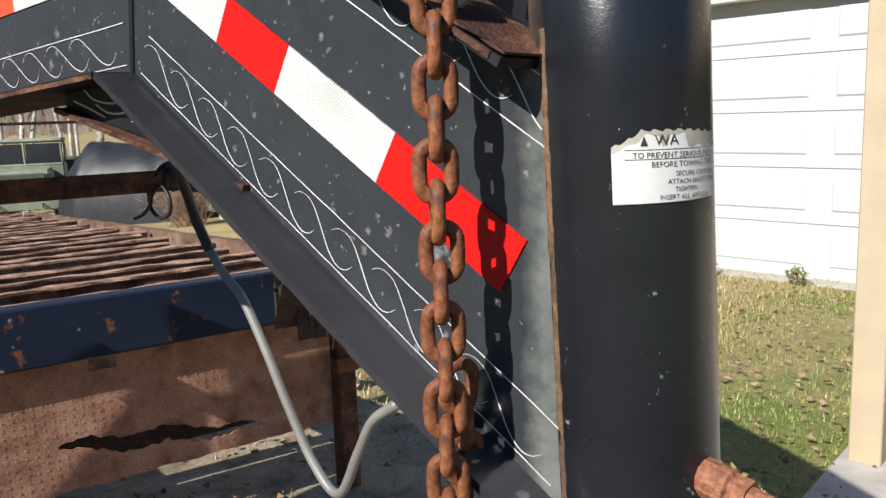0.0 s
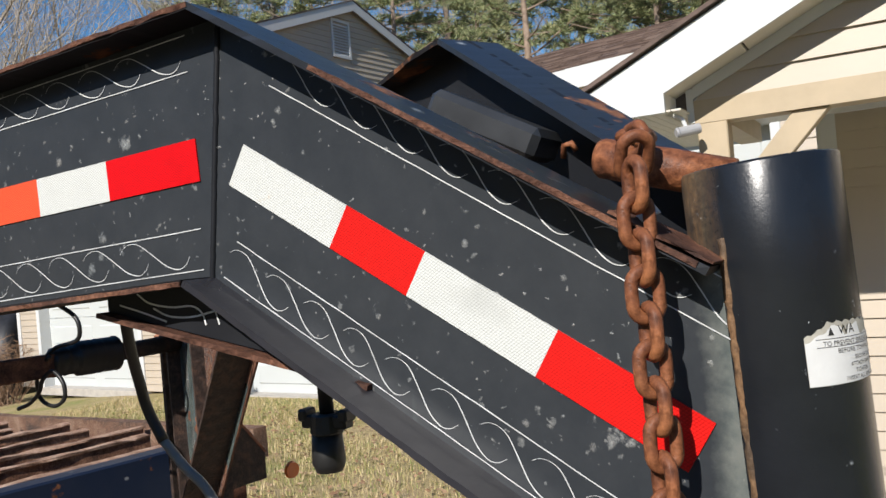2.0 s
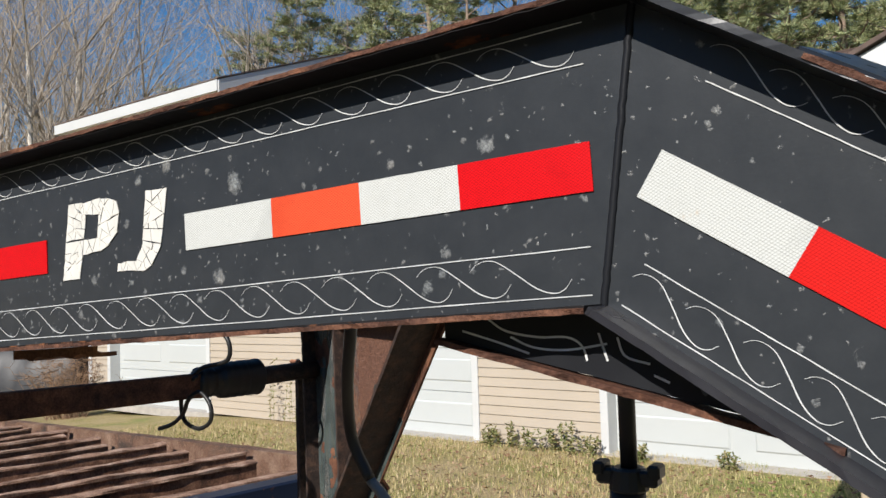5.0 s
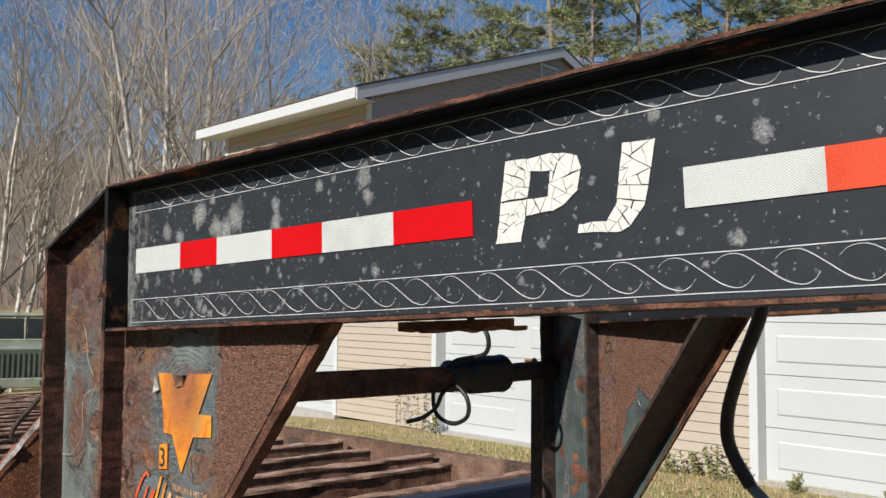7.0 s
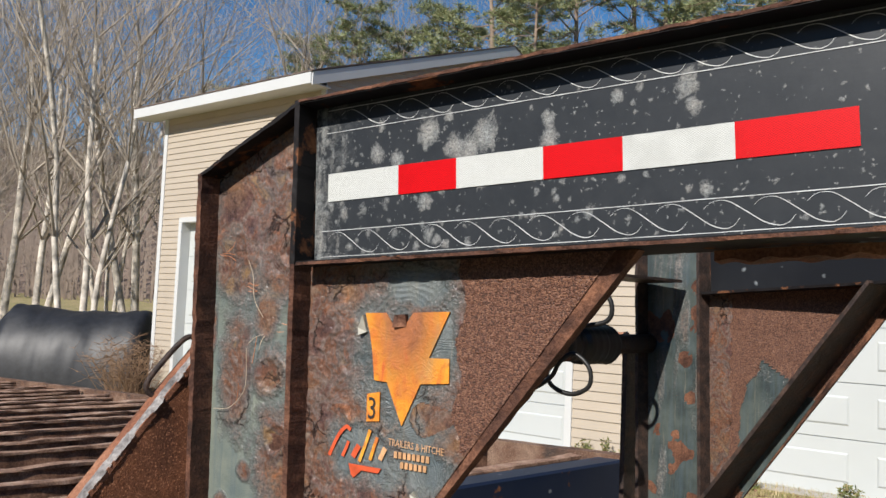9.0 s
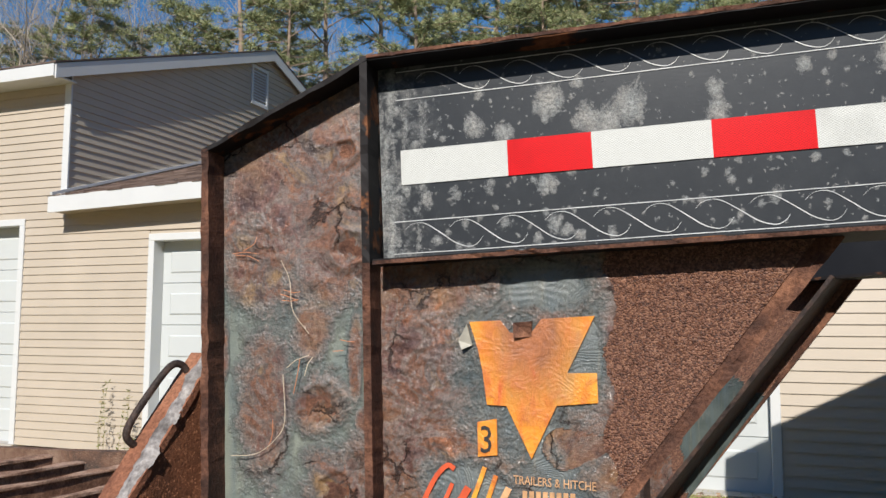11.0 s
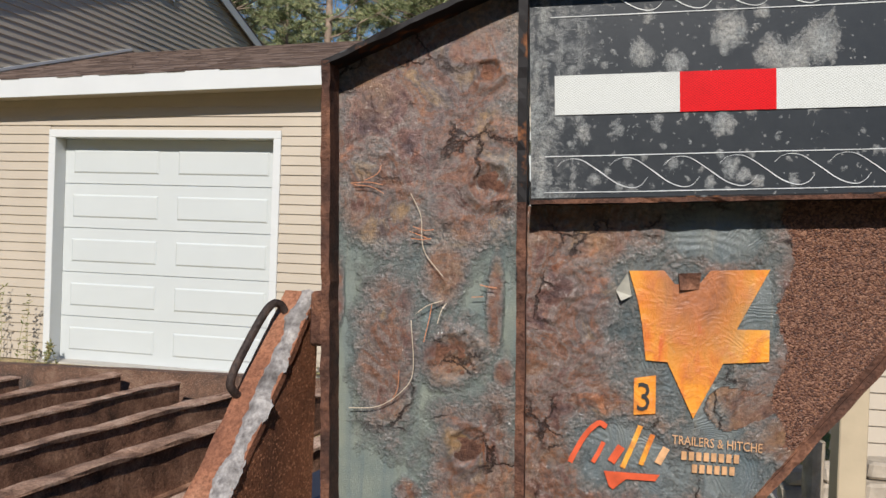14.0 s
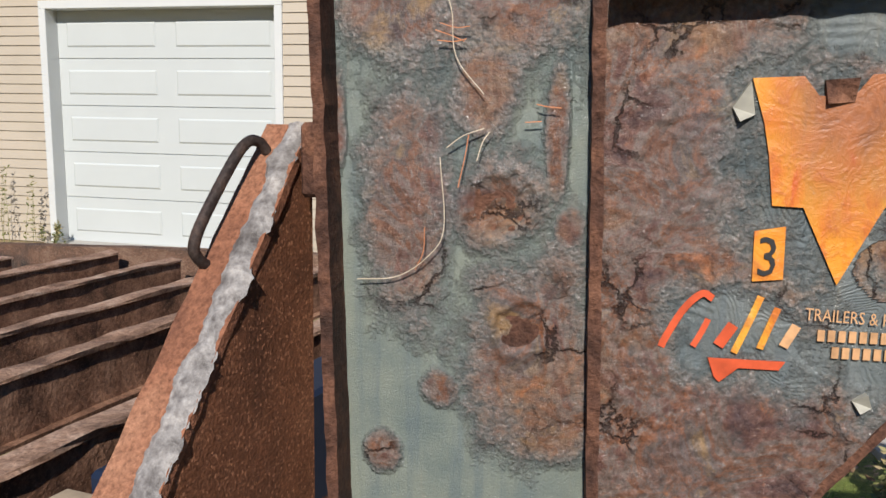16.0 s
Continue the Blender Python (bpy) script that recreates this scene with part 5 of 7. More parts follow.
flat_shape("decal", [(-2.482, 1.477), (-2.440, 1.479), (-2.427, 1.463), (-2.400, 1.461), (-2.385, 1.481), (-2.316, 1.485), (-2.352, 1.411), (-2.314, 1.412), (-2.313, 1.374), (-2.366, 1.369), (-2.399, 1.300),
                     (-2.432, 1.367), (-2.458, 1.368), (-2.464, 1.412), (-2.470, 1.440)], M_DECAL, gus, label="weathered orange star-like decal")
flat_shape("sticker", [(-2.471, 1.345), (-2.445, 1.350), (-2.444, 1.303), (-2.470, 1.300)], M_DECAL, gus, label="orange number sticker")


def lettering(text, size, mat, parent, fit, name="lettering", thick=0.0):
    """Words in the built-in font, each point placed by fit(x, y)."""
    cu = bpy.data.curves.new(name, "FONT")
    cu.body, cu.size, cu.align_x, cu.resolution_u = text, size, "LEFT", 2
    tmp = bpy.data.objects.new(name, cu)
    scene.collection.objects.link(tmp)
    me = bpy.data.meshes.new_from_object(tmp.evaluated_get(bpy.context.evaluated_depsgraph_get()))
    bpy.data.objects.remove(tmp)
    for v in me.vertices:
        v.co = fit(v.co.x, v.co.y)
    me.materials.clear()
    me.materials.append(mat)
    ob = new(name, me)
    ob.parent = parent
    return ob


lettering("3", 0.050, M_DARK_PRINT, gus, lambda x, y: Vector((-2.469 + x * 0.82, -0.0098, 1.306 + y)), "digit")
lettering("TRAILERS & HITCHE", 0.0150, M_DECAL_TAN, gus, lambda x, y: Vector((-2.423 + x * 0.80, -0.0092, 1.268 + y * 1.05 - x * 0.03)))
for x0, x1, z in ((-2.411, -2.342, 1.249), (-2.398, -2.354, 1.234)):
    x = x0
    while x < x1:
        w = 0.006
        flat_shape("print_bar", [(x, z), (x + w, z), (x + w, z + 0.010), (x, z + 0.010)], M_DECAL_TAN, gus, -0.0088)
        x += 0.0088
# the dealer's mark: plain bent strokes over a swash
for w, mat, pts in ((0.0065, M_DECAL_RED, [(-2.502, 1.283), (-2.512, 1.287), (-2.527, 1.272), (-2.541, 1.246), (-2.545, 1.236)]), (0.0055, M_DECAL_RED, [(-2.505, 1.264), (-2.510, 1.252), (-2.517, 1.238)]),
                    (0.0100, M_DECAL_RED, [(-2.483, 1.260), (-2.489, 1.250), (-2.495, 1.240)]), (0.0062, M_DECAL, [(-2.461, 1.287), (-2.470, 1.262), (-2.481, 1.234)]),
                    (0.0062, M_DECAL, [(-2.446, 1.277), (-2.453, 1.257), (-2.459, 1.239)]), (0.0085, M_DECAL_TAN, [(-2.429, 1.262), (-2.434, 1.252), (-2.439, 1.242)])):
    g = Geo()
    g.ribbon(smooth_path([(x, -0.0085, z) for x, z in pts], 6), w, NRM, 0.0)
    part("stroke", g, mat, gus)
flat_shape("stroke", [(-2.503, 1.228), (-2.436, 1.228), (-2.441, 1.220), (-2.476, 1.220), (-2.492, 1.206), (-2.497, 1.211)], M_DECAL_RED, gus)
# a curled flake of paint and a few scabs standing off
for pts in ([(-2.497, 1.452), (-2.484, 1.474), (-2.478, 1.446), (-2.491, 1.440)], [(-2.377, 1.196), (-2.366, 1.204), (-2.360, 1.190), (-2.371, 1.186)], [(-2.423, 1.476), (-2.397, 1.478), (-2.398, 1.458), (-2.421, 1.456)]):
    g = Geo()
    g.add([(x, -0.009 - 0.006 * (i % 2), z) for i, (x, z) in enumerate(pts)] + [(x, -0.006, z) for x, z in pts], [(0, 1, 2, 3), (7, 6, 5, 4), (0, 4, 5, 1), (1, 5, 6, 2), (2, 6, 7, 3), (3, 7, 4, 0)])
    part("flake", g, M_LABEL_GREY if pts[0][0] != -2.423 else M_RUST_DARK, gus, "curled flake")

# torn warning label, wrapped round the tube
LAB0, LAB1 = radians(-68), radians(8)


def on_tube(u, z, lift=0.0008):
    return tube_at(z, LAB0 + (LAB1 - LAB0) * u, R + lift)


def patch(u_top, z0, z1, mat, lift, name, label):
    g, k, r = Geo(), 30, 8
    for j in range(r + 1):
        for i in range(k + 1):
            u = i / k
            top = z1(u)
            g.v.append(tuple(on_tube(u, z0(u) + (top - z0(u)) * j / r, lift)))
    g.f = [(j * (k + 1) + i, j * (k + 1) + i + 1, (j + 1) * (k + 1) + i + 1, (j + 1) * (k + 1) + i) for j in range(r) for i in range(k)]
    return part(name, g, mat, tube_ob, label)


patch(1, lambda u: 1.5235 + 0.002 * u, lambda u: 1.571 - 0.030 * max(0, 0.22 - u) ** 0.7 + 0.001 * math.sin(u * 60) - 0.006 * max(0, u - 0.6), M_LABEL_GREY, 0.0006, "label_backing", "grey backing of a torn label")
patch(1, lambda u: 1.524 + 0.002 * u, lambda u: 1.568 - 0.030 * max(0, 0.25 - u) ** 0.7 - (0.008 if 0.38 < u < 0.44 or u > 0.62 else 0) - 0.001 * math.sin(u * 40), M_LABEL, 0.0012, "warning_label", "white warning label, torn along the top")
ARC = R * (LAB1 - LAB0)
for text, u0, z, size, squeeze in (("WA", 0.33, 1.5615, 0.0098, 1.0), ("TO PREVENT SERIOUS INJU", 0.16, 1.5535, 0.0052, 0.98), ("BEFORE TOWING THIS", 0.30, 1.5475, 0.0052, 0.98), ("SECURE COUPLER", 0.50, 1.5415, 0.0045, 0.98),
                                  ("ATTACH SAFETY CHA", 0.43, 1.5365, 0.0045, 0.98), ("TIGHTEN", 0.49, 1.5315, 0.0045, 0.98), ("INSERT ALL APPLICA", 0.36, 1.5265, 0.0045, 0.98)):
    lettering(text, size, M_DARK_PRINT, tube_ob, lambda x, y, u0=u0, z=z, q=squeeze: on_tube(min(0.985, u0 + x * q / ARC), z + y, 0.0016), "label_text")
flat_tri = Geo()
flat_tri.add([on_tube(u, z, 0.0016) for u, z in ((0.22, 1.5612), (0.28, 1.5612), (0.25, 1.5675))], [(0, 1, 2)])
part("warning_triangle", flat_tri, M_DARK_PRINT, tube_ob)
for z in (1.5525, 1.5586):
    g = Geo()
    g.add([on_tube(u / 20, z + d, 0.0015) for u in range(2, 20) for d in (0, 0.0004)], [(2 * i, 2 * i + 2, 2 * i + 3, 2 * i + 1) for i in range(17)])
    part("label_rule", g, M_DARK_PRINT, tube_ob)

# ---- deck, cables and jack of the trailer ----
def ragged_bar(p, q, w, hgt, rag=0.004, seed=0.0):
    """A rusted bar between two deck places: w wide along the trailer, hgt deep, edges eaten."""
    g, k = Geo(), 30
    v = []
    for i in range(k + 1):
        c = p.lerp(q, i / k)
        for j, (a, b) in enumerate(((0, 0), (w, 0), (w, -hgt), (0, -hgt))):
            e = rag * noise.noise((i * 0.55, seed, j * 2.3)) + 0.5 * rag * noise.noise((i * 1.9, seed, j * 5.3))
            v.append(c + AX * (a + e * 0.7) + Vector((0, 0, b + (e if j < 2 else 0))))
    f = [(i * 4 + j, i * 4 + (j + 1) % 4, i * 4 + 4 + (j + 1) % 4, i * 4 + 4 + j) for i in range(k) for j in range(4)] + [(3, 2, 1, 0), (k * 4, k * 4 + 1, k * 4 + 2, k * 4 + 3)]
    g.add(v, f)
    return g


g = Geo()
g.add([deck(s, n, z) for s in (-0.42, -0.30) for n in (-0.60, 1.15) for z in (-0.190, 0.036)], BOX)
part("header_beam", g, M_HEADER, trailer, "blue-black header beam across the deck front", bevel=0.008)
g = ragged_bar(deck(-0.45, -1.25, 0.010), deck(-0.45, -0.605, 0.010), 0.14, 0.045, 0.006, 8.0)
part("plank", g, M_PLANK, trailer, "weathered tan plank over the deck edge")
# front plate, with a slot and a long rust tear
g = Geo()
K = 130
cols = [(-1.05 + 2.20 * i / K) for i in range(K + 1)]


def tear(n):
    if not -0.01 < n < 0.84:
        return None
    t = (n + 0.01) / 0.85
    mid = -0.520 - 0.115 * t + 0.012 * math.sin(n * 19)
    half = 0.042 * math.sin(math.pi * t) ** 0.6 * (1 - 0.45 * t)
    return mid + half * (1 + 0.6 * noise.noise((n * 30, 0, 0)) + 0.35 * noise.noise((n * 90, 1, 0))), mid - half * (1 + 0.6 * noise.noise((n * 34, 2, 0)) + 0.35 * noise.noise((n * 95, 3, 0)))


for n0, n1 in zip(cols, cols[1:]):
    c = (n0 + n1) / 2
    t0, t1 = tear(n0), tear(n1)
    if t0 and t1:
        tops, lows = (t0[0], t1[0]), (t0[1], t1[1])
    else:
        tops = lows = (-0.45, -0.45)
    slot = 0.13 < c < 0.235
    for (a0, a1), (b0, b1) in (((-0.10, -0.10), (-0.205, -0.205)),) + ((((-0.205, -0.205), (-0.252, -0.252)),) if not slot else ()) + (((-0.252, -0.252), tops), (lows, (-0.70 + 0.012 * noise.noise((n0 * 9, 0, 0)), -0.70 + 0.012 * noise.noise((n1 * 9, 0, 0))))):
        q = [deck(-0.36, n0, a0), deck(-0.36, n1, a1), deck(-0.36, n1, b1), deck(-0.36, n0, b0)]
        q += [p - AX * 0.006 for p in q]
        g.add(q, [(0, 1, 2, 3), (7, 6, 5, 4), (0, 4, 5, 1), (2, 6, 7, 3)])
M_TREAD = rusty("rusty_tread_plate", (0.20, 0.105, 0.072), (0.38, 0.215, 0.150), (0.52, 0.33, 0.245), scale=8.0)
front_plate = part("front_plate", g, M_TREAD, trailer, "rusty tread plate torn by corrosion")
bm = bmesh.new()
bm.from_mesh(front_plate.data)
bmesh.ops.remove_doubles(bm, verts=bm.verts, dist=1e-5)
bm.to_mesh(front_plate.data)
bm.free()
g = Geo()
for i in range(46):
    for j in range(12):
        n, z = -0.72 + 0.034 * i, -0.318 - 0.031 * j
        t = tear(n)
        if n > 1.05 or (t and t[1] - 0.02 < z < t[0] + 0.02):
            continue
        d = (CR + Vector((0, 0, 1 if (i + j) % 2 else -1))).normalized()
        e = AX.cross(d) * 0.0035
        c = deck(-0.36, n, z)
        g.add([c - d * 0.011, c + e + AX * 0.0022, c + d * 0.011, c - e + AX * 0.0022, c + AX * 0.003], [(0, 3, 4), (3, 2, 4), (2, 1, 4), (1, 0, 4)])
tagged(part("tread_pattern", g, M_TREAD, trailer), kind="stuff")
# dark sheet added behind the tear in place of the shade under the deck
g = Geo()
g.add([deck(s, n, z) for s in (-0.60, -0.59) for n in (-1.05, 1.10) for z in (-0.69, -0.21)], BOX)
part("shade_sheet", g, M_HANDLE_SHADE, trailer, "added dark sheet for the shade behind the torn front plate")
g = Geo()
g.add([deck(s, n, z) for s in (-0.40, -0.31) for n in (1.165, 1.25) for z in (-1.03, -0.115)], BOX)
part("front_leg", g, M_RUST_DARK, trailer, "rusty front leg", bevel=0.004)
g = Geo()
g.add([deck(s, n, z) for s in (-0.41, -0.30) for n in (1.152, 1.262) for z in (-0.47, -0.40)], BOX)
part("leg_collar", g, M_RUST, trailer, bevel=0.004)

for i in range(23):
    s = -0.66 - 0.405 * i + 0.05 * noise.noise((i * 1.7, 0.3, 0))
    end = (1.30, 1.22, 1.36, 1.27, 1.33, 1.18)[i % 6]
    skew, hgt = 0.07 * noise.noise((i * 2.3, 5.0, 0)), 0.018 * noise.noise((i * 3.1, 9.0, 0))
    p, q, wide = deck(s, -1.25, hgt - 0.01), deck(s + skew, end, hgt + 0.012 * noise.noise((i, 2.0, 0))), 0.040 + 0.010 * noise.noise((i * 1.3, 7.0, 0))
    web = part("crossmember", ragged_bar(p, q, wide, 0.145, 0.008, i * 3.7), M_RUST_BEAM, trailer)
    out, up = AX * 0.009, Vector((0, 0, 0.007))
    # upper flange in a paler rust than the web below it
    part("pale_cap", ragged_bar(p - out + up, q - out + up, wide + 0.020 + 0.008 * noise.noise((i * 2.9, 1.0, 0)), 0.010, 0.011, i * 5.1), M_RUST_CAP, web, "pale upper flange")
    part("foot_flange", ragged_bar(p - out * 0.5 - Vector((0, 0, 0.136)), q - out * 0.5 - Vector((0, 0, 0.136)), wide + 0.030, 0.009, 0.006, i * 4.3), M_RUST_BEAM, web)
for n0 in (1.40, -1.30):
    g = Geo()
    k, v = 90, []
    for i in range(k + 1):
        s = -9.7 + 9.25 * i / k
        for n, z in ((n0, -0.13), (n0, 0.01), (n0 + 0.07, 0.01), (n0 + 0.07, -0.13)):
            v.append(deck(s, n, z + 0.004 * noise.noise((i * 0.4, n, z * 20))))
    g.add(v, [(i * 4 + j, i * 4 + (j + 1) % 4, i * 4 + 4 + (j + 1) % 4, i * 4 + 4 + j) for i in range(k) for j in range(4)] + [(3, 2, 1, 0), (k * 4, k * 4 + 1, k * 4 + 2, k * 4 + 3)])
    part("side_rail", g, M_RAIL, trailer, "rusty side rail with dark paint left")
for n0 in (-0.72, 0.62):
    g = Geo()
    g.add([deck(s, n, z) for s in (-9.7, -0.45) for n in (n0, n0 + 0.10) for z in (-0.42, -0.118)], BOX)
    part("main_beam", g, M_RUST_DARK, trailer, "main beam under the deck")

# bar between the uprights, with a bundle of taped cable
g = Geo()
g.add([deck(s, n, z) for s in (-0.02, 0.05) for n in (-0.70, 0.37) for z in (0.415, 0.488)], BOX)
part("cross_bar", g, M_RUST_DARK, trailer, "square bar between the uprights", bevel=0.004)
g = Geo()
g.tube([deck(0.015, 0.35, 0.455), deck(0.015, 0.80, 0.465)], 0.030, 14)
# dark steel stands in for the shadow on this end of the bar
part("cross_tube", g, M_HANDLE_SHADE, trailer, "inner tube of the bar", smooth=True)
g = Geo()
wrap_n = [0.345 + 0.235 * i / 46 for i in range(47)]
g.tube([deck(0.015 + 0.002 * noise.noise((n * 30, 0, 0)), n, 0.460 + 0.003 * noise.noise((n * 26, 4, 0))) for n in wrap_n],
       [(0.034 if n < 0.355 or n > 0.57 else 0.047 if n < 0.43 else 0.057) + 0.004 * noise.noise((n * 70, 9, 0)) for n in wrap_n], 20)
part("tape_wrap", g, M_RUBBER, trailer, "bundle of black tape round the bar", smooth=True)
# torn angle iron hanging under the neck
g = Geo()
k = 44
for i in range(k + 1):
    x = -1.930 + 0.21 * i / k
    top = 1.553 + 0.083 * (x + 2.605) / 1.72 - 0.002
    e = [noise.noise((x * 38, j * 2.7, 1.0)) for j in range(3)]
    for y, z in ((0.052, top), (0.060, top), (0.060, top - 0.008 - 0.007 * e[0]), (0.088 + 0.010 * e[1], top - 0.010 - 0.006 * e[2]), (0.088 + 0.010 * e[1], top - 0.016 - 0.006 * e[2]), (0.052, top - 0.014 - 0.007 * e[0])):
        g.v.append((x, y, z))
g.f = [(i * 6 + j, i * 6 + (j + 1) % 6, i * 6 + 6 + (j + 1) % 6, i * 6 + 6 + j) for i in range(k) for j in range(6)] + [(5, 4, 3, 2, 1, 0), tuple(k * 6 + j for j in range(6))]
part("torn_angle", g, M_RUST, trailer, "torn rusty angle iron under the neck")
# the plate that ties the tops of the uprights together
g = Geo()
tie = [(-2.856, 0.012), (-2.690, 0.012), (-2.376, 1.372), (-2.525, 1.470)]
g.add([(x, y, z) for z in (1.600, 1.608) for x, y in tie], [(0, 1, 2, 3), (7, 6, 5, 4), (0, 4, 5, 1), (1, 5, 6, 2), (2, 6, 7, 3), (3, 7, 4, 0)])
part("cross_plate", g, M_HANDLE_SHADE, trailer, "dark plate tying the uprights together")
for name, pts, r in (("cable", [(-2.60, 1.03, 1.605), (-2.545, 1.03, 1.585), (-2.47, 1.03, 1.54), (-2.472, 1.03, 1.478), (-2.564, 1.02, 1.455), (-2.60, 1.01, 1.43)], 0.007),
                     ("cable", [(-2.57, 1.00, 1.43), (-2.623, 0.99, 1.389), (-2.622, 0.99, 1.305), (-2.560, 0.99, 1.276), (-2.505, 0.99, 1.300), (-2.505, 0.99, 1.350), (-2.55, 0.99, 1.385), (-2.587, 0.98, 1.36), (-2.610, 0.98, 1.320), (-2.66, 0.98, 1.285), (-2.72, 0.98, 1.267)], 0.0065)):
    g = Geo()
    g.tube(smooth_path(pts, 6), r, 8)
    part(name, g, M_RUBBER, trailer, "loose black cable", smooth=True)

# the brake hose that hangs from the neck to the coupler
HOSE = [(-1.47, 0.36, 1.66), (-1.49, 0.385, 1.60), (-1.535, 0.43, 1.52), (-1.575, 0.48, 1.44), (-1.58, 0.50, 1.38), (-1.548, 0.505, 1.318)]
HOSE2 = [(-1.548, 0.505, 1.318), (-1.49, 0.50, 1.27), (-1.434, 0.50, 1.226), (-1.369, 0.50, 1.129), (-1.308, 0.50, 1.022), (-1.24, 0.50, 0.92), (-1.17, 0.50, 0.876), (-1.108, 0.50, 0.977), (-1.066, 0.50, 1.046), (-1.0, 0.50, 1.092)]
g = Geo()
g.tube(smooth_path(HOSE, 6), 0.0112, 10)
part("hose", g, M_RUBBER, trailer, "black corrugated cable sleeve", smooth=True)
g = Geo()
g.tube(smooth_path(HOSE2, 6), 0.0096, 12)
part("hose", g, M_HOSE_GREY, trailer, "worn grey cable sleeve", smooth=True)

# landing jack between the beams
g = Geo()
g.tube([(-0.975, 0.295, 1.60), (-0.975, 0.295, 1.425)], 0.011, 12)
part("jack_screw", g, M_RUBBER, trailer, "black jack screw", smooth=True)
g = Geo()
g.tube([(-0.976, 0.295, 1.430), (-0.976, 0.295, 1.400)], [0.022, 0.026], 14)
g.box((-1.016, 0.283, 1.408), (-0.936, 0.307, 1.428))
g.box((-1.020, 0.281, 1.418), (-1.004, 0.309, 1.436))
g.box((-0.948, 0.281, 1.418), (-0.932, 0.309, 1.436))
part("jack_handle", g, M_RUBBER, trailer, "black wing handle", bevel=0.003)
g = Geo()
g.tube([(-0.978, 0.295, 1.405), (-0.978, 0.295, 1.358), (-0.978, 0.295, 1.345)], [0.022, 0.025, 0.020], 18)
part("jack_body", g, M_RUBBER, trailer, "black jack body", smooth=True)

# things on the far side gusset
c = Vector((-2.385, 1.867, 0.850)) + AX * 0.012
g = Geo()
g.tube([c, c + AX * 0.012], [0.034, 0.030], 18)
M_AMBER = plain("amber_reflector", (0.65, 0.16, 0.03), 0.25, var=0.1)
part("reflector", g, M_AMBER, trailer, "round amber reflector")

# ---- safety chain ----
chain = thing("safety_chain", "rusty steel safety chain hanging from the neck", "chain")
PITCH, WIRE, HALF = 0.0275, 0.0052, 0.0108


def link_geo():
    g, n = Geo(), 28
    path = []
    for i in range(n):
        t = 2 * math.pi * i / n
        x, z = HALF * math.cos(t), HALF * math.sin(t)
        path.append((x, 0, z + 0.0072 * (1 if z > 1e-6 else -1 if z < -1e-6 else 0)))
    return g.tube(path, WIRE, 10, closed=True)


link_mesh = link_geo().mesh("link", M_CHAIN, smooth=True)


def link(m):
    ob = new("link", link_mesh)
    ob.matrix_world = m
    ob.parent = chain
    return ob


z, i = 1.686, 1
while z > 1.06:
    t = (1.70 - z)
    x = -0.401 + 0.008 * min(1.0, t * 5) + 0.0022 * noise.noise((i * 0.7, 0, 0))
    y = -0.056 - 0.012 * min(1.0, t * 6) + 0.0020 * noise.noise((0, i * 0.7, 0))
    turn = 42 + 12 * noise.noise((i * 0.33, 4, 0)) + (90 if i % 2 else 0)
    link(pose(x, y, z, 2.5 * noise.noise((i, 1, 0)), 4 * noise.noise((i, 2, 0)), turn))
    z -= PITCH
    i += 1
# the slack strand that comes back up behind it
z, i = 1.385, 0
while z > 1.06:
    link(pose(-0.413 + 0.003 * math.sin(i), -0.030, z, 4, 5, 60 + (90 if i % 2 else 0)))
    z -= PITCH
    i += 1
# links draped over the stub
for x, y, z, rx, ry, rz in ((-0.413, 0.008, 1.7290, 84, 0, 4), (-0.407, -0.016, 1.7235, 60, 84, 6), (-0.403, -0.040, 1.7085, 34, 0, 30)):
    link(pose(x, y, z, rx, ry, rz))

# ---- garage building ----
WALL = Matrix.Translation((-5.0, 8.52, 0)) @ Matrix.Rotation(radians(-5.5), 4, "Z")      # u along the front, v into the building, z up
FLOOR = -0.25


def board(m, u0, u1, z0, z1, v=0.0, t0=None, t1=None):
    """One lapped board: its lower edge stands proud."""
    g = Geo()
    t0, t1 = u0 if t0 is None else t0, u1 if t1 is None else t1
    p = [(u0, v - 0.018, z0), (u1, v - 0.018, z0), (t1, v - 0.002, z1), (t0, v - 0.002, z1), (u0, v + 0.004, z0), (u1, v + 0.004, z0), (t1, v + 0.004, z1), (t0, v + 0.004, z1)]
    return g.add([m @ Vector(t) for t in p], [(0, 1, 2, 3), (4, 5, 1, 0), (7, 6, 5, 4), (1, 5, 6, 2), (0, 3, 7, 4)])


def boards(parent, m, u0, u1, z0, z1, pitch=0.118, skip=(), mat=None, ends=None):
    """Lapped siding, a board an object, leaving out the openings (u0, u1, z0, z1)."""
    z = z0
    while z < z1 - 0.01:
        zt = min(z + pitch, z1)
        a0, a1 = ends(z) if ends else (u0, u1)
        spans = [(a0, a1)] if a1 - a0 > 0.05 else []
        for a, b, c, d in skip:
            if z < d - 0.02 and zt > c + 0.02:
                spans = [s for p, q in spans for s in ((p, min(q, a)), (max(p, b), q)) if s[1] - s[0] > 0.01]
        for p, q in spans:
            e = ends(zt) if ends else (p, q)
            part("siding_board", board(m, p, q, z, zt, 0.0, max(p, e[0]) if p == a0 else p, min(q, e[1]) if q == a1 else q), mat or M_SIDING, parent)
        z += pitch


def slab(name, quad, thick, mat, parent, label="", m=WALL):
    g = Geo()
    q = list(quad) + [(a, b, c + thick) for a, b, c in quad]
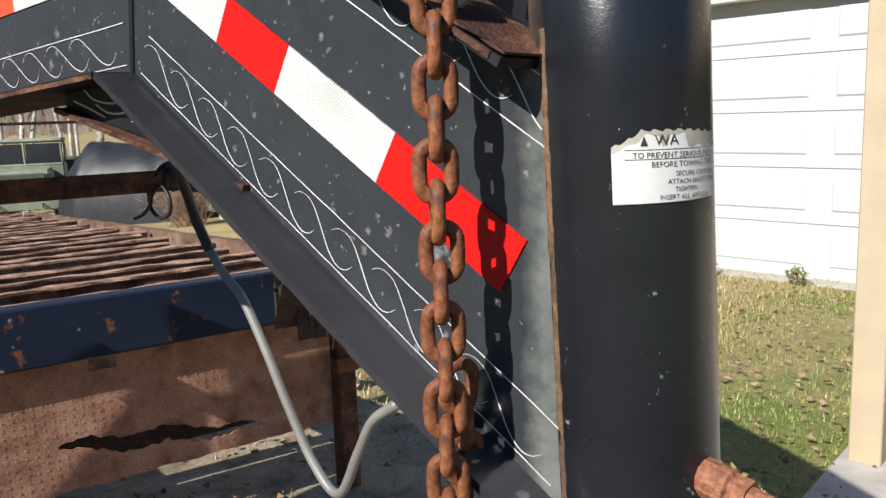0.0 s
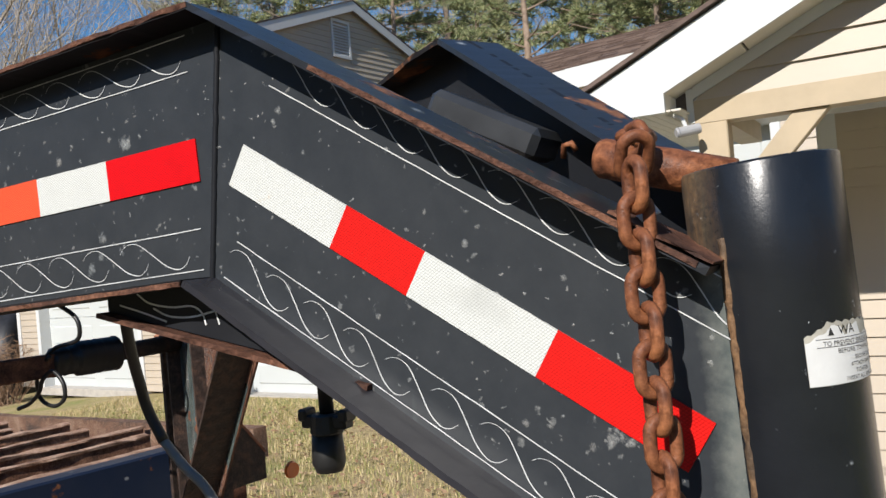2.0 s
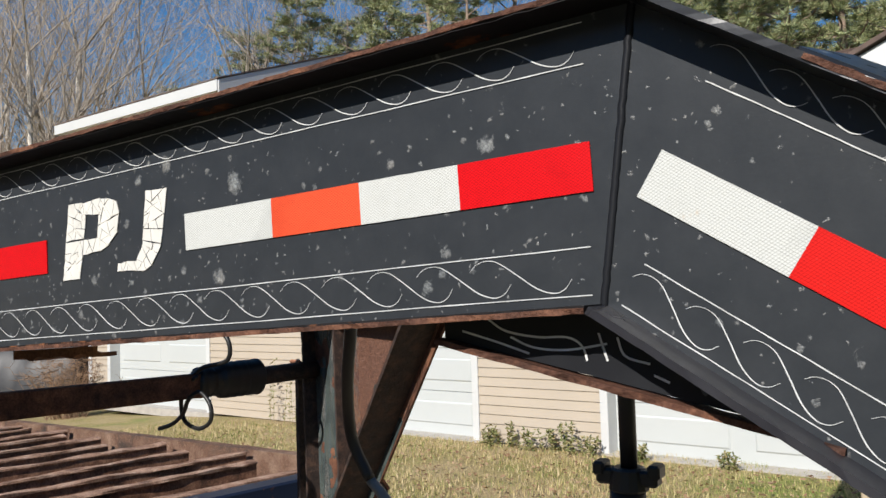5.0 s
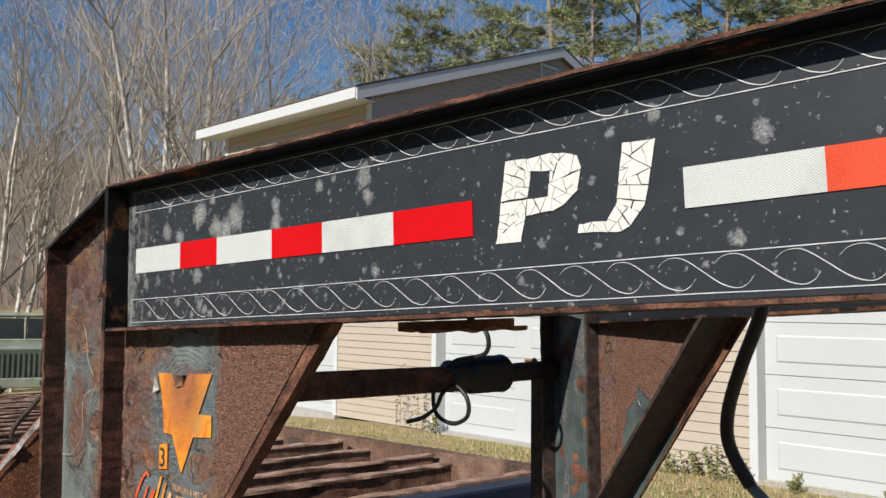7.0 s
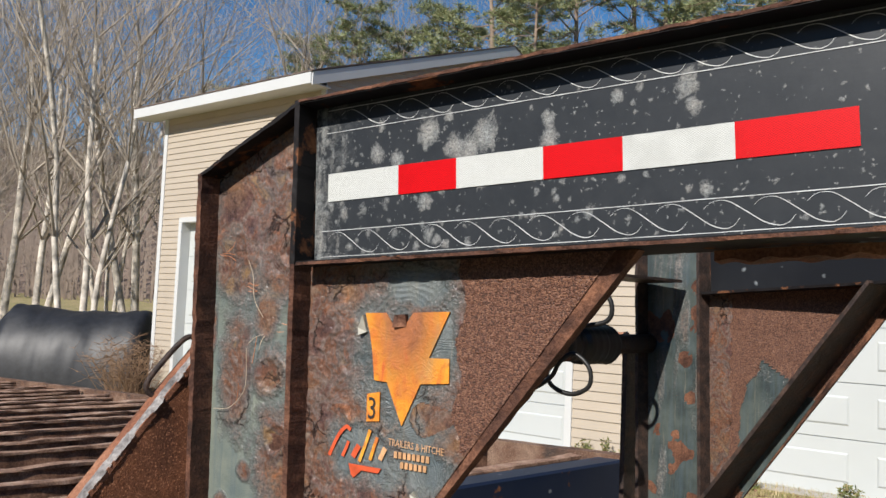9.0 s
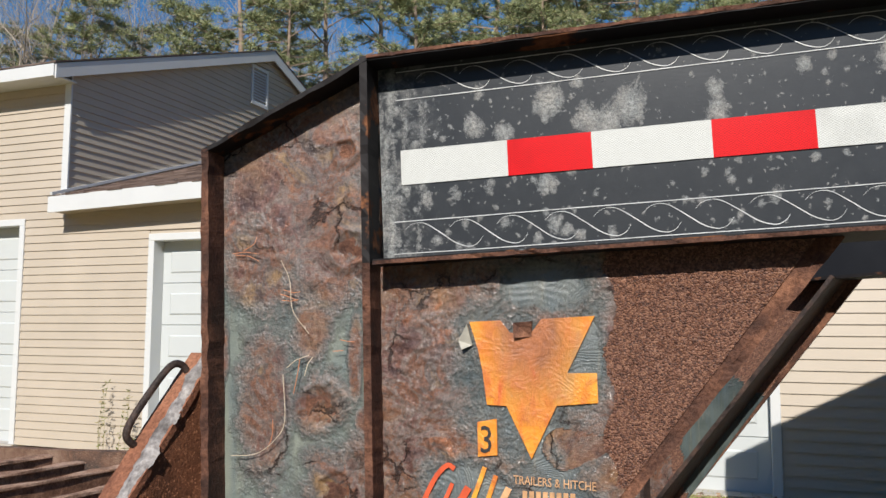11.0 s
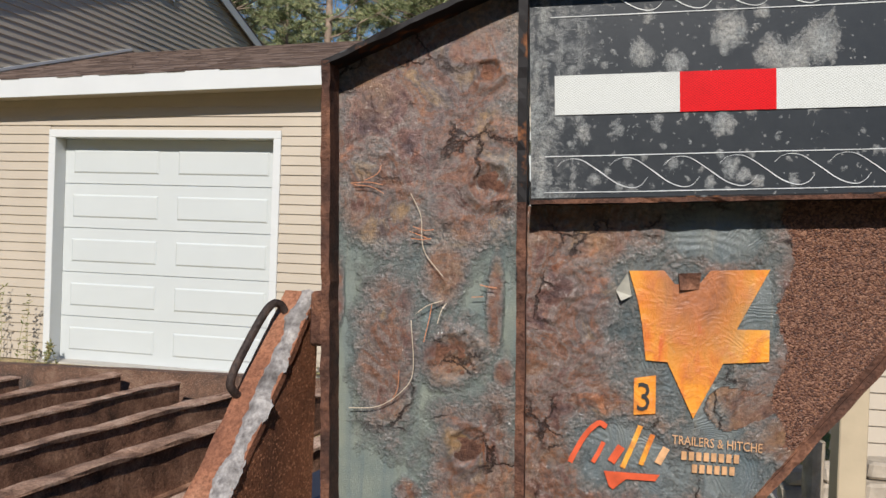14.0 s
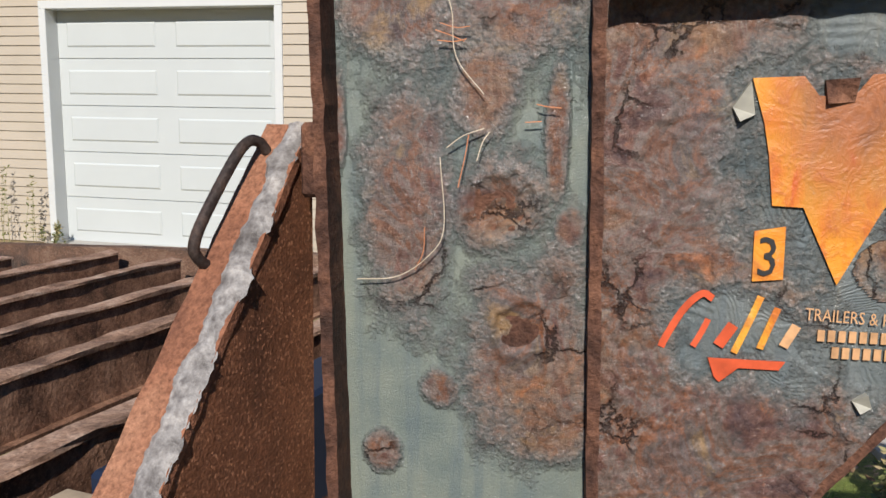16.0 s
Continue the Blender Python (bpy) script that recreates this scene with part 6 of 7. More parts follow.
    g.add([m @ Vector(t) for t in q], [(3, 2, 1, 0), (4, 5, 6, 7), (0, 1, 5, 4), (1, 2, 6, 5), (2, 3, 7, 6), (3, 0, 4, 7)])
    return part(name, g, mat, parent, label)


def bar(name, lo, hi, mat, parent, label="", m=WALL, bevel=0.0):
    g = Geo()
    g.box(lo, hi, m)
    return part(name, g, mat, parent, label, bevel=bevel)


def shingle_courses(name, parent, m, u0, u1, v0, z0, v1, z1, label, lo_u=None):
    """A roof slope of shingle courses, each tab its own small step; the tabs are joined."""
    g = Geo()
    n = int(math.hypot(v1 - v0, z1 - z0) / 0.14)
    rnd = random.Random(7)
    up = Vector((0, v1 - v0, z1 - z0)).normalized()
    nr = Vector((0, -up.z, up.y))
    for i in range(n):
        a = Vector((0, v0, z0)).lerp(Vector((0, v1, z1)), i / n)
        b = Vector((0, v0, z0)).lerp(Vector((0, v1, z1)), (i + 1.12) / n)
        u = u0 - rnd.random() * 0.3
        while u < u1:
            w = rnd.uniform(0.16, 0.34)
            p0, p1 = max(u, u0), min(u + w - 0.006, u1)
            if p1 > p0:
                t = 0.006 + 0.006 * rnd.random()
                dz = rnd.uniform(-0.012, 0.012)
                q = [Vector((p0, 0, 0)) + a - up * dz + nr * t, Vector((p1, 0, 0)) + a - up * dz + nr * t, Vector((p1, 0, 0)) + b, Vector((p0, 0, 0)) + b,
                     Vector((p0, 0, 0)) + a - up * dz, Vector((p1, 0, 0)) + a - up * dz]
                g.add([m @ x for x in q], [(0, 1, 2, 3), (4, 5, 1, 0)])
            u += w
    ob = part(name, g, M_SHINGLE_TAB, parent, label)
    return tagged(ob, kind="stuff")


M_SHINGLE_TAB, _n, _l, _b = material("asphalt_shingle_tabs")
_geo = _n.new("ShaderNodeNewGeometry")
_c = ramp(_n, _l, _geo.outputs["Random Per Island"], [(0.0, (0.07, 0.046, 0.038)), (0.5, (0.125, 0.085, 0.068)), (1.0, (0.20, 0.145, 0.12))])
_co = _n.new("ShaderNodeTexCoord").outputs["Object"]
_l.new(_c, _b.inputs["Base Color"])
_b.inputs["Roughness"].default_value = 0.95
bump(_n, _l, _b, noise_tex(_n, _l, _co, 140.0, 3), 0.5, 0.004)

garage = thing("garage_building", "tan vinyl sided garage with white overhead doors and shingle roof", "building")
DOOR_B = (-4.20, -0.94, FLOOR, 2.76)
DOOR_A = (0.78, 3.9, FLOOR, 2.76)
DOOR_C = (-9.68, -6.50, FLOOR, 3.07)
WING = (-5.75, 5.6)
D = 10.6
EAVE, RIDGE = 5.30, 7.17
boards(garage, WALL, WING[0], WING[1], FLOOR, 3.36, skip=(DOOR_A, DOOR_B))
boards(garage, WALL, -10.33, WING[0], FLOOR, EAVE, skip=(DOOR_C,))
GAB = WALL @ Matrix.Translation((WING[0], 0, 0)) @ Matrix.Rotation(radians(90), 4, "Z")


def gable_ends(z):
    y = max(0.0, (z - EAVE) / (RIDGE - EAVE) * D / 2)
    return y, D - y


VENT = (4.62, 5.22, 5.98, 6.80)
boards(garage, GAB, 0, D, 2.6, RIDGE, skip=(VENT,), ends=gable_ends)
# the backs of the walls, so that no light leaks through
bar("wall_core", (WING[0], 0.006, FLOOR), (DOOR_B[0], 0.12, 3.36), M_SIDING, garage)
bar("wall_core", (DOOR_B[1], 0.006, FLOOR), (DOOR_A[0], 0.12, 3.36), M_SIDING, garage)
bar("wall_core", (DOOR_A[1], 0.006, FLOOR), (WING[1], 0.12, 3.36), M_SIDING, garage)
bar("wall_core", (DOOR_B[0], 0.006, 2.76), (DOOR_B[1], 0.12, 3.36), M_SIDING, garage)
bar("wall_core", (DOOR_A[0], 0.006, 2.76), (DOOR_A[1], 0.12, 3.36), M_SIDING, garage)
bar("wall_core", (-10.33, 0.006, FLOOR), (DOOR_C[0], 0.12, EAVE), M_SIDING, garage)
bar("wall_core", (DOOR_C[1], 0.006, FLOOR), (WING[0], 0.12, EAVE), M_SIDING, garage)
bar("wall_core", (DOOR_C[0], 0.006, 3.07), (DOOR_C[1], 0.12, EAVE), M_SIDING, garage)
bar("wall_core", (-10.33, 0.12, FLOOR), (-10.21, D, EAVE), M_SIDING, garage)
g = Geo()
g.add([GAB @ Vector(p) for p in ((0, 0.01, FLOOR), (D, 0.01, FLOOR), (D, 0.01, EAVE), (D / 2, 0.01, RIDGE), (0, 0.01, EAVE), (0, 0.10, FLOOR), (D, 0.10, FLOOR), (D, 0.10, EAVE), (D / 2, 0.10, RIDGE), (0, 0.10, EAVE))],
      [(0, 1, 2, 3, 4), (9, 8, 7, 6, 5)] + [(i, i + 5, (i + 1) % 5 + 5, (i + 1) % 5) for i in range(5)])
part("wall_core", g, M_SIDING, garage)
# corner trims
bar("corner_trim", (WING[0] - 0.09, -0.028, 3.2), (WING[0] + 0.028, 0.0, EAVE - 0.1), M_WHITE, garage, "white corner trim")
bar("corner_trim", (-10.37, -0.028, FLOOR), (-10.26, 0.0, EAVE - 0.1), M_WHITE, garage, "white corner trim")
# louvre vent in the gable
g = Geo()
for lo, hi in (((VENT[0], -0.04, VENT[2]), (VENT[0] + 0.06, 0.01, VENT[3])), ((VENT[1] - 0.06, -0.04, VENT[2]), (VENT[1], 0.01, VENT[3])), ((VENT[0] + 0.06, -0.04, VENT[2]), (VENT[1] - 0.06, 0.01, VENT[2] + 0.06)), ((VENT[0] + 0.06, -0.04, VENT[3] - 0.06), (VENT[1] - 0.06, 0.01, VENT[3]))):
    g.box(lo, hi, GAB)
vent = part("gable_vent", g, M_WHITE, garage, "white louvre vent")
for i in range(11):
    g = Geo()
    z = VENT[2] + 0.07 + 0.061 * i
    g.add([GAB @ Vector(p) for p in ((VENT[0] + 0.06, -0.035, z), (VENT[1] - 0.06, -0.035, z), (VENT[1] - 0.06, 0.0, z + 0.05), (VENT[0] + 0.06, 0.0, z + 0.05), (VENT[0] + 0.06, -0.030, z - 0.006), (VENT[1] - 0.06, -0.030, z - 0.006))], [(0, 1, 2, 3), (4, 5, 1, 0), (3, 2, 5, 4)])
    part("louvre", g, M_WHITE, vent)

# high roof: white rake and eave boards under a shingle slope
OV = 0.42
k = (RIDGE - EAVE) / (D / 2)
U0, U1 = -10.85, WING[0] + 0.10
for side in (0, 1):
    v0, v1 = (-OV, D / 2) if side == 0 else (D + OV, D / 2)
    z0, z1 = EAVE - OV * k + 0.04, RIDGE + 0.04
    slab("roof_deck", [(U0, v0, z0), (U1, v0, z0), (U1, v1, z1), (U0, v1, z1)], 0.06, M_WHITE, garage, "white soffit boards")
    g = Geo()
    g.add([WALL @ Vector(p) for p in ((U1, v0, z0 - 0.16), (U1, v1, z1 - 0.16), (U1, v1, z1 + 0.05), (U1, v0, z0 + 0.05), (U1 + 0.025, v0, z0 - 0.16), (U1 + 0.025, v1, z1 - 0.16), (U1 + 0.025, v1, z1 + 0.05), (U1 + 0.025, v0, z0 + 0.05))],
          [(0, 1, 2, 3), (7, 6, 5, 4), (0, 4, 5, 1), (2, 6, 7, 3), (0, 3, 7, 4), (1, 5, 6, 2)])
    part("rake_board", g, M_WHITE, garage, "white rake board")
    slab("roof_shingles", [(U0 - 0.03, v0 - (0.03 if side == 0 else -0.03), z0 + 0.06), (U1 + 0.035, v0 - (0.03 if side == 0 else -0.03), z0 + 0.06), (U1 + 0.035, v1, z1 + 0.06), (U0 - 0.03, v1, z1 + 0.06)], 0.022, M_SHINGLE, garage, "dark asphalt shingles")
bar("fascia", (U0, -OV - 0.025, EAVE - OV * k - 0.09), (U1, -OV, EAVE - OV * k + 0.09), M_WHITE, garage, "white eave fascia")
bar("soffit", (U0, -OV, EAVE - OV * k - 0.085), (U1, 0.0, EAVE - OV * k - 0.065), M_WHITE, garage)
g = Geo()
g.tube([WALL @ Vector((WING[0] + 0.02, -0.3, 3.37)), WALL @ Vector((WING[0] + 0.02, 3.9, 4.74))], 0.03, 4)
part("flashing", g, M_WHITE, garage, "white flashing against the gable")
# its eave climbs a little towards the house
ROOF = WALL @ Matrix(((1, 0, 0, 0), (0, 1, 0, 0), (0.030, 0, 1, 0.126), (0, 0, 0, 1)))
# low roof over the wing
slab("roof_deck", [(WING[0] + 0.01, -0.34, 3.30), (WING[1] + 0.3, -0.34, 3.30), (WING[1] + 0.3, 3.9, 4.66), (WING[0] + 0.01, 3.9, 4.66)], 0.05, M_SHINGLE, garage, "", ROOF)
slab("roof_deck", [(WING[0] + 0.01, 3.9, 4.66), (WING[1] + 0.3, 3.9, 4.66), (WING[1] + 0.3, 8.2, 3.30), (WING[0] + 0.01, 8.2, 3.30)], 0.05, M_SHINGLE, garage, "", ROOF)
shingle_courses("shingle", garage, ROOF, WING[0] + 0.01, WING[1] + 0.3, -0.37, 3.355, 3.9, 4.725, "brown asphalt shingles")
bar("fascia", (WING[0] + 0.03, -0.365, 3.13), (WING[1] + 0.3, -0.34, 3.36), M_WHITE, garage, "white eave fascia", ROOF)
bar("soffit", (WING[0] + 0.03, -0.34, 3.15), (WING[1] + 0.3, 0.0, 3.17), M_SIDING, garage, "", ROOF)


def overhead_door(u0, u1, z0, z1, rows, cols, window=False):
    door = bar("garage_door", (u0 + 0.10, 0.19, z0), (u1 - 0.10, 0.24, z1 - 0.10), M_DOOR, garage, "white panelled overhead door")
    h = (z1 - 0.10 - z0) / rows
    w = (u1 - u0 - 0.2) / cols
    for r in range(rows):
        bar("section", (u0 + 0.102, 0.176, z0 + r * h + 0.004), (u1 - 0.102, 0.19, z0 + (r + 1) * h - 0.004), M_DOOR, door, bevel=0.003)
        for c in range(cols):
            a, b = u0 + 0.1 + c * w + w * 0.09, u0 + 0.1 + (c + 1) * w - w * 0.09
            zc0, zc1 = z0 + r * h + h * 0.24, z0 + (r + 1) * h - h * 0.24
            g = Geo()
            d = 0.02
            q = [(a, 0.175, zc0), (b, 0.175, zc0), (b, 0.175, zc1), (a, 0.175, zc1), (a + d, 0.162, zc0 + d), (b - d, 0.162, zc0 + d), (b - d, 0.162, zc1 - d), (a + d, 0.162, zc1 - d)]
            g.add([WALL @ Vector(p) for p in q], [(4, 5, 6, 7), (0, 1, 5, 4), (1, 2, 6, 5), (2, 3, 7, 6), (3, 0, 4, 7)])
            part("panel", g, M_DOOR, door)
    if window:
        bar("pane", (u0 + 0.67, 0.14, z0 + 1.55), (u0 + 1.04, 0.162, z0 + 1.80), M_PANE, door, "small dark window")
    for lo, hi in (((u0, -0.035, z0), (u0 + 0.1, 0.23, z1 - 0.1)), ((u1 - 0.1, -0.035, z0), (u1, 0.23, z1 - 0.1)), ((u0, -0.035, z1 - 0.1), (u1, 0.23, z1))):
        bar("door_casing", lo, hi, M_WHITE, garage, "white door casing", bevel=0.006)
    bar("door_sill", (u0 - 0.05, -0.10, z0 - 0.12), (u1 + 0.05, 0.2, z0 + 0.01), M_CONCRETE, garage, "concrete sill")


M_PANE = plain("dark_window", (0.10, 0.11, 0.12), 0.15)
overhead_door(*DOOR_B, 5, 2)
overhead_door(*DOOR_A, 5, 2)
overhead_door(*DOOR_C, 5, 2, True)

# ---- house with porch ----
house = thing("house", "tan sided house gable over a timber porch", "house")
BACK = 5.2                     # where its roof and side wall end
HY, HX = 3.62, -1.07           # plane of the porch gable, left edge of its wall
SLOPE = 0.475
I4 = Matrix.Identity(4)
APX = 2.6


def rake_z(x):
    """The lower edge of the rake board."""
    return 2.324 + SLOPE * (x + 1.148)


def house_ends(z):
    a = HX + 0.02 + max(0.0, (z - rake_z(HX + 0.02)) / SLOPE)
    return a, 2 * APX - a


boards(house, Matrix.Translation((0, HY, 0)), HX, 6.2, 2.30, 4.45, 0.115, ends=house_ends)
bar("porch_beam", (HX, HY - 0.02, 2.185), (6.2, HY + 0.14, 2.30), M_WOOD_TAN, house, "tan porch beam", I4)
post = bar("porch_post", (HX + 0.02, HY - 0.02, -0.12), (HX + 0.165, HY + 0.125, 2.185), M_WOOD_TAN, house, "square tan timber post", I4, 0.006)
g = Geo()
g.prism([(-0.885, 1.86), (-0.60, 2.185), (-0.44, 2.185), (-0.885, 1.70)], HY, HY + 0.10)
part("knee_brace", g, M_WOOD_TAN, house, "tan timber knee brace", bevel=0.004)
bar("porch_beam", (HX + 0.02, HY + 0.14, 2.185), (HX + 0.15, 5.0, 2.30), M_WOOD_TAN, house, "", I4)
slab("porch_ceiling", [(HX, HY, 2.30), (6.2, HY, 2.30), (6.2, 5.0, 2.30), (HX, 5.0, 2.30)], 0.02, M_WHITE, house, "white porch ceiling", I4)
# rake, soffit and roof; the rake ends in a boxed return
TIPX, BOXX, BOXZ, TIPY, TALL = -1.55, -1.148, 2.232, 3.36, 0.235
for sgn in (1, -1):
    def mx(x):
        return x if sgn == 1 else 2 * APX - x
    g = Geo()
    q = [(mx(x), TIPY, z) for x, z in ((TIPX, BOXZ), (BOXX, BOXZ), (BOXX, rake_z(BOXX)), (APX, rake_z(APX)), (APX, rake_z(APX) + TALL), (TIPX, rake_z(TIPX) + TALL))]
    q += [(a, b + 0.025, c) for a, b, c in q]
    g.add(q, [(0, 1, 2, 3, 4, 5), (11, 10, 9, 8, 7, 6)] + [(i, i + 6, (i + 1) % 6 + 6, (i + 1) % 6) for i in range(6)])
    part("rake_board", g, M_WHITE, house, "tall white rake board with a boxed return")
    for k in range(10):
        x0 = BOXX + (APX - BOXX) * k / 10
        x1 = BOXX + (APX - BOXX) * (k + 1) / 10 - 0.012
        slab("soffit", [(mx(x0), TIPY + 0.025, rake_z(x0) + 0.004), (mx(x1), TIPY + 0.025, rake_z(x1) + 0.004), (mx(x1), HY, rake_z(x1) + 0.004), (mx(x0), HY, rake_z(x0) + 0.004)], 0.012, M_SOFFIT, house, "beige soffit panel", I4)
    bx = sorted((mx(BOXX - 0.02), mx(BOXX)))
    bar("return_side", (bx[0], TIPY + 0.025, BOXZ), (bx[1], HY, rake_z(BOXX) + 0.02), M_SOFFIT, house, "pale side of the boxed return", I4)
    g = Geo()
    q = [(mx(HX + 0.012), HY - 0.022, rake_z(HX) - 0.050), (mx(APX), HY - 0.022, rake_z(APX) - 0.055), (mx(APX), HY - 0.022, rake_z(APX) + 0.003), (mx(HX + 0.012), HY - 0.022, rake_z(HX) + 0.008)]
    q += [(a, b + 0.02, c) for a, b, c in q]
    g.add(q, [(0, 1, 2, 3), (7, 6, 5, 4), (0, 4, 5, 1), (1, 5, 6, 2), (2, 6, 7, 3), (3, 7, 4, 0)])
    part("gable_trim", g, M_WHITE, house, "white channel trim")
    slab("house_roof", [(mx(TIPX - 0.03), TIPY - 0.03, rake_z(TIPX) + TALL), (mx(APX), TIPY - 0.03, rake_z(APX) + TALL), (mx(APX), BACK, rake_z(APX) + TALL), (mx(TIPX - 0.03), BACK, rake_z(TIPX) + TALL)], 0.022, M_SHINGLE, house, "dark shingle roof", I4)
bar("gable_trim", (HX - 0.022, HY - 0.024, 2.19), (HX + 0.012, HY, rake_z(HX)), M_WHITE, house, "white corner channel", I4)
bar("eave_box", (TIPX, TIPY + 0.026, BOXZ), (TIPX + 0.025, BACK, rake_z(TIPX) + TALL - 0.004), M_WHITE, house, "white eave fascia", I4)
for k in range(9):
    bar("soffit", (TIPX + 0.025 + 0.05 * k, TIPY + 0.03, BOXZ + 0.004), (TIPX + 0.071 + 0.05 * k, BACK, BOXZ + 0.014), M_SOFFIT, house, "beige eave soffit strip", I4)
# wall behind the porch
WX = -0.58
boards(house, Matrix.Translation((0, 5.0, 0)), WX, 6.2, -0.12, 2.30, 0.115)
bar("wall_core", (WX, 5.006, -0.12), (6.2, 5.12, 2.30), M_SIDING, house, "", I4)
g = Geo()
g.prism([(HX + 0.03, 2.30), (2 * APX - HX - 0.03, 2.30), (2 * APX - HX - 0.03, rake_z(HX)), (APX, rake_z(APX)), (HX + 0.03, rake_z(HX))], HY + 0.006, HY + 0.06)
part("gable_core", g, M_SIDING, house)
bar("corner_trim", (WX - 0.01, 4.975, -0.12), (WX + 0.09, 5.0, 2.30), M_WHITE, house, "white corner trim", I4)
bar("side_wall", (WX + 0.006, 5.12, -0.3), (WX + 0.11, BACK, 2.36), M_SIDING, house, "tan side wall", I4)
boards(house, Matrix.Translation((WX, BACK, 0)) @ Matrix.Rotation(radians(-90), 4, "Z"), 0.0, BACK - 5.10, -0.12, 2.34, 0.115)
bar("corner_trim", (WX - 0.022, 5.0, -0.12), (WX, 5.10, 2.30), M_WHITE, house, "white corner trim", I4)
bar("window_frame", (-0.10, 4.955, 0.95), (0.95, 4.985, 2.0), M_WHITE, house, "white window frame", I4)
bar("window_pane", (-0.04, 4.945, 1.01), (0.89, 4.957, 1.94), M_PANE, house, "dark window pane", I4)
bar("window_rail", (-0.04, 4.935, 1.45), (0.89, 4.948, 1.50), M_WHITE, house, "", I4)
# porch slab
g = Geo()
g.box((-1.10, 2.75, -0.30), (6.2, 5.0, -0.115))
structure(part("porch_slab", g, M_CONCRETE, bevel=0.01), "worn concrete porch slab", "pavement")
# a wooden stump and rough stones on the porch
M_STUMP = plain("grey_weathered_wood", (0.34, 0.28, 0.21), 0.85, var=0.35, scale=9.0, relief=0.5, bump_scale=30.0)
M_STONE = plain("tan_field_stone", (0.40, 0.34, 0.27), 0.9, var=0.3, scale=6.0, relief=0.5, bump_scale=25.0)
stump = thing("wood_stump", "grey weathered wooden stump standing on the porch slab", "stump", at=(-0.95, 4.35, -0.115))
g, rows_, seg_ = Geo(), 6, 16
g.add([((0.062 + 0.010 * noise.noise((2 * math.cos(6.283 * k / seg_), 2 * math.sin(6.283 * k / seg_), j * 0.5))) * math.cos(6.283 * k / seg_), (0.062 + 0.010 * noise.noise((2 * math.cos(6.283 * k / seg_), 5, j * 0.5))) * math.sin(6.283 * k / seg_), 0.46 * j / rows_ + 0.01 * (j == rows_) * noise.noise((k, 0, 0))) for j in range(rows_ + 1) for k in range(seg_)],
      [(j * seg_ + k, j * seg_ + (k + 1) % seg_, (j + 1) * seg_ + (k + 1) % seg_, (j + 1) * seg_ + k) for j in range(rows_) for k in range(seg_)] + [tuple(rows_ * seg_ + k for k in range(seg_)), tuple(range(seg_ - 1, -1, -1))])
part("trunk", g, M_STUMP, stump, smooth=False)
rnd = random.Random(77)
for x, y, z, sx, sz in ((-0.97, 4.60, -0.115, 0.11, 0.13), (-0.72, 4.62, -0.115, 0.12, 0.16), (-0.96, 4.60, 0.012, 0.10, 0.11), (-0.72, 4.62, 0.042, 0.11, 0.12), (-0.44, 4.62, -0.115, 0.15, 0.20), (-0.43, 4.62, 0.082, 0.13, 0.12)):
    st = thing("field_stone", "rough tan field stone stacked on the porch", "stone", "stones on the porch", at=(x, y, z))
    g = Geo()
    g.box((-sx, -sx * 0.8, 0), (sx, sx * 0.8, sz))
    g.v = [(a + rnd.uniform(-0.02, 0.02), b + rnd.uniform(-0.02, 0.02), c + (rnd.uniform(-0.02, 0.01) if c > 0 else 0)) for a, b, c in g.v]
    part("block", g, M_STONE, st, bevel=0.02)
# camera under the eave
cam_t = thing("security_camera", "grey bullet security camera under the house eave", "security camera")
g = Geo()
g.tube([(-1.11, 3.44, 2.135), (-1.02, 3.50, 2.150)], 0.026, 14)
g.tube([(-1.113, 3.438, 2.1345), (-1.120, 3.433, 2.133)], [0.026, 0.020], 14)
part("body", g, plain("grey_plastic", (0.35, 0.35, 0.36), 0.4), cam_t, smooth=False)
g = Geo()
g.tube([(-1.075, 3.46, 2.155), (-1.09, 3.46, 2.20), (-1.162, 3.46, 2.240)], 0.011, 8)
part("bracket", g, M_WHITE, cam_t)

# ---- trees ----
M_BARK = plain("grey_bark", (0.56, 0.51, 0.44), 0.9, var=0.6, scale=3.0, relief=0.5, bump_scale=20.0)
M_TWIG = plain("winter_twigs", (0.37, 0.315, 0.255), 0.9, var=0.3, scale=1.0)
M_PINE_BARK = plain("pine_bark", (0.27, 0.20, 0.15), 0.9, var=0.4, scale=4.0, relief=0.5, bump_scale=15.0)
M_NEEDLE, _n, _l, _b = material("pine_needles")
_geo = _n.new("ShaderNodeNewGeometry")
_l.new(ramp(_n, _l, _geo.outputs["Random Per Island"], [(0.0, (0.085, 0.110, 0.050)), (0.35, (0.21, 0.245, 0.11)), (0.75, (0.38, 0.42, 0.20)), (1.0, (0.42, 0.35, 0.19))]), _b.inputs["Base Color"])
_b.inputs["Roughness"].default_value = 0.6


def grow(rnd, trunk, crown, p, d, length, r, level, top):
    """A limb that bends, tapers and forks."""
    n = 5 if level < 2 else 4
    pts, rad = [p.copy()], [r]
    step = length / n
    for i in range(n):
        d = (d + Vector((rnd.uniform(-1, 1), rnd.uniform(-1, 1), rnd.uniform(-0.4, 0.9))) * (0.10 + 0.05 * level)).normalized()
        p = p + d * step
        pts.append(p.copy())
        rad.append(r * (1 - (0.42 if level == 0 else 0.75) * (i + 1) / n))
        if level < top and (level > 0 or i >= 1):
            for _ in range((3 if level == 0 else 2 if level == 1 else 1) if i else 1):
                side = d.orthogonal().normalized()
                side.rotate(Matrix.Rotation(rnd.uniform(0, 6.28), 3, d))
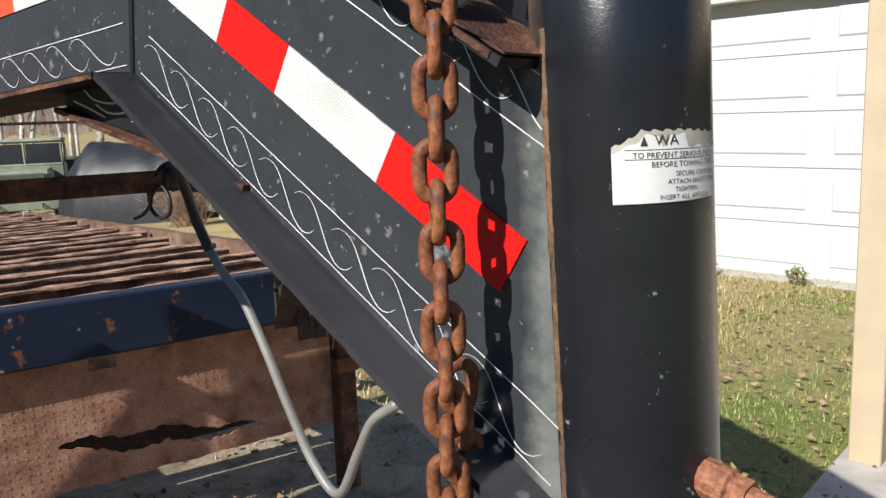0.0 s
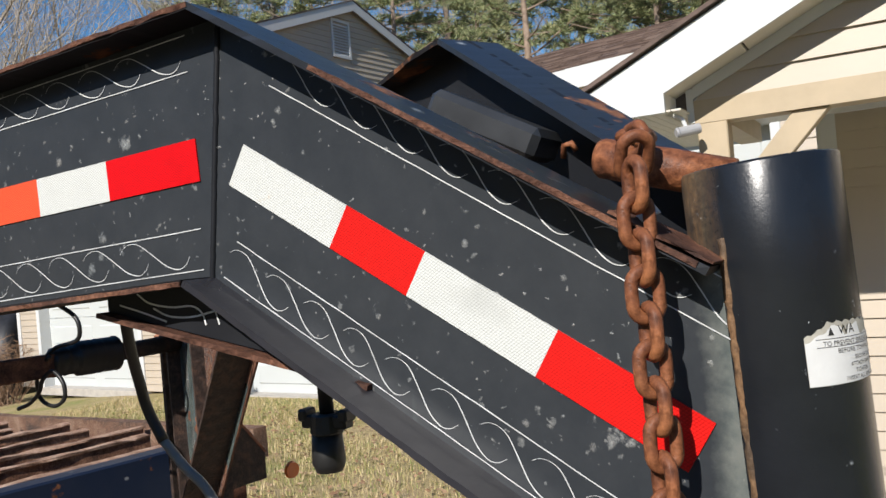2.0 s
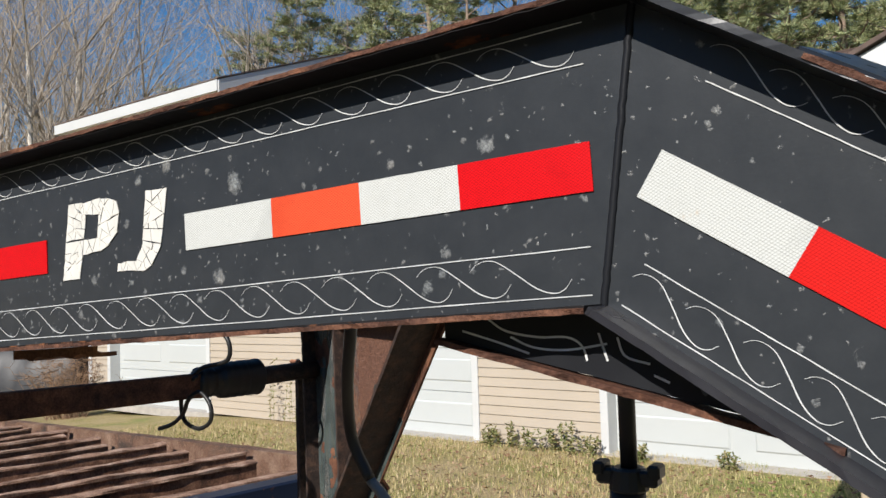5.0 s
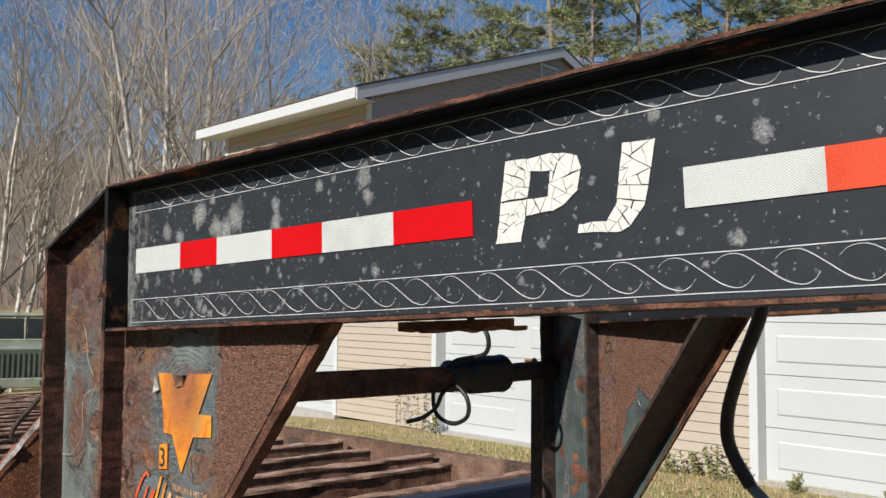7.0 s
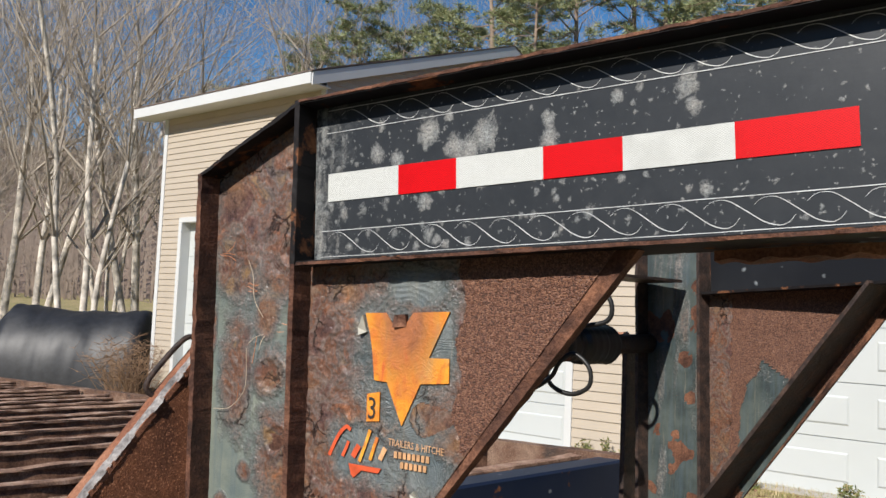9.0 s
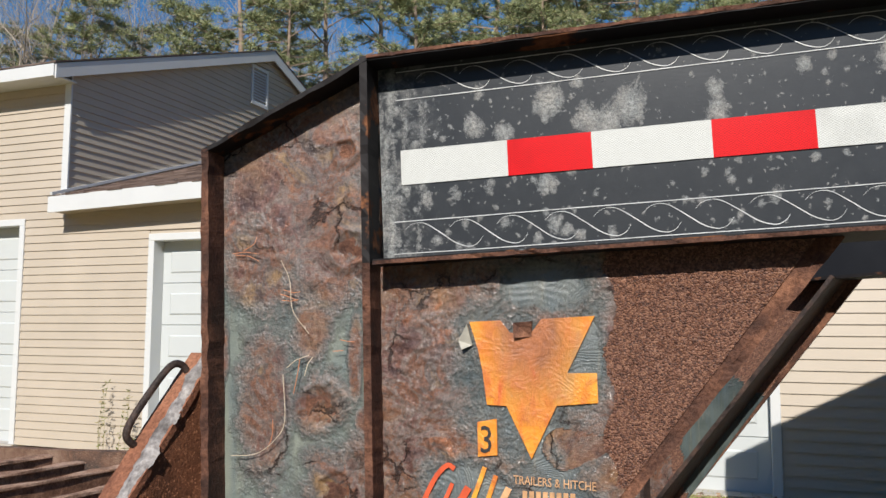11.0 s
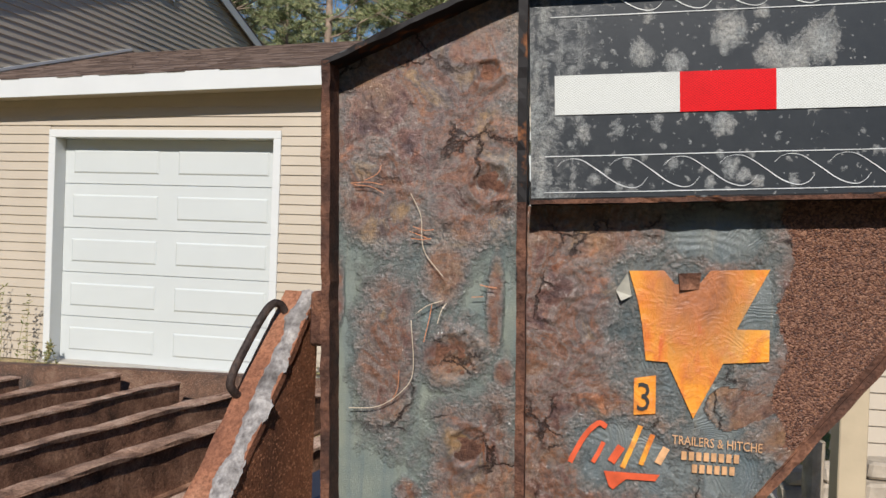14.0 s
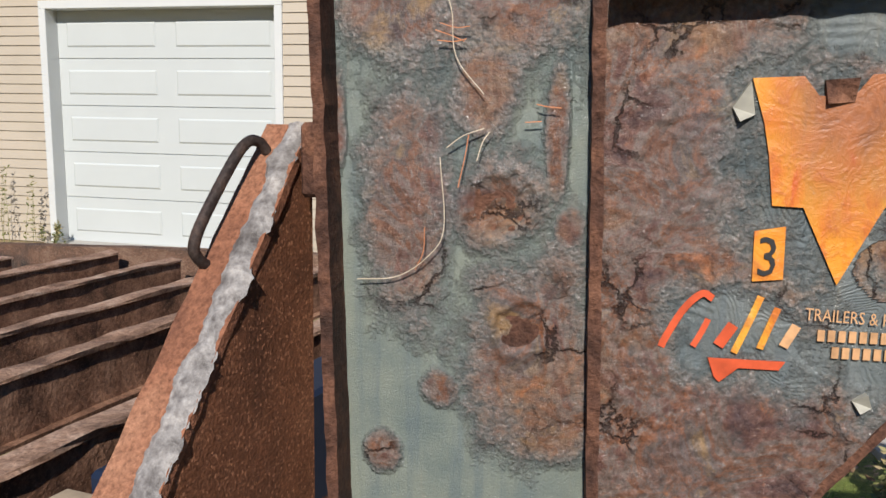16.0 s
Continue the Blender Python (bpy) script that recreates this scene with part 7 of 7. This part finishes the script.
                q = (d * rnd.uniform(0.6, 1.0) + side * rnd.uniform(0.45, 0.9) + Vector((0, 0, 0.25))).normalized()
                grow(rnd, trunk, crown, p, q, length * rnd.uniform(0.40, 0.62), rad[-1] * rnd.uniform(0.35, 0.6), level + 1, top)
    (trunk if level == 0 else crown).tube(pts, [max(q, 0.0052) for q in rad], (8, 5, 4, 3, 3)[level], caps=False)


def bare_tree(seed, height, stems, r):
    rnd = random.Random(seed)
    t = thing("bare_tree", "leafless pale-barked tree in winter", "tree", "bare trees behind the yard")
    trunk, crown = Geo(), Geo()
    for k in range(stems):
        a = 6.28 * k / stems + rnd.random()
        lean = 0.0 if stems == 1 else rnd.uniform(0.04, 0.15)
        grow(rnd, trunk, crown, Vector((0.25 * math.cos(a), 0.25 * math.sin(a), -0.3)) * (stems > 1), Vector((lean * math.cos(a), lean * math.sin(a), 1)).normalized(), height * rnd.uniform(0.75, 1.0), r * rnd.uniform(0.7, 1.0), 0, 3)
    part("trunk", trunk, M_BARK, t, smooth=True)
    part("crown", crown, M_TWIG, t, "fine bare twigs")
    return t


def pine(seed, height, low):
    rnd = random.Random(seed)
    t = thing("pine_tree", "tall white pine with tufted green boughs", "tree", "pines behind the garage")
    trunk, crown, wood = Geo(), Geo(), Geo()
    tp = [Vector((0.25 * noise.noise((i * 0.4, seed, 0)), 0.25 * noise.noise((seed, i * 0.4, 0)), height * i / 10)) for i in range(11)]
    trunk.tube(tp, [0.26 * (1 - i / 10.6) for i in range(11)], 8, caps=False)
    z = low * height
    while z < height * 0.99:
        f = (z / height - low) / (1 - low)
        reach = (1.0 - 0.72 * f) * height * 0.27 * rnd.uniform(0.6, 1.15)
        a = rnd.uniform(0, 6.28)
        base = tp[min(9, int(z / height * 10))].lerp(tp[min(10, int(z / height * 10) + 1)], z / height * 10 % 1)
        d = Vector((math.cos(a), math.sin(a), rnd.uniform(-0.05, 0.3)))
        bend = rnd.uniform(0.0, 0.25)
        pts = [base + d * (reach * k / 5) + Vector((0, 0, bend * reach * (k / 5) ** 2)) + Vector((rnd.uniform(-1, 1), rnd.uniform(-1, 1), rnd.uniform(-0.5, 0.5))) * 0.12 * k / 5 for k in range(6)]
        wood.tube(pts, [0.05 * (1 - k / 6.5) * (1.1 - f) + 0.008 for k in range(6)], 4, caps=False)
        if rnd.random() < 0.74:
            for k in range(int(7 + reach * 6)):
                s = rnd.uniform(0.35, 1.0)
                c = pts[min(4, int(s * 5))].lerp(pts[min(5, int(s * 5) + 1)], s * 5 % 1)
                c = c + Vector((rnd.gauss(0, 0.24), rnd.gauss(0, 0.24), rnd.gauss(0.07, 0.06))) * (0.5 + s)
                for _ in range(36):
                    v = Vector((rnd.gauss(0, 1), rnd.gauss(0, 1), rnd.gauss(0.45, 0.5))).normalized()
                    o = v.orthogonal().normalized() * 0.0125
                    o.rotate(Matrix.Rotation(rnd.uniform(0, 6.28), 3, v))
                    L = rnd.uniform(0.18, 0.36)
                    e = c + v * 0.03
                    crown.add([e - o, e + o, e + v * L], [(0, 1, 2)])
        z += rnd.uniform(0.10, 0.34) * (1.15 - f * 0.5)
    part("trunk", trunk, M_PINE_BARK, t, smooth=True)
    part("bough", wood, M_PINE_BARK, t, "grey pine boughs")
    part("crown", crown, M_NEEDLE, t, "tufts of green needles")
    return t


def spot(az, dist, t=(-1.4, -0.9)):
    a = radians(az)
    x, y = t[0] + dist * math.sin(a), t[1] + dist * math.cos(a)
    return x, y, ground_z(x, y) - 0.05


def plant(proto, places, seed):
    rnd = random.Random(seed)
    for i, (az, dist, size) in enumerate(places):
        x, y, z = spot(az, dist)
        m = Matrix.Translation((x, y, z)) @ Matrix.Rotation(rnd.uniform(0, 6.28), 4, "Z") @ Matrix.Diagonal((size, size, size, 1))
        o = proto[i % len(proto)]
        if i < len(proto):
            o.matrix_basis = m
        else:
            copy_thing(o, m).scale = (size,) * 3


bare = [bare_tree(11, 11.5, 3, 0.13), bare_tree(12, 12.5, 1, 0.19), bare_tree(13, 10.5, 4, 0.10), bare_tree(14, 13.0, 2, 0.17)]
plant(bare, [(-57.5, 27, 1.0), (-61.5, 34, 1.0), (-66.5, 30, 0.95), (-54, 36, 1.1), (-51, 35, 1.0), (-72, 46, 1.0), (-63.5, 45, 1.1), (-59.5, 42, 1.1), (-55.5, 46, 1.15),
             (-45, 38, 1.15), (-42, 44, 1.2), (-39, 38, 1.1), (-34, 42, 1.15), (-28, 46, 1.2), (-22, 44, 1.15), (-15, 48, 1.1), (22, 34, 0.85), (26, 40, 0.9), (-75, 33, 1.0), (-80, 40, 1.0)], 5)
pines = [pine(21, 17.0, 0.22), pine(22, 19.0, 0.30), pine(23, 15.0, 0.16)]
plant(pines, [(-31, 29, 1.0), (-25, 33, 1.0), (-19, 26, 0.95), (-13, 30, 1.05), (-7, 27, 1.0), (-1.5, 31, 1.0), (4, 28, 0.9), (8.5, 33, 0.9), (-37, 36, 1.0), (-43.5, 41, 0.95), (-16, 38, 1.05), (-4, 40, 1.05), (-48.5, 50, 0.9), (1.5, 24, 0.62), (-22, 23, 0.6), (-10, 24, 0.75), (-28, 25, 0.7), (-34, 30, 0.9), (-40, 34, 0.9), (-3.5, 25, 0.8), (-46, 38, 0.8), (-9, 34, 1.1), (6.5, 27, 0.85), (3, 34, 1.05), (-6, 36, 1.15), (-21, 36, 1.1), (-11, 27, 0.9)], 6)

M_HILL_WOOD = plain("far_bare_woods", (0.32, 0.25, 0.20), 0.95, var=0.3, scale=0.3)
# woods on the hillside, too many and too far to count
rnd = random.Random(8)
g = Geo()
for _ in range(5000):
    az, r = radians(rnd.uniform(-95, -30)), rnd.uniform(96, 215)
    x, y = -3 + r * math.sin(az), 3 + r * math.cos(az)
    zs_ = -2 + (0.5 + (r - 95) * 0.50) * (0.62 + 0.2 * noise.noise((az * 2.2, r * 0.004, 5.0)))
    hgt = rnd.uniform(6, 12)
    w = rnd.uniform(0.10, 0.24)
    s = Vector((math.cos(az), -math.sin(az), 0))
    b0 = Vector((x, y, min(zs_, 46) - 1))
    topv = b0 + Vector((rnd.uniform(-0.6, 0.6), rnd.uniform(-0.6, 0.6), hgt))
    g.add([b0 - s * w, b0 + s * w, topv], [(0, 1, 2)])
    for _ in range(5):
        c = b0.lerp(topv, rnd.uniform(0.3, 0.9))
        e = c + s * rnd.uniform(-2.2, 2.2) + Vector((0, 0, rnd.uniform(0.8, 2.6)))
        g.add([c, c + Vector((0, 0, w * 1.3)), e], [(0, 1, 2)])
tagged(part("hillside_woods", g, M_HILL_WOOD, label="bare winter woods covering the hillside"), category="woods", kind="stuff")

# ---- shrubs, weeds, grass and leaves ----
def twig_bush(at, size, seed, label, mat):
    rnd = random.Random(seed)
    t = thing("bush", label, "bush", at=at)
    g = Geo()
    for _ in range(120):
        a, lean = rnd.uniform(0, 6.28), rnd.uniform(0.05, 1.0)
        d = Vector((lean * math.cos(a), lean * math.sin(a), 1)).normalized()
        p = Vector((rnd.gauss(0, 0.12), rnd.gauss(0, 0.12), 0)) * size
        q = [p]
        for _ in range(4):
            d = (d + Vector((rnd.uniform(-1, 1), rnd.uniform(-1, 1), rnd.uniform(-0.3, 0.6))) * 0.25).normalized()
            q.append(q[-1] + d * size * rnd.uniform(0.16, 0.27))
        g.tube(q, [0.009, 0.007, 0.005, 0.004, 0.002], 3, caps=False)
        for k in (2, 3, 4):
            for _ in range(3):
                e = q[k] + Vector((rnd.gauss(0, 1), rnd.gauss(0, 1), rnd.gauss(0.4, 0.6))) * 0.12 * size
                g.add([q[k], q[k] + Vector((0, 0, 0.012)), e], [(0, 1, 2)])
    part("twig", g, mat, t)
    return t


M_RED_TWIG = plain("reddish_twigs", (0.22, 0.135, 0.08), 0.9, var=0.3)
x, y, z = spot(-53.6, 17.0, (-1.62, -1.09))
twig_bush((x, y, z), 1.35, 3, "leafless reddish-brown bush beside the garage", M_RED_TWIG)

M_WEED, _n, _l, _b = material("weed_leaves")
_geo = _n.new("ShaderNodeNewGeometry")
_l.new(ramp(_n, _l, _geo.outputs["Random Per Island"], [(0.0, (0.09, 0.12, 0.03)), (0.5, (0.20, 0.20, 0.07)), (1.0, (0.34, 0.26, 0.14))]), _b.inputs["Base Color"])
_b.inputs["Roughness"].default_value = 0.7


def weed(at, size, seed):
    rnd = random.Random(seed)
    t = thing("weed", "straggly green weed at the foot of the garage wall", "weed", "weeds along the wall", at=at)
    tall = size > 0.5
    for _ in range(3 if tall else 6):
        g = Geo()
        a, lean = rnd.uniform(0, 6.28), rnd.uniform(0.02, 0.12 if tall else 0.55)
        d = Vector((lean * math.cos(a), lean * math.sin(a), 1)).normalized()
        q = [Vector((rnd.gauss(0, 0.05), rnd.gauss(0, 0.03), 0))]
        for _ in range(9 if tall else 5):
            d = (d + Vector((rnd.uniform(-1, 1), rnd.uniform(-1, 1), 0.2)) * (0.08 if tall else 0.18)).normalized()
            q.append(q[-1] + d * size * 0.2 * rnd.uniform(0.6, 1.1))
        g.tube(q, [0.004 * (1 - 0.8 * k / len(q)) for k in range(len(q))], 3, caps=False)
        for p in q[1:]:
            for _ in range(3 if tall else 7):
                v = Vector((rnd.gauss(0, 1), rnd.gauss(0, 1), rnd.gauss(0.2, 0.5))).normalized() * rnd.uniform(0.03, 0.07)
                o = v.orthogonal().normalized() * 0.010
                g.add([p, p + v * 0.5 + o, p + v, p + v * 0.5 - o], [(0, 1, 2, 3)])
        part("stem", g, M_WEED, t)


rnd = random.Random(15)
for u, size in [(-4.35, 0.55), (-4.05, 0.3), (-0.7, 0.22), (-0.45, 0.36), (-0.1, 0.26), (0.2, 0.3), (0.45, 0.4), (0.7, 0.25), (-4.75, 0.6), (1.4, 0.2), (2.3, 0.2)]:
    p = WALL @ Vector((u, -0.14 - 0.12 * rnd.random(), 0))
    weed((p.x, p.y, ground_z(p.x, p.y)), size, int(u * 100) + 900)
weed((-1.25, 2.70, ground_z(-1.25, 2.7)), 0.3, 77)

M_BLADE, _n, _l, _b = material("grass_blades")
_geo = _n.new("ShaderNodeNewGeometry")
_sp = _n.new("ShaderNodeSeparateXYZ")
_l.new(_n.new("ShaderNodeTexCoord").outputs["Object"], _sp.inputs[0])
_lush = nd(_n, "ShaderNodeMapRange")
_l.new(_sp.outputs["X"], _lush.inputs["Value"])
for _k, _v in (("From Min", -3.4), ("From Max", -1.6), ("To Min", 0.0), ("To Max", 0.7)):
    _lush.inputs[_k].default_value = _v
_straw = ramp(_n, _l, _geo.outputs["Random Per Island"], [(0.0, (0.15, 0.21, 0.045)), (0.3, (0.33, 0.30, 0.11)), (0.6, (0.50, 0.39, 0.20)), (1.0, (0.60, 0.48, 0.29))])
_green = ramp(_n, _l, _geo.outputs["Random Per Island"], [(0.0, (0.10, 0.19, 0.025)), (0.5, (0.22, 0.31, 0.05)), (0.85, (0.36, 0.36, 0.11)), (1.0, (0.50, 0.38, 0.20))])
_l.new(mix(_n, _l, _lush.outputs["Result"], _straw, _green), _b.inputs["Base Color"])
_b.inputs["Roughness"].default_value = 0.75
g = Geo()
for _ in range(80000):
    x, y = rnd.uniform(-11.5, 0.9), 1.6 + 7.0 * rnd.random() ** 0.8
    if noise.noise((x * 0.8, y * 0.8, 2.0)) < rnd.uniform(-0.7, 0.15):
        continue
    if x > -2.4 and y < 2.6:
        continue
    z = ground_z(x, y)
    a, h = rnd.uniform(0, 6.28), rnd.uniform(0.025, 0.075) * (0.6 if x > -2.4 else 1.0)
    w = rnd.uniform(0.003, 0.006)
    c, s = math.cos(a), math.sin(a)
    l = rnd.uniform(-0.7, 0.7) * h
    g.add([(x - c * w, y - s * w, z), (x + c * w, y + s * w, z), (x - s * l, y + c * l, z + h)], [(0, 1, 2)])
tagged(part("grass", g, M_BLADE, label="short mixed green and straw-coloured winter grass"), category="grass", kind="stuff")
M_LEAF, _n, _l, _b = material("dead_leaves")
_geo = _n.new("ShaderNodeNewGeometry")
_l.new(ramp(_n, _l, _geo.outputs["Random Per Island"], [(0.0, (0.12, 0.06, 0.03)), (0.5, (0.26, 0.15, 0.08)), (1.0, (0.38, 0.26, 0.16))]), _b.inputs["Base Color"])
_b.inputs["Roughness"].default_value = 0.8
g = Geo()
for _ in range(7000):
    x, y = rnd.uniform(-10, 0.8), rnd.uniform(-1.5, 8.0)
    z = ground_z(x, y) + rnd.uniform(0.032, 0.05)
    a, r = rnd.uniform(0, 6.28), rnd.uniform(0.012, 0.034)
    q = [(x + r * math.cos(a + k * 1.57 + rnd.uniform(-0.3, 0.3)), y + r * math.sin(a + k * 1.57) * 0.7, z + rnd.uniform(-0.008, 0.02)) for k in range(4)]
    g.add(q, [(0, 1, 2, 3)])
tagged(part("dead_leaves", g, M_LEAF, label="scattered curled brown leaves"), category="leaves", kind="stuff")

# ---- parked truck, tarp and tank far off ----
M_OLIVE = plain("faded_olive_paint", (0.23, 0.25, 0.19), 0.5, var=0.35, scale=2.0)
M_OLIVE_DARK = plain("dark_olive_paint", (0.07, 0.085, 0.06), 0.6, var=0.3, scale=2.0)
M_GLASS_DARK = plain("dark_windscreen", (0.03, 0.035, 0.04), 0.08)
M_LAMP = plain("headlamp_glass", (0.7, 0.72, 0.7), 0.1)
truck = thing("army_truck", "parked pale olive army truck facing the yard", "truck")


def tbox(name, lo, hi, mat, label="", bevel=0.03):
    g = Geo()
    g.box(lo, hi)
    return part(name, g, mat, truck, label, bevel=bevel)


# the truck's front looks along -y in its own frame; wheels stand on z = 0
tbox("hood", (-0.72, -1.0, 1.05), (0.72, 0.6, 1.62), M_OLIVE, "broad flat hood", 0.08)
tbox("cab", (-0.98, 0.6, 0.85), (0.98, 2.0, 1.70), M_OLIVE, "open-topped cab", 0.04)
tbox("canvas_roof", (-1.0, 0.62, 2.30), (1.0, 2.05, 2.42), M_OLIVE, "canvas cab roof", 0.05)
for x in (-0.97, 0.91):
    tbox("roof_post", (x, 0.62, 1.70), (x + 0.06, 0.70, 2.32), M_OLIVE)
    tbox("roof_post", (x, 1.92, 1.70), (x + 0.06, 2.0, 2.32), M_OLIVE)
tbox("windscreen_frame", (-0.95, 0.60, 1.66), (0.95, 0.66, 1.74), M_OLIVE)
tbox("windscreen_bar", (-0.03, 0.60, 1.72), (0.03, 0.66, 2.32), M_OLIVE)
for x in (-0.90, 0.04):
    tbox("windscreen_pane", (x, 0.625, 1.74), (x + 0.86, 0.640, 2.28), M_GLASS_DARK, "dark windscreen pane", 0.0)
tbox("grille_shell", (-0.60, -1.06, 0.80), (0.60, -0.98, 1.55), M_OLIVE_DARK, "dark grille shell", 0.03)
for i in range(9):
    tbox("grille_slat", (-0.50 + 0.118 * i, -1.09, 0.86), (-0.46 + 0.118 * i, -1.055, 1.45), M_OLIVE_DARK, "", 0.005)
for x in (-0.86, 0.86):
    g = Geo()
    arc = [(math.cos(t) * 0.62, 0.55 + math.sin(t) * 0.62) for t in (math.pi * k / 10 for k in range(11))]
    v = [(x + s, -0.25 + a, b) for s in (-0.22, 0.22) for a, b in arc]
    v += [(x + s, -0.25 + a * 1.06, b + 0.05) for s in (-0.22, 0.22) for a, b in arc]
    g.add(v, [(i, i + 1, 11 + i + 1, 11 + i) for i in range(10)] + [(22 + i, 33 + i, 33 + i + 1, 22 + i + 1) for i in range(10)] + [(i, 22 + i, 22 + i + 1, i + 1) for i in range(10)] + [(11 + i, 12 + i, 34 + i, 33 + i) for i in range(10)])
    part("fender", g, M_OLIVE, truck, "rounded front fender")
    g = Geo()
    g.tube([(x - 0.16, -0.25, 0.52), (x - 0.13, -0.25, 0.52), (x + 0.13, -0.25, 0.52), (x + 0.16, -0.25, 0.52)], [0.44, 0.52, 0.52, 0.44], 24)
    wheel = part("wheel", g, M_RUBBER, truck, "black truck tyre")
    g = Geo()
    g.tube([(x - 0.17, -0.25, 0.52), (x + 0.17, -0.25, 0.52)], 0.24, 16)
    part("rim", g, M_OLIVE, wheel)
    g = Geo()
    g.tube([(x * 0.84, -1.02, 1.20), (x * 0.84, -1.12, 1.20)], [0.12, 0.13], 18)
    lamp = part("headlight", g, M_OLIVE, truck, "round headlight")
    g = Geo()
    g.tube([(x * 0.84, -1.12, 1.20), (x * 0.84, -1.135, 1.20)], [0.105, 0.07], 18)
    part("lens", g, M_LAMP, lamp)
tbox("bumper", (-1.08, -1.38, 0.62), (1.08, -1.26, 0.86), M_OLIVE, "heavy steel bumper", 0.02)
for x in (-0.5, 0.5):
    g = Geo()
    g.tube([(x, -1.40, 0.78), (x, -1.46, 0.78), (x, -1.46, 0.70), (x, -1.40, 0.70)], 0.025, 6)
    part("tow_ring", g, M_OLIVE_DARK, truck)
tbox("frame_rail", (-0.42, -1.26, 0.60), (-0.30, 5.5, 0.80), M_OLIVE_DARK, "", 0.0)
tbox("frame_rail", (0.30, -1.26, 0.60), (0.42, 5.5, 0.80), M_OLIVE_DARK, "", 0.0)
tbox("cargo_bed", (-1.15, 2.3, 1.0), (1.15, 5.6, 1.75), M_OLIVE_DARK, "slatted cargo bed", 0.02)
for y in (3.6, 4.8):
    for x in (-0.9, 0.9):
        g = Geo()
        g.tube([(x - 0.22, y, 0.52), (x - 0.18, y, 0.52), (x + 0.18, y, 0.52), (x + 0.22, y, 0.52)], [0.44, 0.52, 0.52, 0.44], 20)
        part("wheel", g, M_RUBBER, truck, "black truck tyre")
x, y, z = spot(-64.2, 21.6, (-2.05, -1.05))
truck.matrix_basis = Matrix.Translation((x, y, z + 0.05)) @ Matrix.Rotation(radians(62), 4, "Z") @ Matrix.Diagonal((0.93, 0.93, 0.93, 1))

# load under a black tarp
x, y, z = spot(-55.5, 20.0, (-2.05, -1.05))
mound = thing("tarp_covered_load", "rounded load under a shiny black tarp", "tarp", at=(x, y, z))
g = Geo()
nu, nv = 50, 26
for i in range(nu + 1):
    for j in range(nv + 1):
        t = math.pi * j / nv
        s = -2.2 + 3.9 * i / nu
        end = min(1.0, max(0.0, (1.7 - s) * 3)) ** 0.5 * min(1.0, (s + 2.2) * 1.2 + 0.25) ** 0.5
        wr = 1 + 0.016 * noise.noise((s * 2.3, t * 2.0, 0)) + 0.014 * noise.noise((s * 7, t * 3, 4)) + 0.05 * noise.noise((s * 1.3, t * 1.1, 7))
        g.v.append((s, -1.15 * math.cos(t) * wr * (0.4 + 0.6 * end), 1.95 * max(0.0, math.sin(t)) ** 0.8 * wr * (0.25 + 0.75 * end)))
g.f = [(i * (nv + 1) + j, i * (nv + 1) + j + 1, (i + 1) * (nv + 1) + j + 1, (i + 1) * (nv + 1) + j) for i in range(nu) for j in range(nv)]
part("tarp", g, M_TARP, mound, smooth=True)
g = Geo()
g.tube([(1.5, 0, 0.75), (1.72, 0, 0.75)], 0.62, 24)
part("drum_end", g, M_OLIVE_DARK, mound, "dark round end of the load")
mound.rotation_euler.z = radians(35)

x, y, z = spot(-53.6, 27.0, (-1.62, -1.09))
tank = thing("storage_tank", "white storage tank standing beyond the garage", "tank", at=(x, y, z + 0.1))
g = Geo()
g.tube([(-0.85, 0, 0.75), (-0.8, 0, 0.75), (-0.6, 0, 0.75), (0.6, 0, 0.75), (0.8, 0, 0.75), (0.85, 0, 0.75)], [0.2, 0.4, 0.55, 0.55, 0.4, 0.2], 20)
part("shell", g, M_WHITE, tank, smooth=True)
for u in (-0.45, 0.45):
    g = Geo()
    g.box((u - 0.06, -0.35, -0.15), (u + 0.06, 0.35, 0.3))
    part("foot", g, M_CONCRETE, tank)
tank.rotation_euler.z = radians(30)
